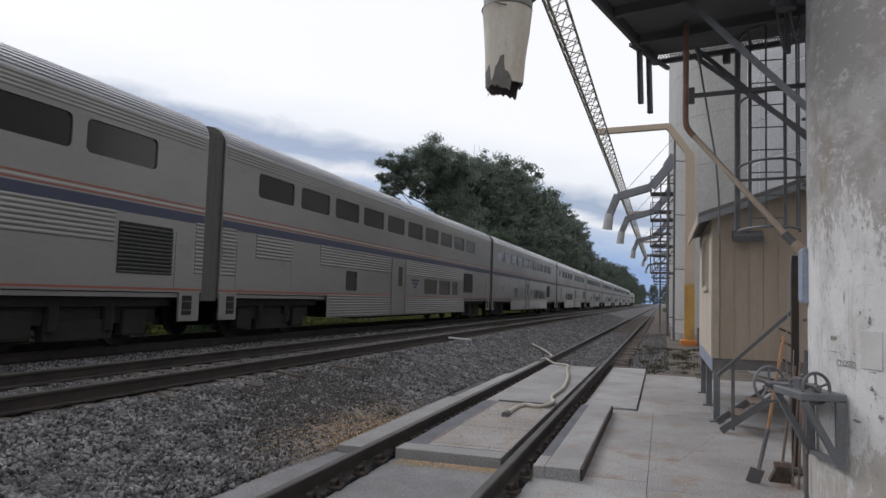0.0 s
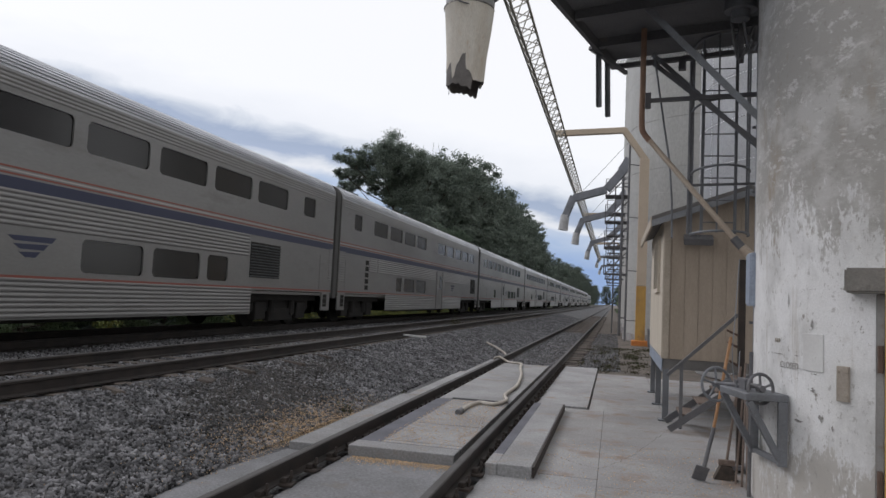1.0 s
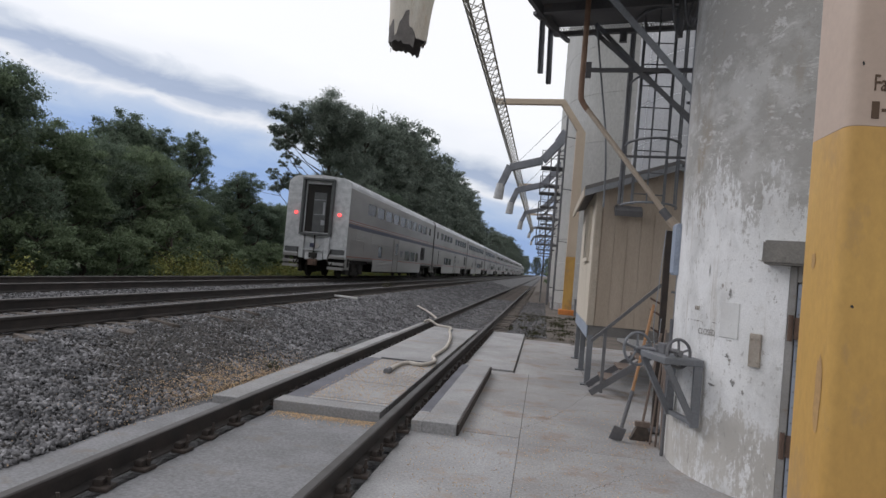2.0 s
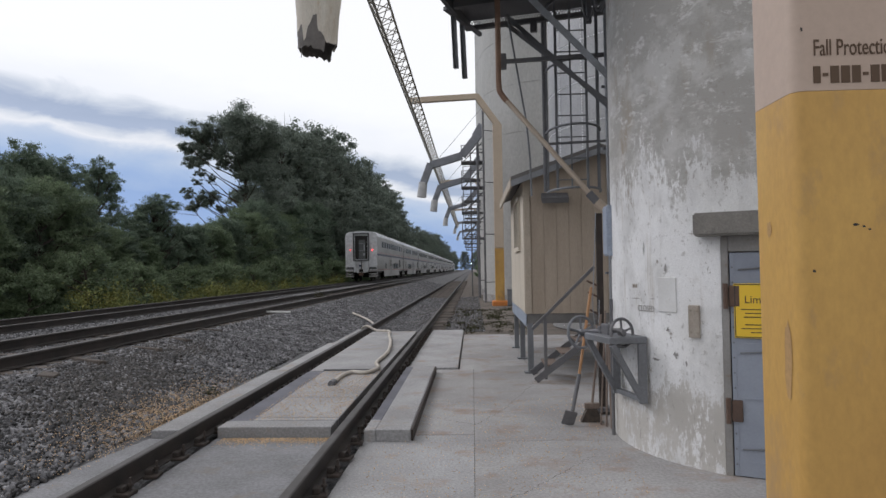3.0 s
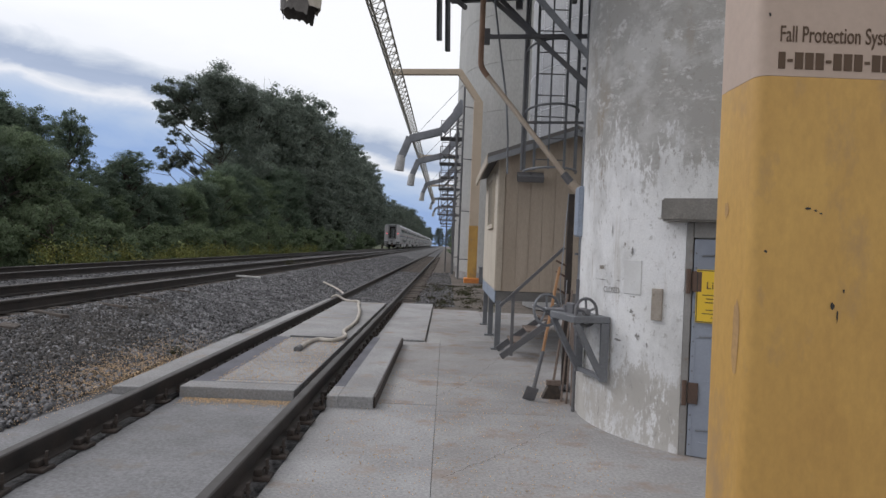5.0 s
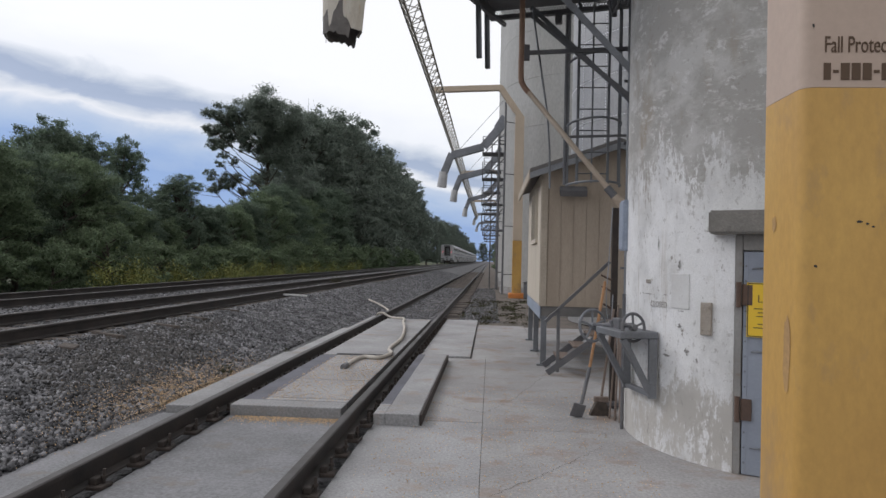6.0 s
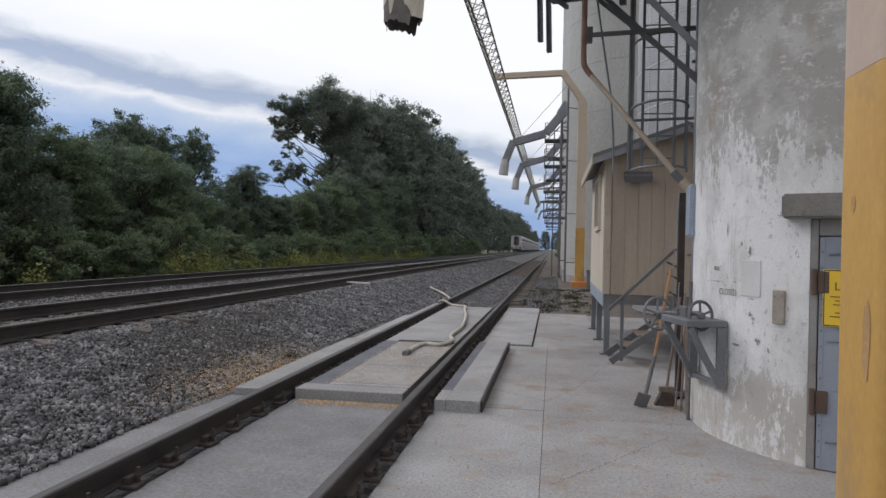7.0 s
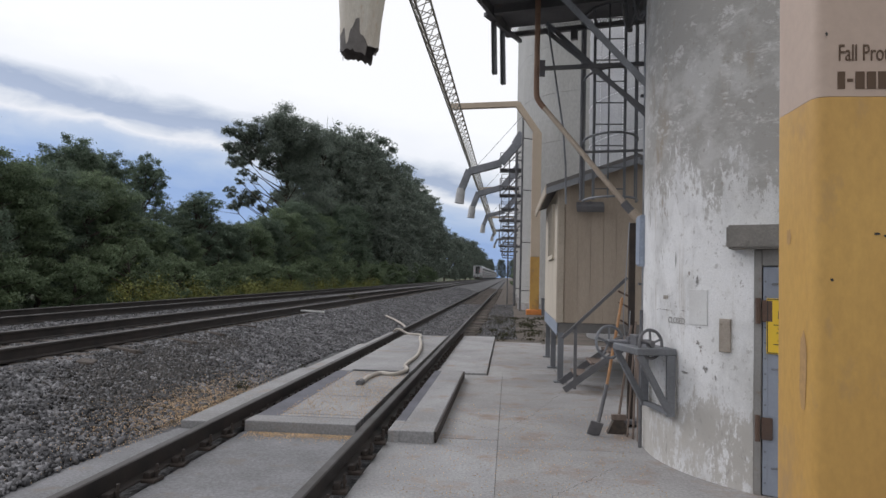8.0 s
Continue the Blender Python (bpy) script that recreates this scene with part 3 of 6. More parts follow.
def slab(parent, x0, x1, y0, y1, top, thick, material, bevel=0.012, name="slab"):
    bm = B()
    box(bm, ((x0 + x1) / 2, (y0 + y1) / 2, top - thick / 2), (x1 - x0, y1 - y0, thick), bevel=bevel)
    return part(name, bm, material, parent)


def pavement():
    ap = thing("pavement", label="stained cracked concrete apron with open joints", category="pavement", kind="structure")
    c, p = M["concrete"], M["concrete_pad"]
    g = 0.0018
    e = 0.004
    slab(ap, RAIL_R + 0.16, -0.03 - g, -6, 7.13, 0.0, 0.15, p, e)
    slab(ap, -0.03 + g, 9.0, -6, 2.6, 0.0, 0.15, c, e)
    slab(ap, -0.03 + g, 9.0, 2.6 + g, 6.88, 0.0, 0.15, c, e)
    slab(ap, RAIL_R + 0.16, -0.03 - g, 7.13 + g, 11.70, 0.002, 0.15, c, e)
    slab(ap, -0.03 + g, 9.0, 6.88 + g, 12.1, 0.0, 0.15, c, e)
    slab(ap, RAIL_R + 0.16, -0.29, 11.72, 18.9, 0.035, 0.18, p)
    slab(ap, -0.27, 0.9, 11.72, 17.9, -0.004, 0.15, c)
    slab(ap, 0.9 + g, 9.0, 12.1 + g, 17.6, -0.004, 0.15, c)
    # hairline cracks
    bm = B()
    rng = random.Random(8)
    for a, b in (((-0.02, 7.56), (0.32, 8.37)), ((0.32, 8.37), (0.91, 10.5)), ((0.91, 10.5), (1.4, 12.0)), ((-0.62, 8.05), (-0.02, 7.56)), ((0.69, 5.78), (1.07, 6.38)), ((0.05, 4.9), (0.69, 5.78))):
        a, b = Vector((*a, 0)), Vector((*b, 0))
        n = Vector((-(b - a).y, (b - a).x, 0)).normalized()
        k = 26
        off = [rng.uniform(-0.02, 0.02) for _ in range(k + 1)]
        for i in range(k):
            p0, p1 = a.lerp(b, i / k) + n * off[i], a.lerp(b, (i + 1) / k) + n * off[i + 1]
            w = n * rng.uniform(0.0012, 0.0035)
            bm.faces.new([bm.verts.new((q.x, q.y, 0.0035)) for q in (p0 - w, p1 - w, p1 + w, p0 + w)])
    part("crack", bm, M["tie"], ap)
    pads = thing("track_pads", label="concrete panels between and beside the siding rails", category="pavement", kind="structure")
    lo, hi = RAIL_L + 0.16, RAIL_R - 0.16
    slab(pads, lo, hi, -6, 2.0, 0.015, 0.15, M["concrete_dark"])
    slab(pads, lo, hi, 2.0 + g, 6.98, 0.015, 0.15, M["concrete_dark"])
    slab(pads, lo + 0.0, hi - 0.02, 7.0, 7.30, 0.12, 0.14, p)
    slab(pads, lo + 0.265, hi - 0.02, 7.315, 7.44, 0.12, 0.14, p)
    slab(pads, lo + 0.265, hi - 0.02, 7.45, 8.62, 0.12, 0.14, p)
    slab(pads, lo + 0.265, hi - 0.02, 8.63, 10.85, 0.12, 0.14, p)
    slab(pads, lo + 0.02, hi - 0.02, 10.92, 14.2, 0.115, 0.14, p)
    slab(pads, lo + 0.02, hi - 0.02, 14.22, 17.75, 0.115, 0.14, p)
    slab(pads, lo + 0.0, hi - 0.02, 7.32, 10.9, 0.108, 0.1, M["metal_plate"], 0.004, "steel_plate")
    bm = B()
    beam(bm, (lo + 0.25, 10.88, 0.13), (hi - 0.05, 10.88, 0.13), 0.03, 0.025)
    part("drip_bar", bm, M["steel_dark"], pads)
    # beside the right rail: raised slab with a steel plate
    slab(pads, -1.0, -0.655, 6.87, 11.35, 0.115, 0.13, M["concrete_pad"])
    slab(pads, RAIL_R + 0.17, -1.0, 6.87, 7.35, 0.113, 0.13, M["concrete_pad"])
    slab(pads, RAIL_R + 0.17, -1.005, 7.37, 11.3, 0.105, 0.11, M["metal_plate"], 0.004, "steel_plate")
    slab(pads, -0.652, -0.632, 6.90, 11.34, 0.108, 0.12, M["clip"], 0.002, "edge_angle")
    # beside the left rail
    slab(pads, -3.50, RAIL_L - 0.17, -6, 6.84, 0.05, 0.16, M["concrete_dark"])
    slab(pads, -3.24, RAIL_L - 0.17, 6.86, 11.0, 0.125, 0.2, p)
    slab(pads, -3.16, RAIL_L - 0.17, 11.02, 15.0, 0.125, 0.2, p)
    slab(pads, -3.08, RAIL_L - 0.17, 15.02, 18.5, 0.12, 0.2, p)


# ---- the round painted tower with its door ----
def on_silo(az, z, out=0.0):
    a = radians(az)
    return Vector((SILO[0] + (SILO_R + out) * math.cos(a), SILO[1] + (SILO_R + out) * math.sin(a), z))


def silo_frame(az, z, out=0.0):
    """Axes on the wall: x along it to the right as one faces it, y up, z outwards."""
    a = radians(az)
    o = Vector((math.cos(a), math.sin(a), 0))
    right = Vector((0, 0, 1)).cross(o)
    m = Matrix((right, Vector((0, 0, 1)), o)).transposed().to_4x4()
    return Matrix.Translation(on_silo(az, z, out)) @ m


DOOR_A, DOOR_B, DOOR_TOP = -132.0, -101.0, 1.92


def silo_near():
    s = thing("concrete_silo", (SILO[0], SILO[1], 0), "round concrete tower with flaking white paint", "silo", kind="structure")
    bm = B()
    azs = sorted({a for a in np.arange(-180, 180, 5.0)} | {DOOR_A, DOOR_B})
    zs = [0, 0.5, 1.0, 1.5, DOOR_TOP, 2.5, 3.2, 4, 5, 7, 10, 14]
    def ring(r):
        return [[bm.verts.new((r * math.cos(radians(a)), r * math.sin(radians(a)), z)) for a in azs] for z in zs]
    o, inn = ring(SILO_R), ring(SILO_R - 0.2)
    n = len(azs)
    for j in range(len(zs) - 1):
        for i in range(n):
            k = (i + 1) % n
            mid = azs[i] + 0.1
            if DOOR_A <= mid < DOOR_B and zs[j + 1] <= DOOR_TOP:
                continue
            bm.faces.new((o[j][i], o[j][k], o[j + 1][k], o[j + 1][i]))
            bm.faces.new((inn[j][k], inn[j][i], inn[j + 1][i], inn[j + 1][k]))
    ia, ib = azs.index(DOOR_A), azs.index(DOOR_B)
    jt = zs.index(DOOR_TOP)
    for i in (ia, ib):
        for j in range(jt):
            bm.faces.new((o[j][i], inn[j][i], inn[j + 1][i], o[j + 1][i]))
    for i in range(ia, ib):
        bm.faces.new((o[jt][i], o[jt][i + 1], inn[jt][i + 1], inn[jt][i]))
    for i in range(n):
        bm.faces.new((o[-1][i], o[-1][(i + 1) % n], inn[-1][(i + 1) % n], inn[-1][i]))
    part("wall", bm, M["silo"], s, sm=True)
    off = Matrix.Translation((-SILO[0], -SILO[1], 0))
    mid = (DOOR_A + DOOR_B) / 2
    # lintel: a straight cast beam above the opening
    bm = B()
    f = off @ silo_frame(mid, 2.005, -0.03)
    r = bmesh.ops.create_cube(bm, size=1, matrix=f @ Matrix.Diagonal((1.30, 0.185, 0.26, 1)))
    bmesh.ops.bevel(bm, geom=list({e for v in r["verts"] for e in v.link_edges}), offset=0.015, segments=2, affect="EDGES")
    part("lintel", bm, M["lintel"], s, "rough dark concrete lintel")
    # door set back in the opening
    d = thing("door_1", label="grey-blue riveted steel door with rusty hinges", category="door", kind="structure")
    half = SILO_R * math.sin(radians((DOOR_B - DOOR_A) / 2))
    back = SILO_R * (1 - math.cos(radians((DOOR_B - DOOR_A) / 2)))
    F = silo_frame(mid, 0, -back - 0.05)
    def local(bm, c, s_, bevel=0.0):
        r_ = bmesh.ops.create_cube(bm, size=1, matrix=F @ Matrix.Translation(c) @ Matrix.Diagonal((*s_, 1)))
        if bevel:
            bmesh.ops.bevel(bm, geom=list({e for v in r_["verts"] for e in v.link_edges}), offset=bevel, segments=2, affect="EDGES")
    bm = B()
    local(bm, (-half + 0.03, 0.95, 0.0), (0.055, 1.92, 0.12), 0.006)
    local(bm, (half - 0.03, 0.95, 0.0), (0.055, 1.92, 0.12), 0.006)
    local(bm, (0, 1.85, 0.0), (2 * half - 0.12, 0.13, 0.12), 0.006)
    part("frame", bm, M["jamb"], d, "weathered steel door frame")
    bm = B()
    local(bm, (0.0, 0.89, 0.03), (2 * half - 0.13, 1.77, 0.04), 0.004)
    part("leaf", bm, M["door_grey"], d)
    bm = B()
    for x in (-half + 0.085, half - 0.085):
        local(bm, (x, 0.89, 0.052), (0.03, 1.76, 0.008))
    for z in (0.12, 1.70, 1.05, 0.62):
        local(bm, (0, z, 0.053), (2 * half - 0.32, 0.012, 0.006))
    part("edge_strip", bm, M["door_grey"], d)
    bm = B()
    k = 0.10
    while k < 1.76:
        for x in (-half + 0.085, half - 0.085):
            rod(bm, F @ Vector((x, k, 0.052)), F @ Vector((x, k, 0.064)), 0.008, 6)
        k += 0.12
    part("rivets", bm, M["steel_grey"], d)
    for z in (0.52, 1.43):
        bm = B()
        local(bm, (-half + 0.10, z, 0.069), (0.08, 0.17, 0.02), 0.004)
        rod(bm, F @ Vector((-half + 0.035, z - 0.1, 0.085)), F @ Vector((-half + 0.035, z + 0.1, 0.085)), 0.02, 8)
        part("hinge", bm, M["rust"], d, "rusty strap hinge")
    for z in (0.22, 0.98, 1.64):
        bm = B(); rod(bm, F @ Vector((-half + 0.13, z, 0.062)), F @ Vector((-half + 0.30, z + 0.012, 0.062)), 0.007, 6); rod(bm, F @ Vector((-half + 0.30, z + 0.012, 0.062)), F @ Vector((-half + 0.31, z + 0.04, 0.062)), 0.007, 6)
        part("latch", bm, M["steel_grey"], d, "thin steel latch rod")
    # yellow notice on the door
    g = thing("warning_sign", label="yellow notice with dark writing on the steel door", category="sign")
    bm = B()
    x0, x1, z0, z1 = -half + 0.095, -half + 0.535, 1.10, 1.53
    local(bm, ((x0 + x1) / 2, (z0 + z1) / 2, 0.075), (x1 - x0, z1 - z0, 0.006))
    part("panel", bm, M["sign_yellow"], g)
    bm = B()
    for c, s_ in ((((x0 + x1) / 2, z0 + 0.008, 0.0795), (x1 - x0 - 0.01, 0.006, 0.002)), (((x0 + x1) / 2, z1 - 0.008, 0.0795), (x1 - x0 - 0.01, 0.006, 0.002)),
                  ((x0 + 0.008, (z0 + z1) / 2, 0.0795), (0.006, z1 - z0 - 0.03, 0.002)), ((x1 - 0.008, (z0 + z1) / 2, 0.0795), (0.006, z1 - z0 - 0.03, 0.002))):
        local(bm, c, s_)
    part("border", bm, M["black"], g)
    lettering("heading", "Limited", 0.085, M["ink"], g, F @ Matrix.Translation((x0 + 0.075, 1.375, 0.079)))
    for i, (a, w) in enumerate(((0.05, 0.33), (0.08, 0.27), (0.07, 0.30), (0.0, 0.0), (0.08, 0.27), (0.05, 0.33), (0.12, 0.2))):
        if w:
            bm = B(); local(bm, (x0 + a + w / 2, 1.325 - i * 0.03, 0.0795), (w, 0.007, 0.002))
            part("writing", bm, M["ink"], g)
    # stencilled words and fixtures on the wall
    lettering("stencil", "CLOSED", 0.075, M["stencil"], s, off @ silo_frame(-157.5, 1.275, 0.003) @ Matrix.Translation((-0.12, 0, 0)), "dark stencilled word", squeeze=0.86)
    bm = B()
    f = off @ silo_frame(-163.0, 1.50, 0.004)
    for i, x in enumerate((-0.03, 0.0, 0.028)):
        r = bmesh.ops.create_cube(bm, size=1, matrix=f @ Matrix.Translation((x, 0, 0)) @ Matrix.Diagonal((0.016, 0.035, 0.002, 1)))
    part("faded_mark", bm, M["plate_tan"], s)
    bm = B()
    f = off @ silo_frame(-139.6, 1.215, 0.012)
    r = bmesh.ops.create_cube(bm, size=1, matrix=f @ Matrix.Diagonal((0.10, 0.27, 0.024, 1)))
    bmesh.ops.bevel(bm, geom=list({e for v in r["verts"] for e in v.link_edges}), offset=0.004, segments=1, affect="EDGES")
    for x in (-0.03, 0.03):
        for z in (-0.09, 0.09):
            rod(bm, f @ Vector((x, z, 0.01)), f @ Vector((x, z, 0.02)), 0.009, 6)
    part("cover_plate", bm, M["plate_tan"], s, "bolted tan metal cover plate")
    # a squarish patch of render with its chipped edge, and chips
    bm = B()
    f = off @ silo_frame(-148.6, 1.43, 0.0)
    r = bmesh.ops.create_cube(bm, size=1, matrix=f @ Matrix.Diagonal((0.20, 0.30, 0.012, 1)))
    bmesh.ops.bevel(bm, geom=list({e for v in r["verts"] for e in v.link_edges}), offset=0.003, segments=1, affect="EDGES")
    part("patch", bm, M["white_paint"], s, "square patch of render")
    rng = random.Random(21)
    bm = B()
    for az, z, w, h in ((-149.0, 1.66, 0.03, 0.13), (-149.4, 1.46, 0.03, 0.03), (-149.4, 1.38, 0.025, 0.03), (-148.5, 1.13, 0.05, 0.05), (-146.0, 0.92, 0.07, 0.07), (-142.5, 0.86, 0.03, 0.06),
                        (-153.5, 0.86, 0.13, 0.025), (-166, 1.39, 0.02, 0.02), (-168, 1.38, 0.02, 0.02), (-158, 1.83, 0.018, 0.16), (-148, 1.26, 0.06, 0.012), (-162.5, 1.385, 0.16, 0.014), (-154.5, 1.39, 0.07, 0.014)):
        f = off @ silo_frame(az, z, 0.005)
        k = 17
        vs = [bm.verts.new(f @ Vector((w / 2 * math.cos(2 * math.pi * i / k) * rng.uniform(0.25, 1.15), h / 2 * math.sin(2 * math.pi * i / k) * rng.uniform(0.25, 1.15), 0))) for i in range(k)]
        bm.faces.new(vs)
    part("chips", bm, M["jamb"], s, "chips of bare dark concrete")
    return s


def wheel_bench():
    """Steel bracket bench on the tower wall with two valve wheels on one shaft."""
    t = thing("valve_bracket", label="grey steel wall bracket carrying two spoked handwheels", category="valve bracket")
    f = silo_frame(-166.5, 0, 0)
    P = lambda x, y, z: f @ Vector((x, y, z))      # along the wall, up, out
    def bar(bm, a, b, w=0.05):
        angle_iron(bm, P(*a), P(*b), w)
    bm = B()
    r = bmesh.ops.create_cube(bm, size=1, matrix=f @ Matrix.Translation((0.02, 1.02, 0.17)) @ Matrix.Diagonal((0.57, 0.06, 0.36, 1)))
    bmesh.ops.bevel(bm, geom=list({e for v in r["verts"] for e in v.link_edges}), offset=0.006, segments=1, affect="EDGES")
    part("shelf", bm, M["steel_grey"], t)
    for x in (-0.25, 0.285):
        bm = B(); beam(bm, P(x, 0.46, 0.035), P(x, 0.99, 0.035), 0.07, 0.06)
        part("upright", bm, M["steel_grey"], t)
        bm = B(); beam(bm, P(x, 0.50, 0.05), P(x, 0.985, 0.32), 0.05, 0.05)
        part("brace", bm, M["steel_grey"], t)
    bm = B(); beam(bm, P(-0.22, 0.49, 0.035), P(0.27, 0.49, 0.035), 0.05, 0.04)
    part("cross_bar", bm, M["steel_grey"], t)
    bm = B(); rod(bm, P(0.16, 1.10, 0.17), P(-0.46, 1.04, 0.33), 0.022, 10)
    part("shaft", bm, M["steel_dark"], t)
    bm = B(); box(bm, P(-0.04, 1.075, 0.22), (0.16, 0.14, 0.06), f.to_3x3(), 0.012)
    box(bm, P(-0.13, 1.08, 0.24), (0.06, 0.08, 0.05), f.to_3x3(), 0.01)
    part("bearing", bm, M["steel_dark"], t)
    for c, r, mt in ((P(0.17, 1.08, 0.17), 0.125, "steel_dark"), (P(-0.42, 1.04, 0.32), 0.155, "steel_grey")):
        ax = (P(-0.46, 1.04, 0.33) - P(0.16, 1.10, 0.17)).normalized()
        rot = ax.to_track_quat("Z", "Y").to_matrix()
        bm = B(); torus(bm, c, r, 0.014, rot, 28, 8)
        w = part("handwheel", bm, M[mt], t, sm=True)
        for k in range(5):
            a = 2 * math.pi * k / 5 + 0.3
            bm = B(); rod(bm, c, c + rot @ Vector((r * math.cos(a), r * math.sin(a), 0)), 0.011, 6)
            part("spoke", bm, M[mt], w)
        bm = B(); rod(bm, c - ax * 0.03, c + ax * 0.03, 0.03, 10)
        part("hub", bm, M[mt], w)
    return t


def leaning_tools():
    sh = thing("shovel", label="shovel with orange wooden handle leaning on the tower", category="shovel")
    bm = B(); rod(bm, (1.115, 7.66, 0.50), (1.31, 7.93, 1.45), 0.017, 8)
    part("handle", bm, M["wood"], sh)
    bm = B(); rod(bm, (1.02, 7.56, 0.13), (1.12, 7.667, 0.52), 0.021, 8)
    part("socket", bm, M["steel_dark"], sh)
    bm = B(); box(bm, (0.985, 7.54, 0.075), (0.14, 0.02, 0.155), Euler((0.25, 0.25, 0.2)).to_matrix(), 0.008)
    part("blade", bm, M["steel_dark"], sh)
    br = thing("broom", label="dark push broom leaning beside the shovel", category="broom")
    bm = B(); rod(bm, (1.26, 7.72, 0.2), (1.40, 7.86, 1.15), 0.014, 8)
    part("handle", bm, M["wood_grey"], br)
    bm = B(); prism(bm, [(1.13, 0.0), (1.36, 0.0), (1.31, 0.13), (1.20, 0.15)], "y", 7.66, 7.76)
    part("bristles", bm, M["bristle"], br)
    bm = B(); box(bm, (1.255, 7.71, 0.17), (0.16, 0.06, 0.06), bevel=0.01)
    part("head", bm, M["wood_grey"], br)
    for i, (a, b, r) in enumerate((((1.36, 7.45, 0.0), (1.42, 7.62, 1.05), 0.012), ((1.40, 7.36, 0.0), (1.41, 7.50, 0.95), 0.016), ((1.32, 7.55, 0.0), (1.43, 7.75, 1.2), 0.011))):
        bm = B(); rod(bm, a, b, r, 8)
        solo("pole", bm, M["wood_grey"], "thin dark pole leaning on the tower wall", "pole", group="poles on the tower", sm=True)
    bm = B(); rod(bm, (1.365, 7.10, 0.0), (1.375, 7.14, 1.35), 0.018, 8)
    solo("pole", bm, M["steel_dark"], "dark iron bar standing against the tower", "pole", group="poles on the tower", sm=True)


def tower_fixtures():
    bx = thing("junction_box", label="pale blue metal box and flange on the tower", category="junction box")
    bm = B(); box(bm, (1.43, 7.28, 2.05), (0.13, 0.22, 0.52), bevel=0.01)
    part("case", bm, M["blue_box"], bx)
    bm = B(); box(bm, (1.36, 7.28, 2.05), (0.012, 0.20, 0.48), bevel=0.003)
    part("lid", bm, M["blue_box"], bx)
    # dark upright channel that stands behind the wheels
    pc = thing("steel_post", label="dark rusty steel post with pegs and old cable", category="post")
    bm = B(); beam(bm, (1.45, 8.15, 0.0), (1.45, 8.15, 2.3), 0.07, 0.06)
    part("column", bm, M["clip"], pc)
    bm = B(); box(bm, (1.42, 8.15, 0.05), (0.24, 0.2, 0.05), bevel=0.006)
    part("foot", bm, M["steel_dark"], pc)
    for z, dx in ((1.45, -0.16), (1.32, -0.15), (1.12, -0.13), (0.85, -0.1)):
        bm = B(); rod(bm, (1.45, 8.15, z), (1.45 + dx, 8.08, z + 0.07), 0.012, 6)
        part("peg", bm, M["rust"], pc)
    bm = B(); tube(bm, smooth_line([(1.40, 8.05, 2.3), (1.36, 8.0, 1.7), (1.33, 7.95, 1.2), (1.39, 8.0, 0.9), (1.42, 8.05, 1.3)]), 0.006, 6)
    part("cable", bm, M["galv"], pc)


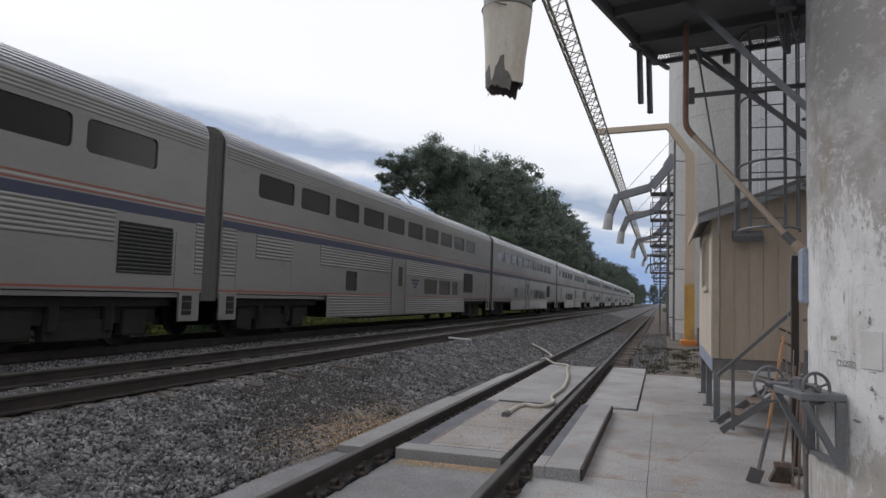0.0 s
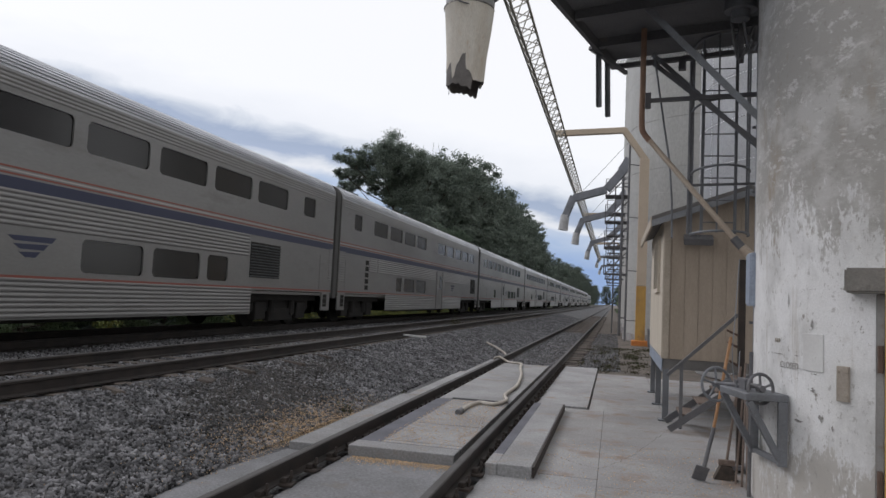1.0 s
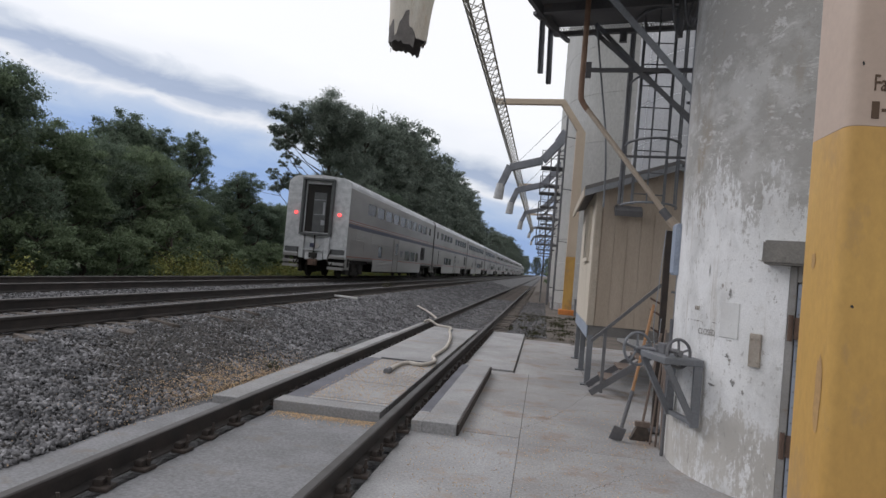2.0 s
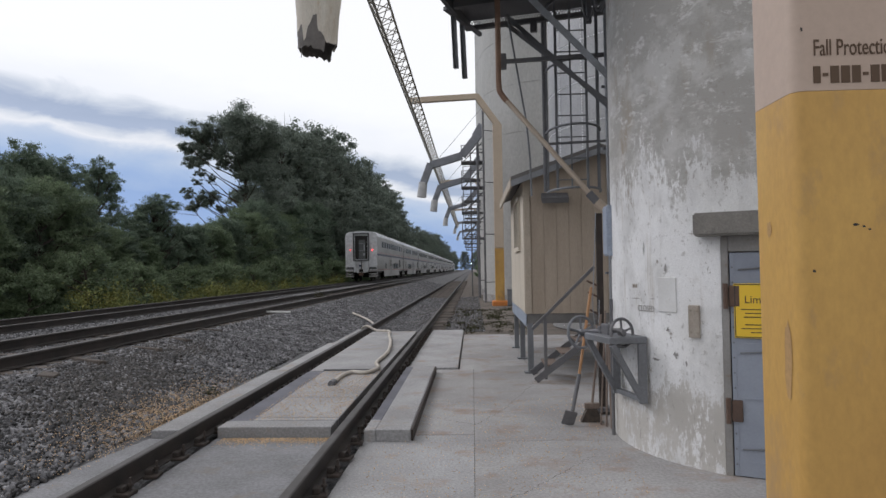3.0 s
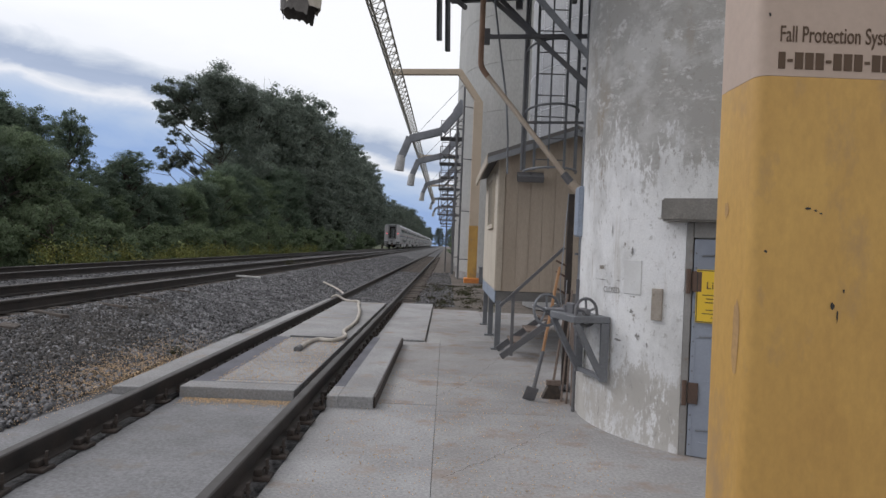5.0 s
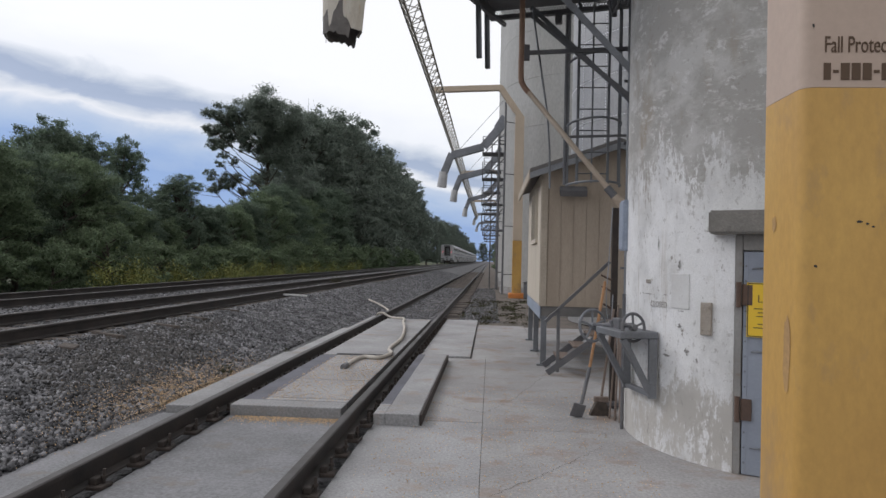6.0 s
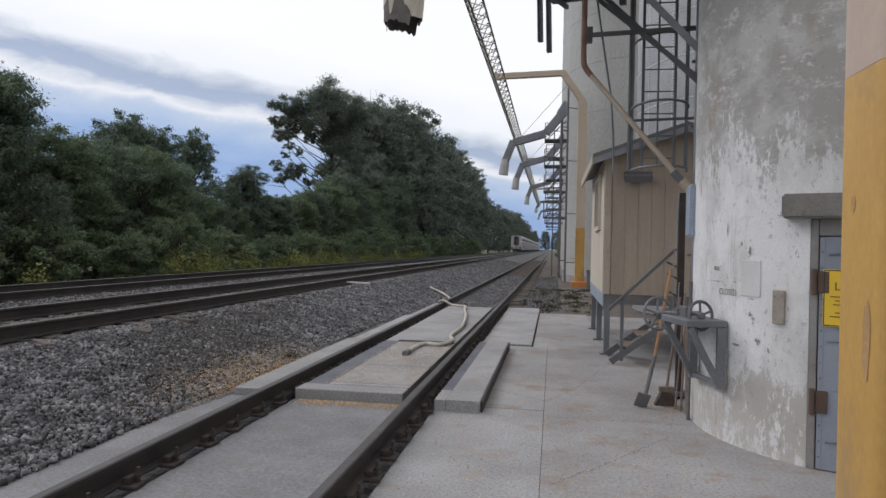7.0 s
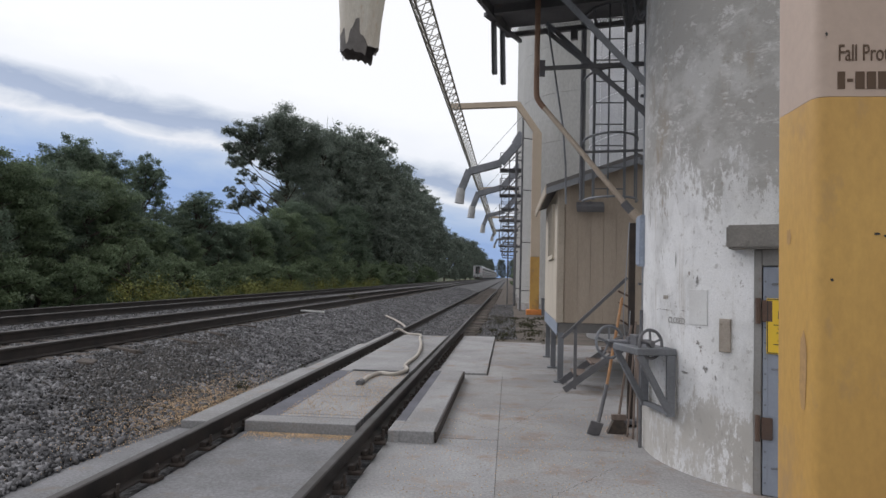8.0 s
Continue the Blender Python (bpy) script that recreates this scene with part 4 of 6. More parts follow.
# ---- the near post of the overhead rail ----
def near_post():
    x0, x1, y0, y1 = 0.835, 1.285, 1.90, 2.175
    p = thing("yellow_post", label="square post, yellow below and beige above, with lettering", category="post", group="rail posts")
    def shaft(bm, z0, z1, r=0.035):
        out = []
        for cx, cy, a0 in ((x1 - r, y1 - r, 0), (x0 + r, y1 - r, 90), (x0 + r, y0 + r, 180), (x1 - r, y0 + r, 270)):
            for k in range(6):
                a = radians(a0 + 90 * k / 5)
                out.append((cx + r * math.cos(a), cy + r * math.sin(a)))
        prism(bm, out, "z", z0, z1)
    bm = B(); shaft(bm, 0.0, 2.135)
    part("lower_shaft", bm, M["yellow"], p, "yellow painted lower part", sm=True)
    bm = B(); shaft(bm, 2.136, 9.1)
    part("upper_shaft", bm, M["post_beige"], p, "beige painted upper part", sm=True)
    face = Matrix.Translation((0, y0 - 0.0015, 0)) @ Euler((radians(90), 0, 0)).to_matrix().to_4x4()
    lettering("lettering", "Fall Protection Systems", 0.062, M["ink"], p, face @ Matrix.Translation((0.888, 2.229, 0)), "dark brown lettering", squeeze=0.60)
    x = 0.888
    for k, w in enumerate((0.018, 0.014, 0.022, 0.022, 0.022, 0.014, 0.022, 0.022, 0.022, 0.014, 0.022, 0.022, 0.022, 0.022)):
        h = 0.008 if w == 0.014 else 0.045
        bm = B(); box(bm, (x + w / 2, y0 - 0.0008, 2.178), (w, 0.003, h))
        part("bar", bm, M["ink"], p)
        x += w + 0.006
    rng = random.Random(4)
    for cx, cz, w, h in ((0.875, 1.66, 0.010, 0.010), (0.985, 1.78, 0.016, 0.008), (1.005, 1.775, 0.009, 0.007), (1.02, 1.768, 0.011, 0.006), (1.06, 1.52, 0.014, 0.02), (1.075, 1.49, 0.006, 0.03), (1.09, 1.56, 0.006, 0.016), (0.86, 2.30, 0.008, 0.012)):
        k = 8
        bm = B()
        bm.faces.new([bm.verts.new((cx + w / 2 * math.cos(2 * math.pi * i / k) * rng.uniform(0.6, 1.2), y0 - 0.0015, cz + h / 2 * math.sin(2 * math.pi * i / k) * rng.uniform(0.6, 1.2))) for i in range(k)])
        part("scuff", bm, M["black"], p, "small black scuff")
    for yc, zc, w, h in ((1.975, 1.42, 0.05, 0.22), (2.07, 1.78, 0.03, 0.05)):
        bm = B()
        k = 15
        bm.faces.new([bm.verts.new((x0 - 0.0015, yc + w / 2 * math.cos(2 * math.pi * i / k) * rng.uniform(0.7, 1.1), zc + h / 2 * math.sin(2 * math.pi * i / k) * rng.uniform(0.8, 1.1))) for i in range(k)])
        part("worn_patch", bm, M["wear"], p, "worn brown patch")
    bm = B()
    beam(bm, (1.06, 2.03, 8.55), (0.25, 2.03, 9.62), 0.24, 0.26); beam(bm, (0.30, 2.03, 9.6), (-2.85, 2.03, 9.5), 0.22, 0.24)
    part("arm", bm, M["post_far"], p)
    return p


def far_post(y, first):
    p = thing("yellow_post", label="tall beige and yellow post with a level arm over the track", category="post", group="rail posts")
    x = 1.22
    bm = B(); box(bm, (x, y, 1.35), (0.42, 0.30, 2.5), bevel=0.03)
    part("lower_shaft", bm, M["yellow"], p, "yellow painted lower part")
    bm = B(); box(bm, (x, y, 5.45), (0.42, 0.30, 5.7), bevel=0.03)
    part("upper_shaft", bm, M["post_far"], p)
    bm = B(); beam(bm, (x + 0.05, y, 8.25), (0.28, y, 9.66), 0.28, 0.28, 0.02)
    part("knee", bm, M["post_far"], p)
    bm = B(); beam(bm, (0.34, y, 9.62), (-2.85, y, 9.50), 0.26, 0.26, 0.02)
    part("arm", bm, M["post_far"], p)
    bm = B(); box(bm, (x, y, 0.08), (0.72, 0.6, 0.26), bevel=0.05)
    part("base", bm, M["orange"], p, "orange painted footing")
    return p


def truss():
    """Three-chord lattice rail hung under the arms, parallel to the track."""
    t = thing("lattice_rail", label="long beige lattice rail hung under the post arms", category="lattice truss")
    x, z, w, h = -2.55, 9.30, 0.28, 0.45
    y0, y1 = -4.0, 122.0
    for cx, cz in ((x - w, z), (x + w, z), (x, z - h)):
        bm = B(); beam(bm, (cx, y0, cz), (cx, y1, cz), 0.055, 0.055)
        part("chord", bm, M["truss"], t)
    bm = B()
    n = int((y1 - y0) / 0.5)
    for i in range(n):
        a, b = y0 + 0.5 * i, y0 + 0.5 * (i + 1)
        s = 1 if i % 2 else -1
        beam(bm, (x - w * s, a, z), (x + w * s, b, z), 0.024, 0.024)
        for sd in (-1, 1):
            p0, p1 = ((x + sd * w, a, z), (x, b, z - h)) if i % 2 else ((x, a, z - h), (x + sd * w, b, z))
            beam(bm, p0, p1, 0.024, 0.024)
    ob = part("lacing", bm, M["truss"], t)
    tagged(ob, kind="stuff")


# ---- overhead platform, chutes and ladder ----
DECK_C, DECK_U, DECK_V, DECK_Z = Vector((-0.02, 10.1, 0)), Vector((0.966, -0.26, 0)), Vector((-0.26, -0.966, 0)), 5.2


def deck_at(u, v, z=0.0):
    return DECK_C + DECK_U * u + DECK_V * v + Vector((0, 0, DECK_Z + z))


def platform():
    p = thing("overhead_platform", label="dark steel loading platform jutting from the tower", category="platform")
    rot = Matrix((DECK_U, -DECK_V, Vector((0, 0, 1)))).transposed()
    bm = B(); box(bm, deck_at(1.3, 1.70, 0.10), (2.6, 3.3, 0.05), rot)
    part("deck", bm, M["deck_steel"], p)
    for v in (0.9, 1.9, 2.9):
        bm = B(); beam(bm, deck_at(0.05, v, 0.02), deck_at(2.6, v, 0.02), 0.08, 0.12)
        part("joist", bm, M["deck_steel"], p)
    bm = B(); beam(bm, deck_at(0.0, 0.0, 0.03), deck_at(0.0, 3.36, 0.03), 0.06, 0.16)
    part("edge_beam", bm, M["deck_steel"], p)
    bm = B(); beam(bm, deck_at(0.0, 0.0, -0.01), deck_at(2.4, 0.0, -0.01), 0.07, 0.06); beam(bm, deck_at(0.0, 0.0, 0.24), deck_at(2.4, 0.0, 0.24), 0.04, 0.04)
    part("end_beam", bm, M["steel_dark"], p)
    # expanded-metal toe screen along the end
    bm = B()
    n = 60
    for i in range(n):
        a, b = 2.3 * i / n, 2.3 * (i + 1) / n
        for z0, z1 in ((0.02, 0.09), (0.09, 0.02), (0.09, 0.16), (0.16, 0.09), (0.16, 0.23), (0.23, 0.16)):
            beam(bm, deck_at(a, -0.005, z0), deck_at(b, -0.005, z1), 0.006, 0.010)
    ob = part("mesh_screen", bm, M["steel_dark"], p, "expanded metal toe screen")
    tagged(ob, kind="stuff")
    # two angle irons that hang at the corner
    for u, v, zb in ((0.015, 0.72, 4.41 - 5.2), (0.02, 0.30, 4.38 - 5.2)):
        bm = B(); angle_iron(bm, deck_at(u, v, zb), deck_at(u - 0.03, v, 0.05), 0.07)
        part("hanger", bm, M["steel_grey"], p)
    bm = B(); beam(bm, deck_at(-0.08, 0.9, -0.02), deck_at(0.18, 0.0, -0.12), 0.05, 0.05)
    part("corner_stay", bm, M["steel_dark"], p)
    bm = B(); box(bm, deck_at(0.96, 0.0, -0.10), (0.09, 0.08, 0.14), rot)
    part("lug", bm, M["steel_dark"], p)
    # stays down to the tower
    bm = B(); beam(bm, (1.55, 7.66, 3.72), (0.15, 8.15, 5.45), 0.07, 0.07)
    part("stay", bm, M["steel_grey"], p)
    bm = B(); box(bm, (1.58, 7.66, 3.72), (0.14, 0.10, 0.20), bevel=0.01); rod(bm, (1.52, 7.60, 3.60), (1.60, 7.66, 3.30), 0.025, 8)
    part("bracket", bm, M["rust"], p, "rusty wall bracket")
    for off, zt, mt in ((0.0, 0.0, "steel_dark"), (0.12, 0.16, "steel_grey")):
        bm = B(); beam(bm, (1.75, 8.75 + off, 3.70), (0.50, 9.25 + off, 4.93 + zt), 0.06, 0.06)
        part("stay", bm, M[mt], p)
    bm = B(); beam(bm, (0.45, 9.0, 4.36), (1.85, 9.0, 4.42), 0.045, 0.05)
    part("tie_bar", bm, M["steel_dark"], p)
    bm = B(); beam(bm, (0.90, 9.0, 3.27), (1.75, 9.0, 3.30), 0.03, 0.03)
    part("tie_bar", bm, M["steel_dark"], p)
    bm = B(); box(bm, (0.43, 9.0, 4.36), (0.07, 0.07, 0.20), bevel=0.006)
    part("clamp", bm, M["steel_dark"], p)
    # slack hoses and a motor under the deck
    bm = B(); rod(bm, (1.35, 7.95, 5.05), (1.35, 7.95, 5.32), 0.17, 14); rod(bm, (1.35, 7.95, 4.95), (1.35, 7.95, 5.05), 0.10, 14)
    part("motor", bm, M["steel_grey"], p, sm=True)
    for k, (a, b, c) in enumerate((((1.25, 8.1, 5.2), (1.36, 8.1, 4.55), (1.52, 8.1, 4.95)), ((1.38, 8.0, 5.0), (1.48, 8.0, 4.62), (1.62, 8.0, 5.2)), ((1.62, 7.8, 5.3), (1.60, 7.75, 4.9), (1.48, 7.85, 4.55)), ((1.68, 7.7, 5.3), (1.64, 7.7, 4.95), (1.52, 7.8, 4.65)))):
        bm = B(); tube(bm, smooth_line([a, b, c], 10), 0.016, 8)
        part("hose", bm, M["steel_dark"], p, sm=True)
    bm = B(); rod(bm, (1.50, 8.0, 4.72), (1.68, 8.0, 4.58), 0.03, 8); beam(bm, (1.40, 8.2, 5.2), (1.40, 8.2, 4.55), 0.06, 0.06)
    part("conduit", bm, M["steel_dark"], p)
    return p


def down_pipe():
    p = thing("grain_pipe", label="slim beige pipe, rusty above, running down to the tower", category="pipe")
    x, y = 0.355, 8.85
    bm = B(); tube(bm, smooth_line([(x, y, 5.25), (x, y, 4.5), (x, y, 4.02), (x + 0.03, y, 3.90), (x + 0.10, y - 0.02, 3.80)], 5), 0.037, 10)
    part("upper_pipe", bm, M["rust_pipe"], p, "rusty brown upper pipe", sm=True)
    bm = B(); rod(bm, (x + 0.09, y - 0.02, 3.815), (1.46, 8.45, 2.50), 0.032, 12)
    part("lower_pipe", bm, M["beige_pipe"], p, sm=True)
    bm = B(); rod(bm, (1.40, 8.47, 2.57), (1.50, 8.44, 2.45), 0.048, 12)
    part("coupling", bm, M["steel_dark"], p, sm=True)
    bm = B(); rod(bm, (1.49, 8.44, 2.46), (1.62, 8.40, 2.32), 0.055, 12)
    part("elbow", bm, M["beige_pipe"], p, sm=True)
    # flat strap behind it
    s = thing("hanging_strap", label="long flat grey strap hung from the platform", category="strap")
    bm = B()
    pts = [(0.50, 9.15, 5.0), (0.60, 9.15, 4.35), (0.72, 9.15, 3.6), (0.76, 9.15, 3.1), (0.77, 9.15, 2.62)]
    for a, b in zip(pts, pts[1:]):
        beam(bm, a, b, 0.07, 0.02)
    part("band", bm, M["steel_grey"], s)
    return p


def ladder():
    l = thing("caged_ladder", label="dark steel ladder with hooped safety cage", category="ladder")
    x0, x1, y, z0, z1 = 1.19, 1.61, 9.75, 2.75, 5.3
    for x in (x0, x1):
        bm = B(); beam(bm, (x, y, z0), (x, y, z1 + 1.2), 0.035, 0.025)
        part("rail", bm, M["steel_grey"], l)
    z = z0 + 0.15
    while z < z1 + 1.1:
        bm = B(); rod(bm, (x0, y, z), (x1, y, z), 0.009, 6)
        part("rung", bm, M["steel_dark"], l)
        z += 0.3
    cx = (x0 + x1) / 2
    for z in (2.72, 3.55, 4.40, 5.25):
        bm = B()
        pts = [(cx + 0.36 * math.cos(a), y - 0.05 - 0.62 * max(0, math.sin(a)), z) for a in np.linspace(0, math.pi, 15)]
        tube(bm, pts, 0.016, 6)
        part("hoop", bm, M["steel_grey"], l)
    for a in np.linspace(0.12, math.pi - 0.12, 6):
        px, py = cx + 0.355 * math.cos(a), y - 0.05 - 0.61 * math.sin(a)
        bm = B(); beam(bm, (px, py, 2.7), (px, py, 5.9), 0.022, 0.010)
        part("cage_bar", bm, M["steel_grey"], l)
    f = thing("utility_column", label="dark steel pipes rising beside the caged ladder", category="pipe")
    for x, yy, r, zt in ((1.04, 9.9, 0.030, 5.3), (1.86, 9.2, 0.05, 6.0), (1.80, 9.0, 0.03, 6.0), (1.93, 9.35, 0.03, 6.0), (1.72, 8.9, 0.02, 6.0)):
        bm = B(); rod(bm, (x, yy, 0.9 if x > 1.5 else 2.75), (x, yy, zt), r, 8)
        part("pipe", bm, M["steel_dark"] if r > 0.02 else M["galv"], f, sm=True)
    for z in (1.6, 2.4, 3.2, 4.0):
        bm = B(); beam(bm, (1.68, 9.0, z), (1.98, 9.1, z), 0.03, 0.03)
        part("clamp", bm, M["steel_grey"], f)
    # flood lamp on the hut's gable
    q = thing("flood_lamp", label="flat dark flood lamp on a bracket above the hut wall", category="lamp")
    bm = B(); box(bm, (1.30, 11.05, 2.78), (0.42, 0.18, 0.11), Euler((0.5, 0, 0)).to_matrix(), 0.015)
    part("case", bm, M["steel_dark"], q)
    bm = B(); beam(bm, (1.30, 11.19, 2.84), (1.30, 11.0, 2.84), 0.04, 0.04)
    part("arm", bm, M["steel_dark"], q)


def loading_sock():
    """Tapered spout that hangs over the siding, its hem torn."""
    s = thing("loading_spout", label="tapered off-white hanging spout with a torn hem", category="spout")
    cx, cy = -2.56, 11.6
    rng = random.Random(5)
    seg = 48
    turns = [2 * math.pi * k / seg for k in range(seg)]
    def cone(rows, torn=None):
        bm = B()
        rings = [[bm.verts.new((cx + dx + r * (1 + 0.025 * math.sin(3 * a + z)) * math.cos(a), cy + r * math.sin(a), z + (torn[k] if torn and j == 0 else 0))) for k, a in enumerate(turns)]
                 for j, (z, r, dx) in enumerate(rows)]
        for a, b in zip(rings, rings[1:]):
            for k in range(seg):
                bm.faces.new((a[k], a[(k + 1) % seg], b[(k + 1) % seg], b[k]))
        return bm
    # the outer cloth is ripped in strips, the dark lining hangs out below it
    rip = [float(np.interp(math.cos(a), (-1, -0.75, -0.6, -0.52, -0.3, -0.25, -0.05, 0.02, 0.12, 0.2, 0.45, 0.6, 1), (0.20, 0.27, 0.30, 0.03, 0.05, 0.30, 0.28, 0.46, 0.42, 0.18, 0.12, 0.0, 0.03))) + rng.uniform(-0.025, 0.025) for a in turns]
    fray = [float(np.interp(math.cos(a), (-1, -0.9, -0.2, 0.3, 0.5, 0.6, 0.8, 1), (0.05, 0.0, 0.0, -0.07, -0.10, 0.12, 0.16, 0.10))) + rng.uniform(-0.025, 0.025) for a in turns]
    part("sleeve", cone([(5.47, 0.335, -0.02), (5.97, 0.355, -0.01), (6.4, 0.40, 0.0), (6.78, 0.435, 0.0), (6.83, 0.445, -0.01)], rip), M["sock"], s, sm=True)
    part("upper_tube", cone([(6.81, 0.425, 0.01), (7.1, 0.44, 0.01), (7.6, 0.46, 0.02), (8.4, 0.48, 0.05)]), M["sock_pipe"], s, sm=True)
    part("torn_hem", cone([(5.40, 0.325, -0.02), (5.62, 0.330, -0.02), (5.97, 0.345, -0.01)], fray), M["sock_torn"], s, "torn dark hem", sm=True)
    bm = B(); rod(bm, (cx - 0.24, cy - 0.2, 5.48), (cx - 0.25, cy - 0.2, 5.24), 0.006, 5)
    part("loose_cord", bm, M["sock_torn"], s)
    bm = B(); beam(bm, (cx + 0.3, cy, 6.9), (cx + 0.95, cy, 7.35), 0.10, 0.10); beam(bm, (cx + 0.9, cy, 7.3), (0.0, 9.0, 8.2), 0.12, 0.12)
    part("hanger_arm", bm, M["steel_dark"], s)
    bm = B(); box(bm, (cx + 0.02, cy - 0.45, 6.93), (0.26, 0.03, 0.16), bevel=0.01); rod(bm, (cx - 0.1, cy - 0.46, 6.80), (cx + 0.1, cy - 0.46, 6.73), 0.012, 6)
    part("buckle", bm, M["steel_dark"], s)
    bm = B(); torus(bm, (cx, cy, 6.82), 0.44, 0.012, Matrix.Identity(3))
    part("band", bm, M["sock_torn"], s)
    return s


# ---- hut on legs ----
def hut():
    h = thing("hut", label="small tan plywood hut raised on steel legs", category="hut")
    x0, x1, y0, y1, zb, zt = HUT_X, 3.2, HUT_Y, 14.9, 0.95, 3.12
    rise = 0.40
    bm = B(); prism(bm, [(x0, zb), (x1, zb), (x1, zt), ((x0 + x1) / 2, zt + rise), (x0, zt)], "y", y0 + 0.0, y1)
    part("core", bm, M["siding"], h)
    # grooved plywood boards on the gable wall
    x = x0 + 0.10
    while x < x1 - 0.1:
        w = min(0.2, x1 - 0.1 - x)
        zz = zt + rise * (1 - abs((x + w / 2) - (x0 + x1) / 2) / ((x1 - x0) / 2)) - 0.06
        bm = B(); box(bm, (x + w / 2, y0 - 0.005, (zb + zz) / 2), (w - 0.007, 0.010, zz - zb))
        part("board", bm, M["siding"], h)
        x += 0.2
    # long wall boards: the brighter light on this side is in their colour
    y = y0 + 0.10
    while y < y1 - 0.1:
        bm = B(); box(bm, (x0 - 0.008, y + 0.2, (zb + zt) / 2), (0.014, 0.39, zt - zb - 0.04))
        part("board", bm, M["siding_lit"], h, "plywood board on the long wall, coloured paler for its lit side")
        y += 0.4
    for (cx, cy) in ((x0 + 0.04, y0 - 0.012), (x1 - 0.04, y0 - 0.012)):
        bm = B(); box(bm, (cx, cy, (zb + zt) / 2), (0.09, 0.024, zt - zb), bevel=0.004)
        part("corner_board", bm, M["trim"], h)
    bm = B(); box(bm, (x0 - 0.012, y0 + 0.04, (zb + zt) / 2), (0.024, 0.09, zt - zb), bevel=0.004)
    part("corner_board", bm, M["siding_lit"], h)
    # roof slabs with overhang
    for s in (-1, 1):
        ex = (x0 - 0.22) if s < 0 else (x1 + 0.22)
        rx, rz = (x0 + x1) / 2, zt + rise + 0.04
        ez = zt - 0.22 * rise / ((x1 - x0) / 2) + 0.02
        bm = B(); prism(bm, [(ex, ez), (rx, rz), (rx, rz + 0.06), (ex, ez + 0.06)], "y", y0 - 0.22, y1 + 0.2)
        part("roof", bm, M["shingle"], h)
        bm = B(); prism(bm, [(ex, ez - 0.10), (rx, rz - 0.10), (rx, rz - 0.004), (ex, ez - 0.004)], "y", y0 - 0.235, y0 - 0.20)
        part("barge_board", bm, M["galv"], h)
        bm = B(); box(bm, (ex, (y0 + y1) / 2, ez - 0.03), (0.03, y1 - y0 + 0.42, 0.14))
        part("fascia", bm, M["trim"], h)
    # window on the long wall
    w = new("window_1"); w.parent = h
    wy0, wy1, wz0, wz1 = 12.0, 13.3, 1.98, 2.92
    for a, b, c, d in ((wy0, wy1, wz0, wz0 + 0.07), (wy0, wy1, wz1 - 0.07, wz1), (wy0, wy0 + 0.07, wz0 + 0.07, wz1 - 0.07), (wy1 - 0.07, wy1, wz0 + 0.07, wz1 - 0.07), ((wy0 + wy1) / 2 - 0.025, (wy0 + wy1) / 2 + 0.025, wz0 + 0.07, wz1 - 0.07)):
        bm = B(); box(bm, (x0 - 0.03, (a + b) / 2, (c + d) / 2), (0.05, b - a, d - c))
        part("frame", bm, M["siding_lit"], w)
    bm = B(); box(bm, (x0 - 0.012, (wy0 + wy1) / 2, (wz0 + wz1) / 2), (0.012, wy1 - wy0 - 0.1, wz1 - wz0 - 0.1))
    part("pane", bm, M["car_glass"], w)
    # floor frame and legs
    bm = B(); box(bm, ((x0 + x1) / 2, (y0 + y1) / 2, 0.87), (x1 - x0 - 0.02, y1 - y0 - 0.02, 0.155))
    part("floor_frame", bm, M["skirt"], h)
    bm = B(); box(bm, (x0 - 0.006, (y0 + y1) / 2, 0.85), (0.012, y1 - y0, 0.20))
    part("side_skirt", bm, M["blue_box"], h)
    for y in (y0 + 0.06, 13.05, y1 - 0.1):
        for x in (x0 + 0.06, x1 - 0.06):
            bm = B(); box(bm, (x, y, 0.41), (0.09, 0.09, 0.78), bevel=0.004); box(bm, (x, y, 0.012), (0.2, 0.18, 0.02))
            part("leg", bm, M["steel_grey"], h)
    return h


def hut_stairs():
    s = thing("steel_stairs", label="dark steel steps with a slanted handrail at the hut", category="stairs")
    # they climb along +x past the gable wall
    ya, yb = 10.30, 11.05
    a, b = Vector((0.88, 0, 0.03)), Vector((1.95, 0, 0.84))
    for y in (ya, yb):
        bm = B(); beam(bm, (a.x, y, a.z), (b.x, y, b.z), 0.04, 0.09)
        part("stringer", bm, M["steel_dark"], s)
    for k in range(1, 5):
        p = a.lerp(b, k / 4.6)
        bm = B(); box(bm, (p.x + 0.02, (ya + yb) / 2, p.z + 0.035), (0.21, yb - ya - 0.05, 0.03), bevel=0.006)
        part("tread", bm, M["wood_grey"], s)
    bm = B(); beam(bm, (1.03, ya, 0.05), (1.03, ya, 0.95), 0.045, 0.045)
    part("rail_post", bm, M["steel_dark"], s)
    bm = B(); beam(bm, (0.84, ya, 0.78), (1.76, ya, 1.68), 0.045, 0.045)
    part("handrail", bm, M["steel_dark"], s)


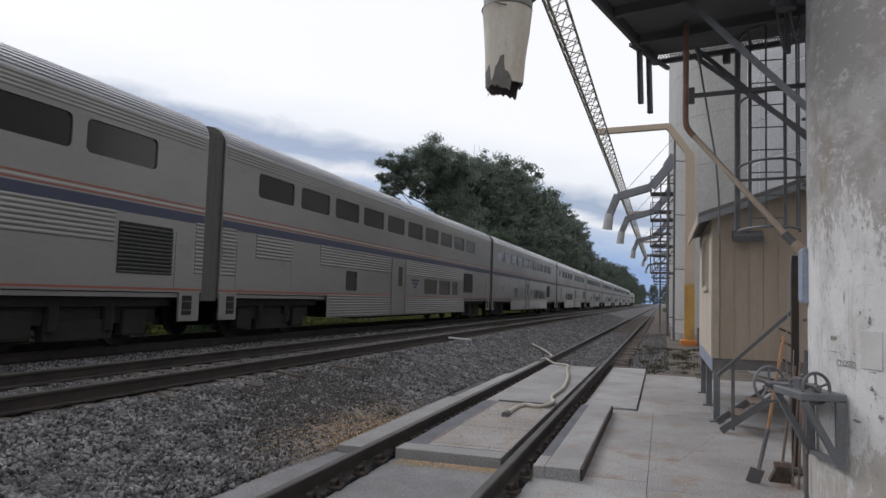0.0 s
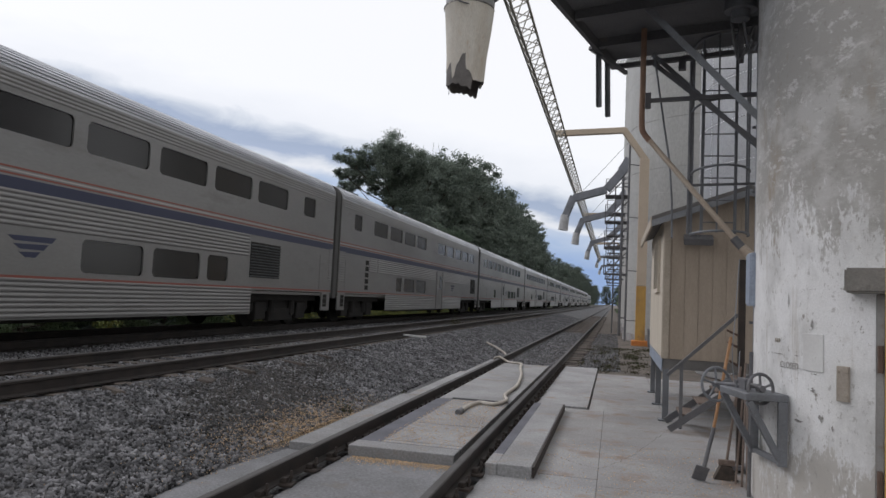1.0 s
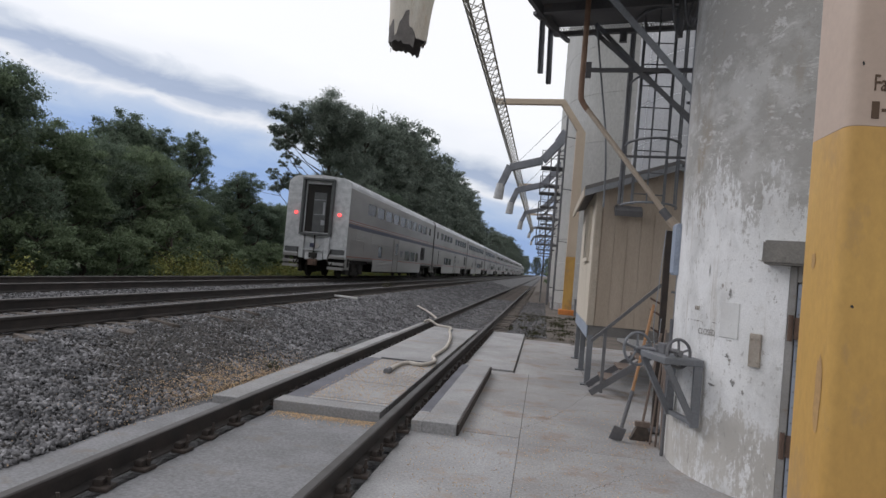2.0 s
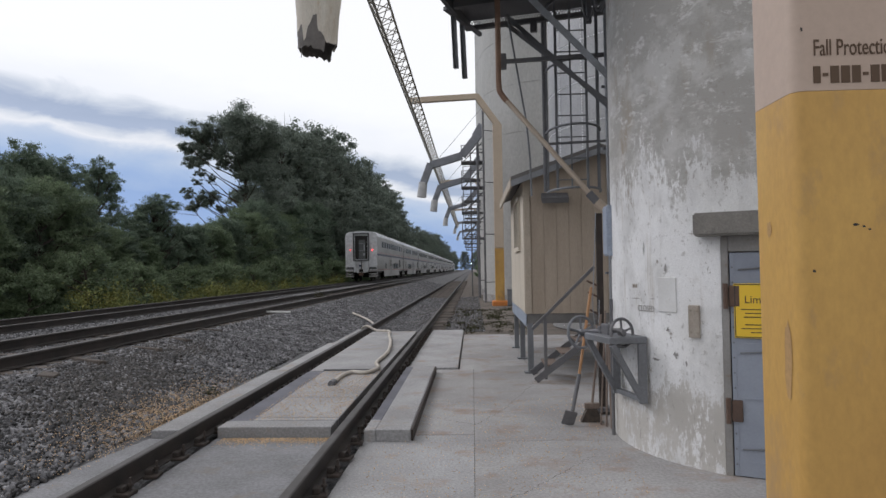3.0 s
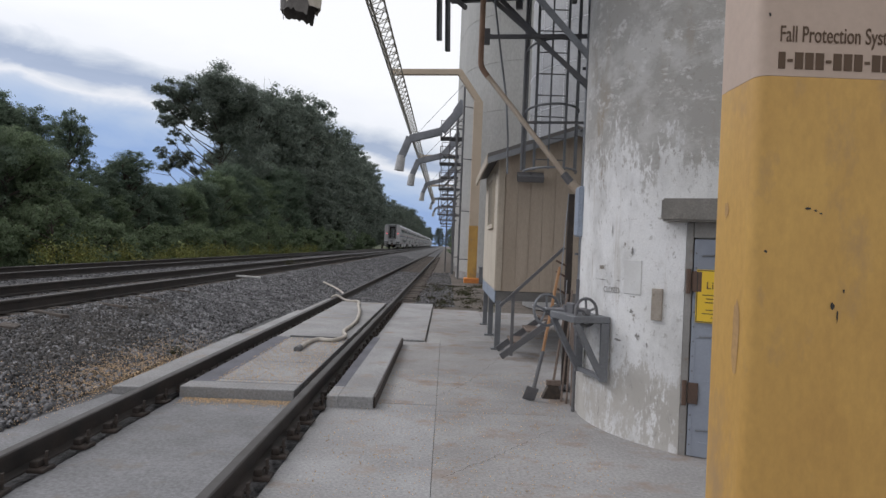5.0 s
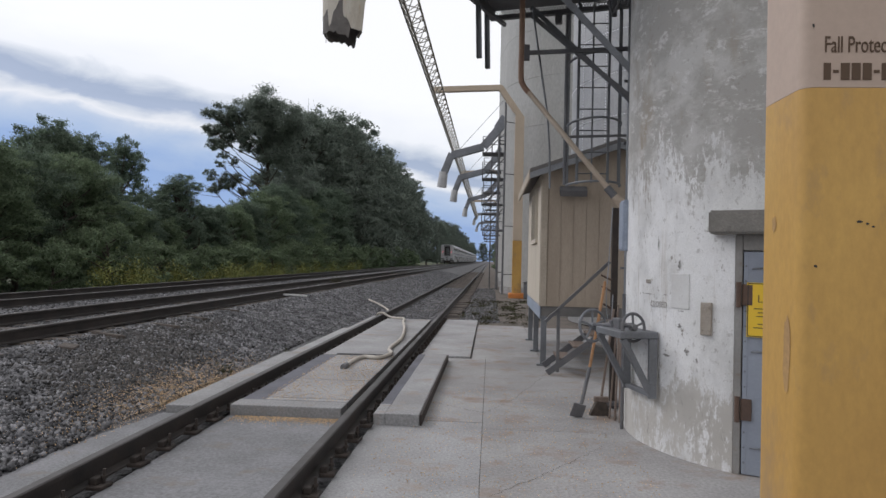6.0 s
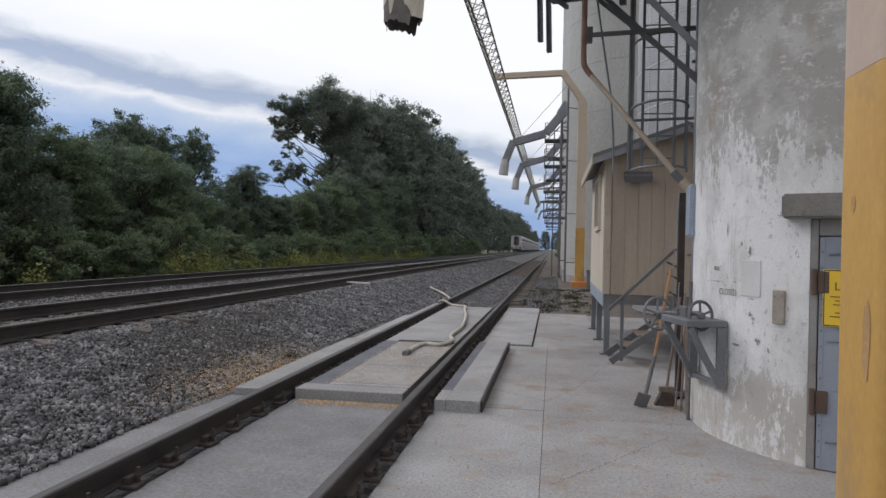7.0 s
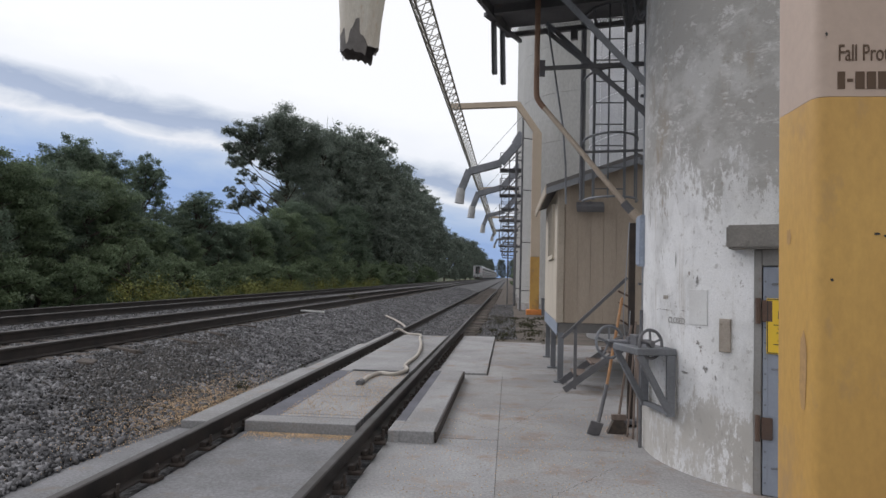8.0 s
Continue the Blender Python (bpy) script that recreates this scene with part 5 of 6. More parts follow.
# ---- far silos, bin, chutes ----
def far_silos():
    for i, (cx, cy, r, top) in enumerate(((4.82, 37.6, 4.2, 30), (4.82, 46.4, 4.2, 30), (4.82, 55.2, 4.2, 30), (4.82, 64.0, 4.2, 30), (4.82, 72.8, 4.2, 30))):
        s = thing("grain_silo", (cx, cy, 0), "tall grey cast-concrete grain silo with form lines", "silo", group="row of silos")
        bm = B()
        z = 0.0
        zs = []
        while z < top:
            zs += [z, z + 1.19]
            z += 1.2
        rings = []
        for j, zz in enumerate(zs):
            rr = r + (0.012 if (j // 2) % 2 else 0.0)
            rings.append([bm.verts.new((rr * math.cos(2 * math.pi * k / 72), rr * math.sin(2 * math.pi * k / 72), zz)) for k in range(72)])
        for a, b in zip(rings, rings[1:]):
            for k in range(72):
                bm.faces.new((a[k], a[(k + 1) % 72], b[(k + 1) % 72], b[k]))
        bm.faces.new(rings[-1])
        part("shell", bm, M["silo_far"], s, sm=True)
        part("roof_slab", rod(B(), (0, 0, 30.0), (0, 0, 30.4), r + 0.25, 48), M["silo_far"], s)
        part("plinth", rod(B(), (0, 0, -0.1), (0, 0, 0.35), r + 0.08, 48), M["concrete"], s)
    # bolted steel bin close behind the hut
    b = thing("steel_bin", (5.75, 20.2, 0), "bolted galvanised steel bin with rows of bright bolts", "silo")
    R = 3.45
    z = 0.0
    k = 0
    while z < 16:
        bm = B()
        rings = [[bm.verts.new((rr * math.cos(2 * math.pi * i / 64), rr * math.sin(2 * math.pi * i / 64), zz)) for i in range(64)] for zz, rr in ((z, R), (z + 1.095, R), (z + 1.1, R - 0.02))]
        for a, c in zip(rings, rings[1:]):
            for i in range(64):
                bm.faces.new((a[i], a[(i + 1) % 64], c[(i + 1) % 64], c[i]))
        part("ring", bm, M["bin"], b, sm=True)
        bm = B()
        for i in range(130):
            a = math.pi * (0.62 + 1.0 * i / 130)
            box(bm, ((R + 0.004) * math.cos(a), (R + 0.004) * math.sin(a), z + 1.05), (0.02, 0.035, 0.02), Euler((0, 0, a)).to_matrix())
        tagged(part("bolt_seam", bm, M["bolt"], b), kind="stuff")
        z += 1.1
        k += 1
    bm = B()
    for a in (3.45, 3.75):
        z = 0.1
        while z < 16:
            box(bm, ((R + 0.004) * math.cos(a), (R + 0.004) * math.sin(a), z), (0.02, 0.02, 0.035), Euler((0, 0, a)).to_matrix())
            z += 0.075
    tagged(part("bolt_seam", bm, M["bolt"], b), kind="stuff")
    bm = B(); rod(bm, (0, 0, 16.5), (0, 0, 19.0), R, 48, 0.4)
    part("roof", bm, M["bin"], b)


def spouts():
    rows = ((39.0, 9.4, 0.50, 1.0), (51.0, 9.6, 0.50, 1.0), (73.0, 9.9, 0.5, 1.0), (118.0, 9.6, 0.4, 1.05), (146.0, 9.6, 0.3, 1.1))
    for i, (y, z, x, k) in enumerate(rows):
        t = thing("load_spout", (0, y, 0), "bent grey loading spout with a pale flexible end", "spout", group="spouts over the siding")
        short = i > 2
        knee = (-2.28 * k, z - (1.85 if not short else 0.1))
        if short:
            x = -0.2
        mid = (x - 1.0, z - 1.35 if not short else z + 0.15)
        if not short:
            bm = B(); beam(bm, (x + 0.15, 0, z + 0.35), (x - 0.25, 0, z - 0.30), 0.42, 0.42, 0.03)
            part("hopper", bm, M["spout"], t)
            bm = B(); beam(bm, (x + 0.05, 0, z - 0.05), (mid[0], 0, mid[1]), 0.40, 0.46, 0.04)
            part("upper_tube", bm, M["spout"], t)
        bm = B(); beam(bm, (mid[0] + (0 if not short else 1.8), 0, mid[1]), (knee[0], 0, knee[1]), 0.38, 0.42, 0.04)
        part("middle_tube", bm, M["spout"], t)
        end = (-2.72 * k, knee[1] - 1.05)
        bm = B(); beam(bm, (knee[0], 0, knee[1] + 0.1), (end[0], 0, end[1]), 0.36, 0.40, 0.04)
        part("drop_tube", bm, M["spout"], t)
        bm = B(); rod(bm, (end[0], 0, end[1] + 0.1), (end[0] - 0.1, 0, end[1] - 0.75), 0.24, 12, 0.27)
        part("flexible_end", bm, M["spout_end"], t, "pale flexible end sleeve", sm=True)
        bm = B(); beam(bm, (knee[0] + 0.3, 0, knee[1] + 0.2), (0.7, 0, z + 1.4), 0.02, 0.02)
        if short:
            part("arm", beam(B(), (-0.2, 0, mid[1]), (1.1, 0, mid[1]), 0.3, 0.3), M["steel_dark"], t)
            part("mast", beam(B(), (1.1, 0, -0.1), (1.1, 0, mid[1] + 1.2), 0.3, 0.3), M["steel_dark"], t)
        part("stay_cable", bm, M["steel_dark"], t)
    # service stair towers and standpipes along the silos
    for j, (x, y0, zt) in enumerate(((0.42, 44.0, 9.2), (0.40, 53.0, 8.6), (0.40, 62.5, 8.4), (0.40, 71.0, 8.2))):
        s = thing("access_scaffold", (x, y0, 0), "dark steel access scaffold with landings on the silo", "scaffold", group="access scaffolds")
        for dx in (-0.45, 0.35):
            for dy in (-0.7, 0.7):
                bm = B(); beam(bm, (dx, dy, 0), (dx, dy, zt), 0.07, 0.07)
                part("post", bm, M["steel_dark"], s)
        z = 3.6
        while z < zt:
            bm = B(); box(bm, (-0.3, 0, z), (1.5, 1.5, 0.06))
            part("landing", bm, M["steel_dark"], s)
            for zz in (0.5, 1.0):
                bm = B(); beam(bm, (-1.02, -0.75, z + zz), (-1.02, 0.75, z + zz), 0.04, 0.04); beam(bm, (-1.02, -0.75, z + zz), (0.4, -0.75, z + zz), 0.04, 0.04)
                part("guard_rail", bm, M["steel_dark"], s)
            for yy in (-0.75, 0.75):
                bm = B(); beam(bm, (-1.02, yy, z), (-1.02, yy, z + 1), 0.04, 0.04)
                part("stanchion", bm, M["steel_dark"], s)
            bm = B(); beam(bm, (-0.9, -0.6, z), (0.4, 0.6, z + 1.5), 0.05, 0.05)
            part("stair", bm, M["steel_dark"], s)
            z += 1.6
    p = thing("standpipe", label="dark standpipes with bracket arms beside the silo", category="pipe")
    for x, y, zt in ((0.62, 34.6, 9.6), (0.40, 40.0, 9.8), (0.36, 41.0, 9.8)):
        bm = B(); rod(bm, (x, y, 0), (x, y, zt), 0.05, 8)
        part("pipe", bm, M["steel_dark"], p, sm=True)
        for z in (1.0, 3.4, 6.0, 8.6):
            bm = B(); beam(bm, (x, y, z), (x + 0.6, y + 0.4, z), 0.04, 0.04)
            part("arm", bm, M["steel_dark"], p)
    u = thing("utility_box", (1.75, 31.6, 0.0), "small grey utility cabinet by the yellow post", "cabinet")
    bm = B(); box(bm, (0, 0, 0.35), (0.42, 0.5, 0.7), bevel=0.02)
    part("case", bm, M["steel_grey"], u)
    bm = B(); box(bm, (0, 0, 0.73), (0.5, 0.6, 0.05), bevel=0.01)
    part("cap", bm, M["galv"], u)


def signal_mast():
    s = thing("signal_mast", (-0.4, 300, 0), "distant railway signal mast showing a pale light", "signal")
    bm = B(); rod(bm, (0, 0, -0.1), (0, 0, 4.6), 0.12, 8)
    part("mast", bm, M["steel_dark"], s)
    bm = B(); box(bm, (0, 0, 3.9), (0.7, 0.2, 1.5), bevel=0.05)
    part("head", bm, M["black"], s)
    bm = B(); rod(bm, (0, -0.12, 4.0), (0, -0.2, 4.0), 0.20, 12)
    part("lens", bm, M["signal_lamp"], s, "pale glowing signal lens")


# ---- trees ----
def leaves(centres, radii, count, size, rng, flat=0.8):
    """Loose bent leaves scattered through each clump, thinning outwards."""
    w = np.prod(radii, axis=1) ** (2 / 3)
    pick = rng.choice(len(centres), count, p=w / w.sum())
    d = rng.normal(size=(count, 3)); d /= np.linalg.norm(d, axis=1, keepdims=True)
    r = np.abs(rng.normal(0.62, 0.30, count))
    pos = centres[pick] + d * r[:, None] * radii[pick]
    nrm = d + rng.normal(size=(count, 3)) * 0.8 + np.array((0, 0, 0.5))
    nrm /= np.linalg.norm(nrm, axis=1, keepdims=True)
    a = np.cross(nrm, rng.normal(size=(count, 3))); a /= np.linalg.norm(a, axis=1, keepdims=True)
    b = np.cross(nrm, a)
    s = size * rng.uniform(0.6, 1.3, count)[:, None]
    return np.stack([pos - a * s, pos + b * s * 0.42 + nrm * s * 0.12, pos + a * s - nrm * s * 0.2, pos - b * s * 0.42 + nrm * s * 0.12], 1)


def tree(height, spread, n_clump, n_leaf, size, mat_, seed, low=0.25, lean=0.0, label="", open_=1.0, limbs=None):
    """Trunk, limbs that reach the clumps, and a crown of loose leaves; limbs may name the clumps (across, up, radius)."""
    rng = np.random.default_rng(seed)
    t = thing("tree", label=label or "broad-leaved tree with dense dark green crown", category="tree", group="trees beyond the tracks")
    cs, rs = [], []
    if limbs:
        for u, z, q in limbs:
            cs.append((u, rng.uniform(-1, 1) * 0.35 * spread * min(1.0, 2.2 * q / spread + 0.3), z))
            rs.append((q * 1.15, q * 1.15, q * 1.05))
    for k in range(0 if limbs else n_clump):
        h = low + (1 - low) * ((k + 0.5) / n_clump) ** 0.85
        prof = math.sin(math.pi * min(0.97, 0.16 + 0.80 * (h - low) / (1 - low))) ** 0.7
        a = k * 2.4 + rng.uniform(-0.5, 0.5)
        rr = spread * prof * rng.uniform(0.25, 0.78) ** 0.6
        cs.append((rr * math.cos(a) + lean * h, rr * math.sin(a), height * h * 0.93))
        q = spread * rng.uniform(0.20, 0.34) * open_
        rs.append((q, q, q * rng.uniform(0.6, 0.9)))
    cs, rs = np.array(cs), np.array(rs)
    bm = B()
    r0 = 0.018 * height + 0.05
    pts = [Vector((lean * h + 0.15 * math.sin(4 * h + seed), 0.15 * math.cos(3 * h + seed), height * h)) for h in (0, 0.2, 0.4, 0.6, 0.8)]
    for i, (a, b) in enumerate(zip(pts, pts[1:])):
        rod(bm, a, b, r0 * (1 - 0.2 * i), 8, r0 * (0.8 - 0.2 * i) + 0.01)
    for c in cs:
        h = max(0.12, min(0.72, c[2] / height - 0.18))
        s = pts[0].lerp(pts[-1], h / 0.8)
        m = s.lerp(Vector(c), 0.55) + Vector((0, 0, -0.05 * height * 0.3))
        w = 0.5 if limbs else 1.0
        m += Vector((rng.normal(0, 0.03), rng.normal(0, 0.03), rng.normal(0, 0.02))) * height * w
        rod(bm, s, m, r0 * 0.40 * w, 5, r0 * 0.26 * w); rod(bm, m, Vector(c), r0 * 0.26 * w, 5, r0 * 0.10 * w)
        for _ in range(3):
            e_ = Vector(c) + Vector(rng.normal(size=3)) * float(rs.mean()) * 0.6
            rod(bm, m.lerp(Vector(c), 0.6), e_, r0 * 0.09, 4, 0.01)
    part("trunk", bm, M["bark"], t)
    # sprays: small clumps that reach out and up past each large one, so that the outline is ragged
    m_ = 14
    d = rng.normal(size=(m_ * len(cs), 3)); d /= np.linalg.norm(d, axis=1, keepdims=True)
    d[:, 2] = d[:, 2] * 0.8 + 0.15
    sub_c = np.repeat(cs, m_, 0) + d * np.repeat(rs, m_, 0) * rng.uniform(0.55, 1.45, (m_ * len(cs), 1))
    sub_r = np.repeat(rs, m_, 0) * rng.uniform(0.28, 0.60, (m_ * len(cs), 1)) * np.array((1.1, 1.1, 0.85))
    me = quads("crown", leaves(np.r_[cs, sub_c], np.r_[rs * 0.78, sub_r], n_leaf, size, rng), mat_)
    ob = new("crown", me); ob.parent = t
    return t


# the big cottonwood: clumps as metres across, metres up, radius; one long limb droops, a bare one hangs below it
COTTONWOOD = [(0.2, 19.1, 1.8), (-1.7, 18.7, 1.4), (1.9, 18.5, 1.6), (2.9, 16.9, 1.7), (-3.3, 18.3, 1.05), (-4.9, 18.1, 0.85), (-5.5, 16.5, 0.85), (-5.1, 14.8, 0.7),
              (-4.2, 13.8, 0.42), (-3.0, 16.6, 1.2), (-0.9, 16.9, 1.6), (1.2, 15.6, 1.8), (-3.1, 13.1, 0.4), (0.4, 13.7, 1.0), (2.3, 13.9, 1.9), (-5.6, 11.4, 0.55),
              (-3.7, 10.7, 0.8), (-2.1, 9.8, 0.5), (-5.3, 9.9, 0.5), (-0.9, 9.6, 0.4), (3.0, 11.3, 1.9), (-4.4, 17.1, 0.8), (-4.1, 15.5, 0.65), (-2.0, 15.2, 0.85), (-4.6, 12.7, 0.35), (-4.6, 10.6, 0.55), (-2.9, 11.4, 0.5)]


def woods():
    rng = random.Random(17)
    big = tree(19.5, 7.0, 0, 95000, 0.115, M["leaf_hazy"], 12, 0.40, 0.6, "tall cottonwood with an open ragged crown", limbs=COTTONWOOD)
    mid = tree(9.0, 3.5, 40, 70000, 0.075, M["leaf_dark"], 2, 0.04)
    mid2 = tree(8.2, 3.2, 36, 60000, 0.075, M["leaf_mid"], 3, 0.03, 0.2)
    slim = tree(10.0, 2.3, 34, 30000, 0.08, M["leaf_dark"], 4, 0.18, 0.2, "slender tree with loose airy foliage", 1.05)
    tall = tree(17, 5.4, 40, 30000, 0.19, M["leaf_hazy"], 5, 0.06)
    bush = tree(3.0, 2.2, 14, 10000, 0.085, M["leaf_mid"], 6, 0.0, 0.0, "leafy green bush at the wood's edge")
    mid.location, mid2.location, slim.location, tall.location, bush.location = (-27, 26, -0.9), (-21.5, 76, 0.2), (-25.3, 38.5, -0.6), (-25, 112, -0.2), (-17.2, 30, -0.2)
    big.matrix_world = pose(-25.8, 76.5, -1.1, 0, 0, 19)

    def put(ob, x, y, k, kz=None):
        copy_thing(ob, pose(x, y, -0.2, 0, 0, rng.uniform(0, 360)) @ Matrix.Diagonal((k, k, kz or k, 1)))
    # wall of smaller trees behind the far track, sinking to a low gap before the cottonwood
    for x, y, k in ((-21, 12, 0.95), (-20.5, 17.5, 0.94), (-20.5, 22.3, 0.88), (-20.8, 29, 0.72), (-20.5, 34, 0.68), (-26, 33, 0.66), (-20.5, 39.5, 0.50), (-26, 49, 0.50), (-20.5, 49.5, 0.60), (-26.5, 57, 0.60),
                    (-20.8, 57.5, 0.72), (-27, 66, 0.72), (-21, 68, 1.0), (-22.5, 84, 1.22), (-22, 94, 1.25)):
        put(mid, x, y, k)
    for x, y, k in ((-20.0, 14.5, 1.0), (-20.3, 26, 0.80), (-20.2, 31.5, 0.80), (-20.3, 37, 0.58), (-20.3, 42, 0.50), (-20.5, 53.5, 0.70), (-20.8, 62.5, 0.95), (-24, 62, 0.8), (-21, 20, 1.0)):
        put(mid2, x, y, k)
    for x, y, k, kz in ((-25.6, 37.3, 1.1, 0.88), (-25.2, 45.6, 0.86, 0.98), (-20.6, 44.8, 0.95, 0.72), (-21.2, 42.6, 0.7, 0.56), (-21.5, 47.6, 0.8, 0.60), (-24.6, 40.2, 0.9, 0.90)):
        put(slim, x, y, k, kz)
    for x, y, k in ((-22, 5, 0.55), (-21, 102, 0.78), (-21, 110, 0.82), (-20.5, 120, 0.85), (-27, 96, 1.32), (-25.5, 104, 1.42), (-24, 113, 1.48), (-23.5, 128, 1.38), (-23, 141, 1.36), (-22.5, 154, 1.34), (-22, 168, 1.32), (-22, 182, 1.22), (-22, 194, 1.05), (-21, 228, 1.0), (-20, 260, 1.0), (-20.5, 290, 1.08), (-20.5, 330, 1.15), (-20.5, 375, 1.25), (-20, 430, 1.2), (-20, 500, 1.15), (-19.5, 590, 1.0), (-19, 690, 1.0)):
        put(tall, x, y, k)
    for x, y in ((-22, 800), (-9, 815), (4, 820), (17, 810), (-36, 800), (30, 800)):
        put(tall, x, y, 1.35)
    for x, y, k in ((7.5, 150, 0.62), (9, 175, 0.75), (6.5, 205, 0.7), (10, 235, 0.8), (6, 270, 0.75), (5, 320, 0.75), (9, 130, 0.6), (6, 380, 0.8), (6.5, 450, 0.85), (7, 540, 0.9), (7, 650, 1.0)):
        put(tall, x, y, k)
    for x, y, k in ((-17.5, 22, 0.8), (-17.0, 26, 0.75), (-17.3, 35, 0.85), (-17.2, 41, 0.8), (-17.4, 47, 0.9), (-17.0, 53, 0.8), (-17.5, 59, 1.0), (-17, 66, 1.0), (-17.4, 74, 1.1), (-17, 84, 1.1), (-17, 95, 1.2), (-17.5, 108, 1.2), (-17, 17, 0.8), (-17.4, 124, 1.3), (-17, 142, 1.3)):
        put(bush, x, y, k)
    put(bush, 3.5, 112, 1.3); put(bush, 2.2, 95, 0.8); put(bush, 2.8, 126, 1.3)
    # yellow-green weeds along the far ditch and small tufts near by
    g = np.random.default_rng(4)
    n = 30
    c = np.stack([g.uniform(-15.6, -14.4, n), np.sort(g.uniform(15, 80, n)), g.uniform(0.1, 0.7, n)], 1)
    r = np.stack([g.uniform(0.5, 1.0, n)] * 2 + [g.uniform(0.4, 1.0, n)], 1)
    tagged(new("weeds", quads("weeds", leaves(c, r, 20000, 0.06, g), M["weed_yellow"])), "yellow-green weeds along the far ditch", "weeds", kind="stuff")
    n = 60
    c = np.stack([g.uniform(-0.9, 1.6, n), g.uniform(18.6, 29, n), g.uniform(-0.02, 0.03, n)], 1)
    r = np.stack([g.uniform(0.12, 0.35, n)] * 2 + [g.uniform(0.05, 0.12, n)], 1)
    tagged(new("weeds", quads("weeds", leaves(c, r, 4500, 0.03, g), M["weed"])), "low weeds in the dirt past the apron", "weeds", kind="stuff")
    c = np.array([[-3.45, 9.0, 0.12], [-3.3, 11.2, 0.1], [-6.7, 30, 0.55]])
    tagged(new("weeds", quads("weeds", leaves(c, np.array([[0.12, 0.12, 0.12], [0.08, 0.1, 0.1], [0.3, 0.4, 0.4]]), 500, 0.03, g), M["weed"])), "small green tufts in the ballast", "weeds", kind="stuff")


# ---- loose stone, spilled grain ----
def ballast_stones():
    g = np.random.default_rng(9)
    base = np.array([(1, 0.1, 0.1), (-1, -0.1, 0.2), (0.15, 1, -0.1), (-0.1, -1, 0.1), (0.25, -0.2, 0.85), (-0.2, 0.15, -0.9)])
    faces = [[0, 2, 4], [2, 1, 4], [1, 3, 4], [3, 0, 4], [2, 0, 5], [1, 2, 5], [3, 1, 5], [0, 3, 5]]
    def field(n, x0, x1, y0, y1, s0, s1, power=1.0, lift=0.0):
        x = g.uniform(x0, x1, n); y = y0 + (y1 - y0) * g.uniform(0, 1, n) ** power
        z = np.array([bed(v) for v in x]) + lift + g.uniform(-0.008, 0.018, n)
        s = g.uniform(s0, s1, n)
        return np.stack([x, y, z], 1), s[:, None] * g.uniform(0.6, 1.25, (n, 3))
    fields = [field(42000, -5.75, -3.42, 2.2, 14, 0.017, 0.038, 1.3), field(36000, -5.7, -3.0, 14, 34, 0.022, 0.042, 1.5), field(22000, -7.4, -6.05, 5, 32, 0.02, 0.036, 1.3), field(15000, -9.9, -7.55, 8, 36, 0.02, 0.036, 1.3), field(20000, -5.5, -3.0, 34, 75, 0.035, 0.06, 1.3), field(14000, -2.68, -1.38, 17.9, 40, 0.02, 0.035, 1.4, 0.035), field(9000, -1.15, 0.3, 18.9, 42, 0.012, 0.03, 1.4)]
    for pos, size in fields:
        me = solids("ballast_stones", base, faces, pos, random_turns(len(pos), g), size, M["stone"])
        tagged(new("ballast_stones", me), "loose grey crushed stones of the ballast", "gravel", kind="stuff")
    # stones blackened by oil and fine dirt
    n = 9500
    k = g.integers(0, 5, n)
    x = np.array([-4.75, -4.35, -5.1, -4.2, -5.0])[k] + g.normal(0, 0.26, n); y = np.array([8.3, 9.3, 9.8, 7.6, 11.6])[k] + g.normal(0, 0.55, n)
    z = np.array([bed(v) for v in x]) + g.uniform(0.006, 0.024, n)
    me = solids("oily_stones", base, faces, np.stack([x, y, z], 1), random_turns(n, g), g.uniform(0.012, 0.034, (n, 1)) * g.uniform(0.6, 1.25, (n, 3)), M["stone_oily"])
    tagged(new("oily_stones", me), "oil-blackened crushed stones in the ballast", "gravel", kind="stuff")
    # spilled grain: a drift on the ballast and a scatter on the slabs
    octa = np.array([(1, 0, 0), (-1, 0, 0), (0, 1, 0), (0, -1, 0), (0, 0, 1), (0, 0, -1)], float)
    of = [[0, 2, 4], [2, 1, 4], [1, 3, 4], [3, 0, 4], [2, 0, 5], [1, 2, 5], [3, 1, 5], [0, 3, 5]]
    n = 9000
    x = -3.55 + g.normal(0, 0.28, n); y = 7.9 + g.normal(0, 1.0, n)
    keep = x < -3.26
    x, y = x[keep], y[keep]
    z = np.array([bed(v) for v in x]) + 0.028
    P = [np.stack([x, y, z], 1)]
    n = 2600
    x, y = g.uniform(-2.4, -1.47, n), g.uniform(7.3, 10.8, n)
    P.append(np.stack([x, y, np.full(n, 0.125)], 1))
    n = 1600
    P.append(np.stack([g.uniform(-2.55, -1.45, n), 6.96 - np.abs(g.normal(0, 0.12, n)), np.full(n, 0.02)], 1))
    n = 2600
    P.append(np.stack([g.uniform(-1.0, 1.3, n), g.uniform(2.5, 9, n), np.full(n, 0.004)], 1))
    P = np.concatenate(P)
    me = solids("spilled_grain", octa, of, P, random_turns(len(P), g), g.uniform(0.003, 0.0062, len(P)), M["kernel"])
    tagged(new("spilled_grain", me), "spilled orange-brown grain on ballast and slabs", "grain", kind="stuff")


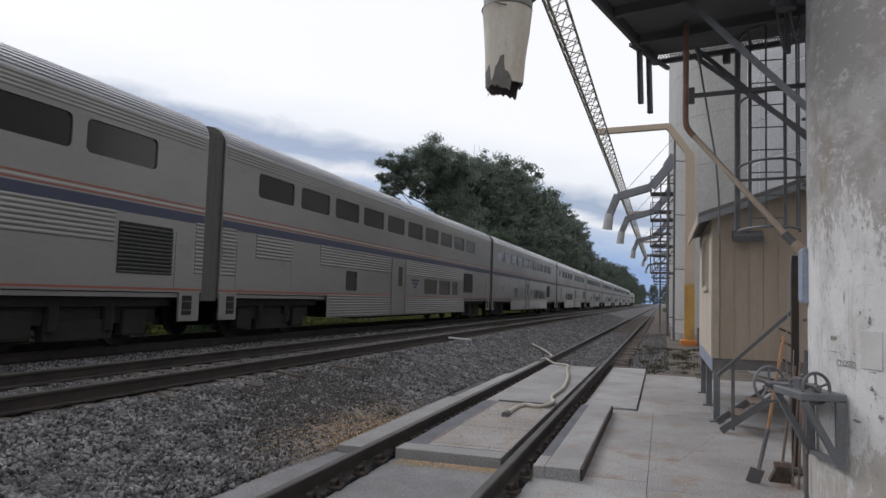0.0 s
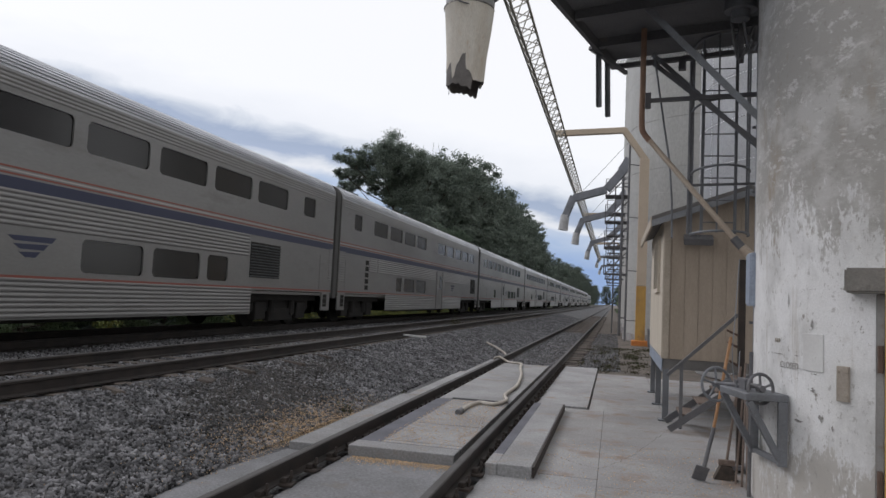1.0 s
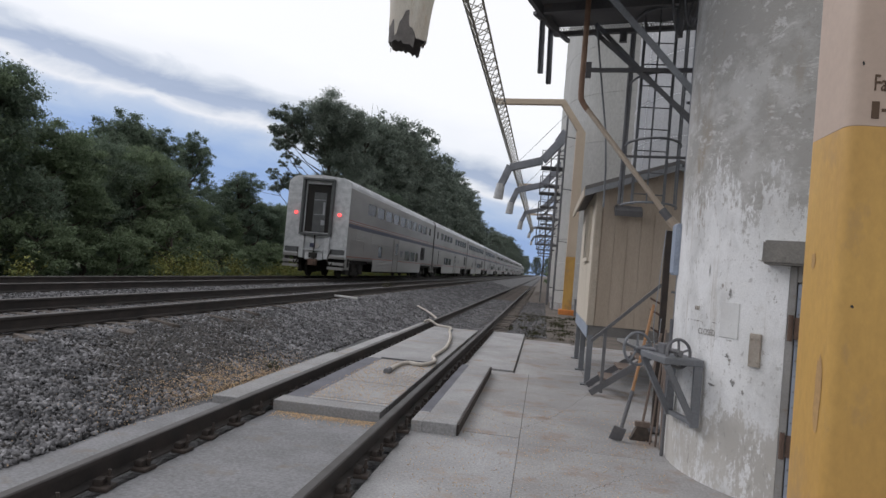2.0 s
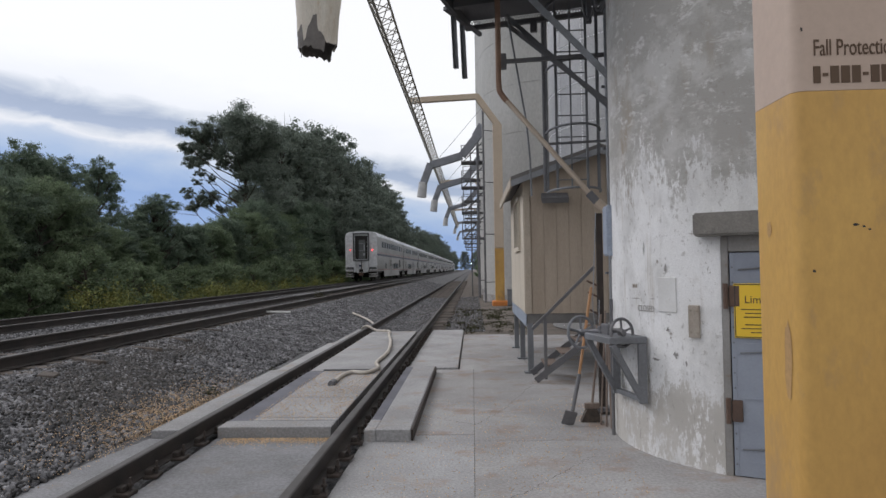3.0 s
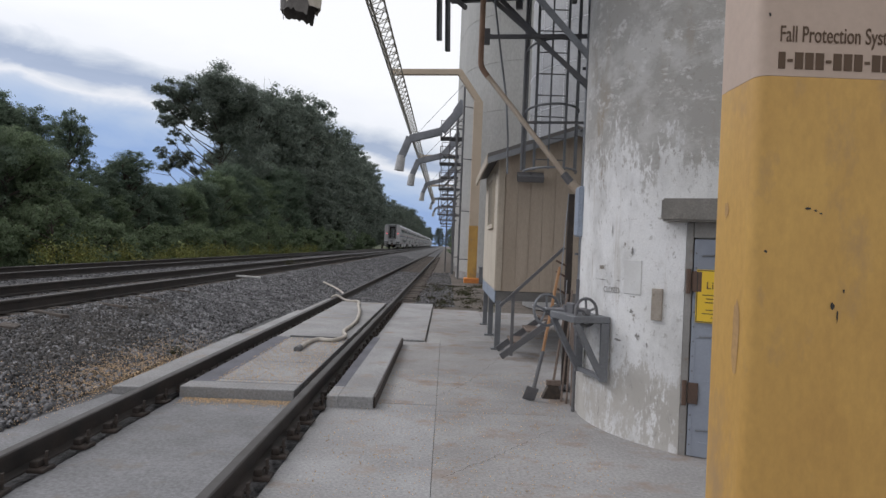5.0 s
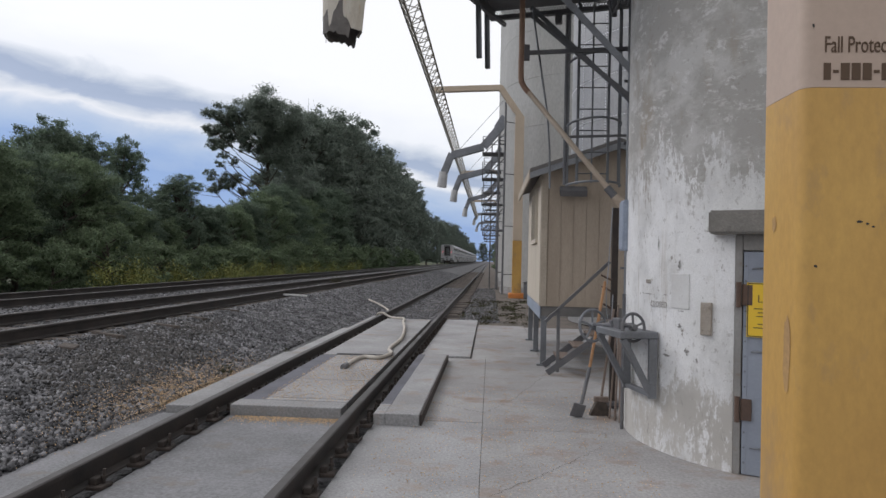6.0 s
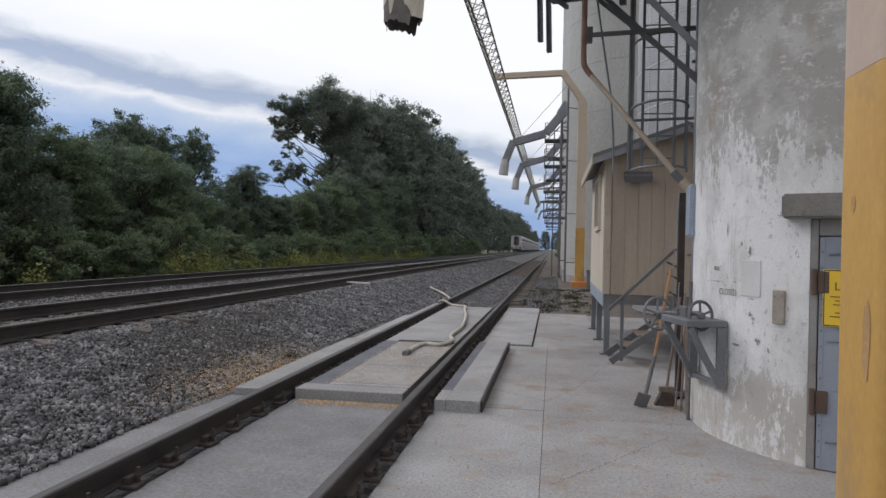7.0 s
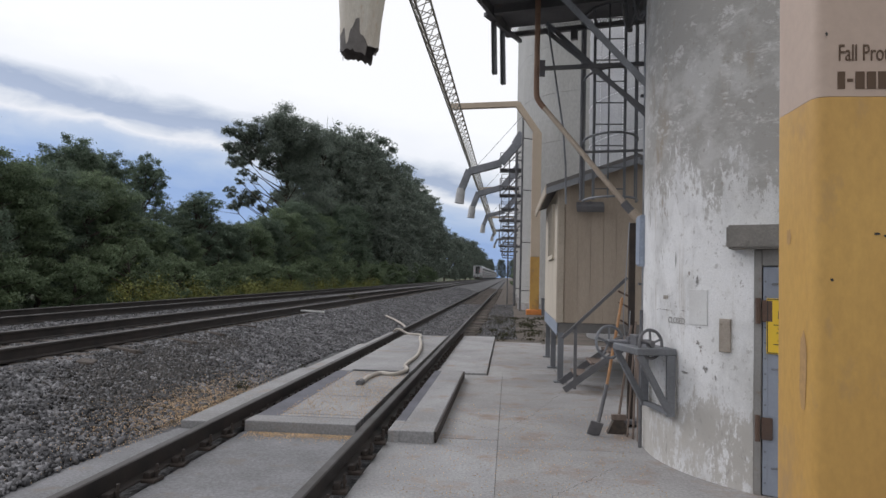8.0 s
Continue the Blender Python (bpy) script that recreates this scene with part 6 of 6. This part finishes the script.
def debris():
    pts = [(-4.04, 23.2, 0.26), (-3.41, 21.9, 0.16), (-2.95, 20.3, 0.10), (-3.0, 19.0, 0.08), (-2.95, 18.3, 0.16), (-2.77, 18.0, 0.235), (-2.5, 17.8, 0.14), (-2.13, 17.4, 0.15), (-2.03, 16.5, 0.15), (-1.80, 14.9, 0.15),
           (-1.63, 13.0, 0.15), (-1.64, 11.6, 0.15), (-1.52, 10.9, 0.16), (-1.64, 10.46, 0.15), (-1.88, 10.5, 0.15), (-1.96, 10.1, 0.15), (-1.96, 9.6, 0.15)]
    h = thing("hose", label="long pale hose lying across the siding track", category="hose")
    bm = B(); tube(bm, smooth_line(pts, 6), 0.032, 8)
    part("tube", bm, M["hose"], h, sm=True)
    bm = B(); rod(bm, (-1.96, 9.62, 0.15), (-1.97, 9.45, 0.145), 0.045, 10)
    part("coupling", bm, M["steel_dark"], h)
    rng = random.Random(2)
    for x, y, l, w, a in ((-5.28, 8.45, 0.26, 0.20, 0.3), (-5.42, 9.6, 0.5, 0.14, 1.3), (-5.35, 11.2, 0.5, 0.13, 1.4), (-5.4, 12.6, 0.4, 0.14, 1.2), (-5.5, 6.9, 0.35, 0.13, 1.1), (-5.5, 14.4, 0.45, 0.14, 1.5)):
        bm = B(); box(bm, (x, y, bed(x) + 0.015), (w, l, 0.07), Euler((0.06, 0.14, a)).to_matrix(), 0.02)
        solo("old_tie_piece", bm, M["tie"], "broken dark piece of old wooden tie in ballast", "wood piece", group="tie pieces")
    bm = B(); box(bm, (-5.75, 19.9, 0.53), (0.9, 0.12, 0.05), Euler((0, 0.05, 0.15)).to_matrix(), 0.01)
    solo("white_board", bm, M["white_paint"], "short white board lying on the ballast", "board")


# ---- the train ----
CAR, REAR0, SPEED = 25.9, 13.92 - 1.5 * 35.3, 35.3


def car_master(kind):
    """A two-level stainless car; y runs forward from its rear coupler face, z from the rail."""
    last = kind == "last"
    plain_ = kind != "coach"
    up = [(1.70 + 2.08 * k, 3.42 + 2.08 * k) for k in range(10)] if kind == "sleeper" else [(3.72 + 2.08 * k, 5.47 + 2.08 * k) for k in range(9)] if plain_ else [(3.75 + 2.07 * k, 5.5 + 2.07 * k) for k in range(4)] + [(14.1 + 2.05 * k, 15.85 + 2.05 * k) for k in range(5)]
    small = [] if kind == "sleeper" else [(23.2, 24.05)] if plain_ else [(1.6, 2.4)]
    lowr = [(6.75, 7.6), (14.2, 15.9), (16.2, 17.9), (18.2, 19.1)] if plain_ else [(6.95, 7.75), (8.1, 9.85), (10.15, 11.9)]
    door = (10.6, 11.9) if plain_ else (14.1, 15.3)
    louver = (20.15, 21.8) if plain_ else (23.15, 24.6)
    t = thing("passenger_car", label="two-level stainless rail car, red lamps on its end" if last else "two-level stainless rail car with dark windows", category="train car", group="passenger train")
    W, y0, y1 = 1.55, 0.30, 25.60
    zw = ((3.41, 4.0), (1.24, 1.85))
    cuts = sorted({y0, 5.5, 20.3, y1} | {v for p in up + small + lowr for v in p})
    zc = [0.42, 1.06, 1.24, 1.85, 2.4, 3.41, 4.0, 4.38]
    bm = B()
    for s in (1, -1):
        for a, b in zip(cuts, cuts[1:]):
            m = (a + b) / 2
            for c, d in zip(zc, zc[1:]):
                if d <= 1.06 and not 5.5 < m < 20.3:
                    continue
                if (c, d) == zw[0] and any(p < m < q for p, q in up + small):
                    continue
                if (c, d) == zw[1] and any(p < m < q for p, q in lowr):
                    continue
                vs = [bm.verts.new((s * W, *p)) for p in ((a, c), (b, c), (b, d), (a, d))]
                bm.faces.new(vs)
        # reveals round the openings
        for (wz0, wz1), wins in ((zw[0], up + small), (zw[1], lowr)):
            for p, q in wins:
                for (ya, za), (yb, zb) in (((p, wz0), (q, wz0)), ((q, wz0), (q, wz1)), ((q, wz1), (p, wz1)), ((p, wz1), (p, wz0))):
                    bm.faces.new([bm.verts.new(v) for v in ((s * W, ya, za), (s * W, yb, zb), (s * (W - 0.05), yb, zb), (s * (W - 0.05), ya, za))])
        for (wz0, wz1), wins in ((zw[0], up + small), (zw[1], lowr)):
            for p, q in wins:
                for cy, cz, sy, sz in ((p, wz0, 1, 1), (q, wz0, -1, 1), (q, wz1, -1, -1), (p, wz1, 1, -1)):
                    rc = 0.13
                    pts = [(cy + sy * rc * (1 - math.cos(a)), cz + sz * rc * (1 - math.sin(a))) for a in np.linspace(0, math.pi / 2, 5)]
                    for u, v in zip(pts, pts[1:]):
                        bm.faces.new([bm.verts.new((s * (W - 0.004), *w)) for w in ((cy, cz), u, v)])
    bmesh.ops.remove_doubles(bm, verts=bm.verts, dist=1e-4)
    # floor and the far end
    box(bm, (0, (y0 + y1) / 2, 1.0), (2 * W - 0.1, y1 - y0 - 0.1, 0.08))
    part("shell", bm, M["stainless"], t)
    arc = [(W, 4.38)] + [(W - 0.55 + 0.55 * math.cos(a), 4.38 + 0.45 * math.sin(a)) for a in np.linspace(0.15, math.pi / 2, 7)]
    prof = arc + [(0, 4.91)] + [(-x, z) for x, z in arc[::-1]]
    bm = B(); prism(bm, prof, "y", y0, y1)
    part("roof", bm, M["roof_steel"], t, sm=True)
    for a in np.linspace(0.16, 1.35, 9):
        for s in (1, -1):
            bm = B(); box(bm, (s * (1.0 + 0.555 * math.cos(a)), (y0 + y1) / 2, 4.38 + 0.455 * math.sin(a)), (0.035, y1 - y0 - 0.1, 0.03), Euler((0, -s * a, 0)).to_matrix())
            part("roof_flute", bm, M["roof_steel"], t)
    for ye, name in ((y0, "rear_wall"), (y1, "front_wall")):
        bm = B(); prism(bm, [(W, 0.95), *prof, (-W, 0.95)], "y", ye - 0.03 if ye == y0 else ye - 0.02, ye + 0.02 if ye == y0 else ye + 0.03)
        # only the last car's open end takes the lighter steel
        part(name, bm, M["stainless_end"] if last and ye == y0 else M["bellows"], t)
    for s in (1, -1):
        X = s * (W - 0.04)
        for p, q in up + small:
            bm = B(); box(bm, (X, (p + q) / 2, 3.705), (0.02, q - p - 0.01, 0.58))
            part("window", bm, M["car_glass"], t)
        for p, q in lowr:
            bm = B(); box(bm, (X, (p + q) / 2, 1.545), (0.02, q - p - 0.01, 0.60))
            part("window", bm, M["car_glass"], t)
        def strip(name, z0, z1, mt, ya=y0 + 0.02, yb=y1 - 0.02, th=0.006):
            b_ = B(); box(b_, (s * (W + th / 2), (ya + yb) / 2, (z0 + z1) / 2), (th, yb - ya, z1 - z0))
            part(name, b_, M[mt], t)
        strip("blue_band", 2.51, 2.70, "blue_stripe")
        strip("red_band", 2.735, 2.765, "red_stripe"); strip("white_band", 2.79, 2.815, "white_stripe"); strip("red_band", 2.84, 2.87, "red_stripe")
        strip("red_band", 1.10, 1.14, "red_stripe")
        # fluted panels
        def flutes(name, z0, z1, ya, yb, pitch=0.085, deep=0.013):
            b_ = B()
            z = z0
            line = [(s * (W - 0.01), z0)]
            while z < z1 - 0.02:
                line += [(s * (W + 0.002), z), (s * (W + deep), z + pitch * 0.3), (s * (W + deep), z + pitch * 0.55), (s * (W + 0.002), z + pitch * 0.85)]
                z += pitch
            prism(b_, line + [(s * (W - 0.01), line[-1][1])], "y", ya, yb)
            part(name, b_, M["stainless"], t)
        flutes("fluted_skirt", 0.44, 1.08, 5.52, door[0] - 0.08)
        flutes("fluted_skirt", 0.44, 1.08, door[1] + 0.08, 20.28)
        flutes("fluted_panel", 1.93, 2.49, 5.0 if plain_ else 4.4, door[0] - 0.1)
        flutes("fluted_panel", 1.45, 2.49, 0.34, 0.86)
        flutes("fluted_panel", 1.45, 2.49, 25.32, 25.58)
        flutes("fluted_panel", 1.93, 2.49, door[1] + 0.1, louver[0] - 0.1)
        flutes("fluted_panel", 1.93, 2.49, 1.7 if plain_ else 3.4, 3.4 if plain_ else 4.2)
        flutes("letter_panel", 4.10, 4.38, y0 + 0.1, y1 - 0.1, 0.07, 0.009)
        # side door
        d = B(); box(d, (s * (W + 0.008), (door[0] + door[1]) / 2, 1.42), (0.02, door[1] - door[0], 1.95), bevel=0.005)
        dd = part("door", d, M["stainless"], t)
        d = B(); box(d, (s * (W + 0.012), (door[0] + door[1]) / 2 + 0.15, 1.85), (0.022, 0.42, 0.72), bevel=0.004)
        part("door_window", d, M["car_glass"], dd)
        for yy in (door[0] - 0.06, door[1] + 0.06):
            d = B(); box(d, (s * (W + 0.02), yy, 1.45), (0.03, 0.05, 2.05))
            part("grab_rail", d, M["stainless"], dd)
        lv = B(); box(lv, (s * (W + 0.002), (louver[0] + louver[1]) / 2, 1.86), (0.01, louver[1] - louver[0], 0.94))
        l_ = part("louver", lv, M["truck"], t, "dark louvered grille")
        z = 1.42
        while z < 2.30:
            b_ = B(); box(b_, (s * (W + 0.018), (louver[0] + louver[1]) / 2, z), (0.03, louver[1] - louver[0], 0.03), Euler((0, 0.5 * s, 0)).to_matrix())
            part("slat", b_, M["diaphragm"], l_)
            z += 0.075
        # slanted tail mark and access panels
        b_ = B()
        for k in range(3):
            q = 12.6 if plain_ else 17.4
            prism(b_, [(q + 0.0 + 0.12 * k, 1.78 - 0.13 * k), (q + 1.0 - 0.16 * k, 1.80 - 0.13 * k), (q + 0.9 - 0.16 * k, 1.70 - 0.13 * k), (q + 0.14 + 0.12 * k, 1.70 - 0.13 * k)], "x", s * W, s * (W + 0.005))
        part("painted_mark", b_, M["blue_stripe"], t)
        for ya, yb in (((0.9, 1.6), (3.4, 4.9), (24.6, 25.3)) if plain_ else ((0.9, 2.3), (24.7, 25.3))):
            b_ = B(); box(b_, (s * (W + 0.004), (ya + yb) / 2, 1.72), (0.012, yb - ya, 1.1), bevel=0.003)
            part("access_panel", b_, M["stainless"], t)
        if kind == "coach":
            for k in range(5):
                b_ = B(); box(b_, (s * (W + 0.004), 3.15, 1.32 + 0.24 * k), (0.012, 0.34, 0.17), bevel=0.003)
                part("vent_slot", b_, M["truck"], t, "dark vent slot")
        for ya, yb in ((0.35, 1.0), (24.9, 25.55)):
            b_ = B(); box(b_, (s * (W - 0.03), (ya + yb) / 2, 0.78), (0.05, yb - ya, 0.62), bevel=0.01)
            sk = part("corner_skirt", b_, M["stainless"], t)
            # flat dark plate draws the shade inside the step well
            b_ = B(); box(b_, (s * (W - 0.004), (ya + yb) / 2 + (0.08 if ya < 9 else -0.08), 0.80), (0.012, 0.30, 0.40), bevel=0.004)
            part("step_well", b_, M["truck"], sk, "dark plate drawing the shade of a step well")
            for z in (0.70, 0.88):
                b_ = B(); box(b_, (s * (W + 0.006), (ya + yb) / 2 + (0.08 if ya < 9 else -0.08), z), (0.012, 0.28, 0.025))
                part("foothold", b_, M["diaphragm"], sk)
    # trucks
    for yc in (3.15, 22.75):
        k = B()
        for s in (1, -1):
            box(k, (s * 1.05, yc, 0.66), (0.22, 3.9, 0.42), bevel=0.04); box(k, (s * 1.12, yc, 0.36), (0.2, 1.5, 0.36), bevel=0.03)
            for dy in (-1.3, 1.3):
                box(k, (s * 1.12, yc + dy, 0.47), (0.24, 0.62, 0.5), bevel=0.06)
            for dy in (-0.62, 0.62):
                rod(k, (s * 1.2, yc + dy, 0.35), (s * 1.2, yc + dy, 0.85), 0.12, 10)
        box(k, (0, yc, 0.68), (2.0, 0.7, 0.3), bevel=0.03)
        box(k, (0, yc, 0.86), (2.6, 4.4, 0.16))
        tr = part("truck_frame", k, M["truck"], t)
        for dy in (-1.3, 1.3):
            for s in (1, -1):
                k = B(); rod(k, (s * 0.69, yc + dy, 0.46), (s * 0.83, yc + dy, 0.46), 0.455, 28); rod(k, (s * 0.83, yc + dy, 0.46), (s * 1.16, yc + dy, 0.46), 0.14, 12)
                part("wheel", k, M["truck"], tr, sm=True)
    k = B(); box(k, (0, 12.9, 0.55), (2.3, 9.0, 0.45), bevel=0.05)
    part("under_gear", k, M["truck"], t)
    for ya, yb in ((-0.02, 0.28), (25.62, 25.92)):
        k = B()
        for c, s_ in (((0, 2.05), (1.56, 0.11)), ((0, 4.66), (1.56, 0.11)), ((-0.72, 3.35), (0.11, 2.5)), ((0.72, 3.35), (0.11, 2.5))):
            box(k, (c[0], (ya + yb) / 2, c[1]), (s_[0], yb - ya, s_[1]), bevel=0.02)
        dp = part("diaphragm", k, M["diaphragm"], t, "dark ribbed end bellows")
        k = B(); box(k, (0, (ya + yb) / 2, 1.05), (0.35, yb - ya + 0.1, 0.26), bevel=0.03)
        part("coupler", k, M["truck"], t)
    if not last:
        for ya, yb in ((0.0, 0.26), (25.64, 25.9)):
            for s in (1, -1):
                k = B(); box(k, (s * 1.26, (ya + yb) / 2, 2.74), (0.50, yb - ya + 0.03, 3.72), bevel=0.03)
                part("side_bellows", k, M["bellows"], t, "black rubber side bellows")
    k = B(); box(k, (0, 0.27, 3.3), (1.2, 0.02, 2.3))
    ed = part("end_door", k, M["truck"], t, "dark recessed end door")
    if last:
        k = B(); box(k, (0.08, 0.24, 3.1), (0.62, 0.02, 1.9), bevel=0.01)
        part("door_panel", k, M["diaphragm"], ed)
        k = B(); box(k, (0.28, 0.225, 2.62), (0.18, 0.015, 0.24)); box(k, (0.08, 0.225, 3.0), (0.55, 0.015, 0.03)); box(k, (0.08, 0.225, 3.7), (0.55, 0.015, 0.03)); box(k, (0.30, 0.225, 3.3), (0.1, 0.012, 0.6))
        part("door_fittings", k, M["galv"], ed)
        for s in (1, -1):
            k = B(); rod(k, (s * 1.08, 0.28, 3.05), (s * 1.08, 0.20, 3.05), 0.07, 16)
            part("marker_lamp", k, M["red_lamp"], t, "glowing red marker lamp")
            # flat dark plate in place of a hollow, its shade given by colour
            k = B(); box(k, (s * 1.12, 0.25, 1.28), (0.72, 0.05, 0.24), bevel=0.01)
            part("dark_recess", k, M["diaphragm"], t)
            for z in (1.02, 0.72, 0.5):
                k = B(); box(k, (s * 1.12, 0.18, z), (0.78, 0.16, 0.13), bevel=0.015)
                part("end_step", k, M["stainless"], t)
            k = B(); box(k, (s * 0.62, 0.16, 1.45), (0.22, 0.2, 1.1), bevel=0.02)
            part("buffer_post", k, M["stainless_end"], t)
            k = B(); tube(k, smooth_line([(s * 0.85, 0.2, 1.35), (s * 0.72, 0.08, 0.95), (s * 0.85, 0.06, 0.6), (s * 0.98, 0.14, 0.8)]), 0.03, 6)
            part("air_hose", k, M["truck"], t, sm=True)
        k = B(); tube(k, smooth_line([(0.02, 0.05, 2.0), (0.05, 0.03, 1.6), (0.03, 0.04, 1.2), (0.06, 0.06, 0.8)]), 0.035, 6)
        part("brake_hose", k, M["truck"], t, sm=True)
        k = B(); box(k, (0.0, 0.08, 0.72), (0.42, 0.3, 0.3), bevel=0.05); rod(k, (0.0, -0.15, 0.72), (0.0, 0.1, 0.72), 0.13, 10)
        part("drawbar", k, M["rust"], t, "rusty drawbar")
        for s in (1, -1):
            k = B(); tube(k, smooth_line([(s * 1.45, 0.24, 1.9), (s * 1.45, 0.12, 1.85), (s * 1.45, 0.12, 1.45), (s * 1.45, 0.24, 1.4)]), 0.016, 6)
            part("grab_iron", k, M["stainless_end"], t)
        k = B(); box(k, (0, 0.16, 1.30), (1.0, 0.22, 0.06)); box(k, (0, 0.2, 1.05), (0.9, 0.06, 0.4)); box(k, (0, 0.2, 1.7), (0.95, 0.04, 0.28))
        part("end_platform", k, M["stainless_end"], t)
        k = B(); rod(k, (0.12, 0.18, 1.52), (0.12, 0.12, 1.52), 0.12, 14)
        part("round_fitting", k, M["white_stripe"], t)
        k = B(); box(k, (-0.1, 0.17, 1.52), (0.26, 0.05, 0.2), bevel=0.01)
        part("blue_fitting", k, M["blue_stripe"], t)
    return t


def engine_master():
    t = thing("locomotive", label="silver and blue diesel locomotive leading the train", category="locomotive", group="passenger train")
    bm = B(); prism(bm, [(-1.5, 1.1), (1.5, 1.1), (1.5, 3.7), (1.05, 4.4), (-1.05, 4.4), (-1.5, 3.7)], "y", 0.4, 17.0)
    part("body", bm, M["stainless"], t)
    bm = B(); prism(bm, [(17.0, 1.1), (20.6, 1.1), (20.6, 2.2), (18.2, 4.3), (17.0, 4.4)], "x", -1.4, 1.4)
    part("nose", bm, M["blue_stripe"], t)
    bm = B(); box(bm, (0, 18.9, 3.75), (2.3, 0.05, 0.7), Euler((radians(-41), 0, 0)).to_matrix())
    part("windscreen", bm, M["car_glass"], t)
    for s in (1, -1):
        bm = B(); box(bm, (s * 1.504, 8.5, 2.6), (0.008, 16, 0.4))
        part("blue_band", bm, M["blue_stripe"], t)
        bm = B(); box(bm, (s * 1.42, 17.7, 3.3), (0.02, 0.9, 0.6))
        part("cab_window", bm, M["car_glass"], t)
    for yc in (3.6, 16.4):
        bm = B(); box(bm, (0, yc, 0.7), (2.3, 3.8, 0.5), bevel=0.05)
        tr = part("truck_frame", bm, M["truck"], t)
        for dy in (-1.4, 1.4):
            for s in (1, -1):
                bm = B(); rod(bm, (s * 0.69, yc + dy, 0.5), (s * 0.83, yc + dy, 0.5), 0.5, 20)
                part("wheel", bm, M["truck"], tr)
    bm = B(); box(bm, (0, 10, 0.75), (2.4, 6.5, 0.7), bevel=0.1)
    part("fuel_tank", bm, M["truck"], t)
    return t


def train():
    cars = []
    rear = car_master("last")
    cars.append((rear, 0.0))
    one = car_master("coach")
    cars.append((one, CAR))
    two = car_master("sleeper")
    cars.append((two, CAR * 2))
    for k in range(3, 10):
        cars.append((copy_thing(one if k % 3 == 1 else two, Matrix()), CAR * k))
    eng = engine_master()
    cars.append((eng, CAR * 10))
    cars.append((copy_thing(eng, Matrix()), CAR * 10 + 21.0))
    return cars


def motions():
    for ob, off in TRAIN:
        walk(ob, [(t, pose(TRAIN_X, REAR0 + SPEED * t + off, TOP_CD)) for t in (0.0, 2.0, 4.0, 6.0, 8.0)])
        for layer in ob.animation_data.action.layers:
            for strip in layer.strips:
                for bag in strip.channelbags:
                    for curve in bag.fcurves:
                        for key in curve.keyframe_points:
                            key.interpolation = "LINEAR"


ground()
SIDING, MAIN_NEAR, MAIN_FAR = tracks()
pavement()
silo_near()
wheel_bench()
leaning_tools()
tower_fixtures()
near_post()
far_post(31.9, True)
far_post(61.9, False)
far_post(91.9, False)
truss()
platform()
down_pipe()
ladder()
loading_sock()
hut()
hut_stairs()
far_silos()
spouts()
signal_mast()
TRAIN = train()
woods()
ballast_stones()
debris()
motions()
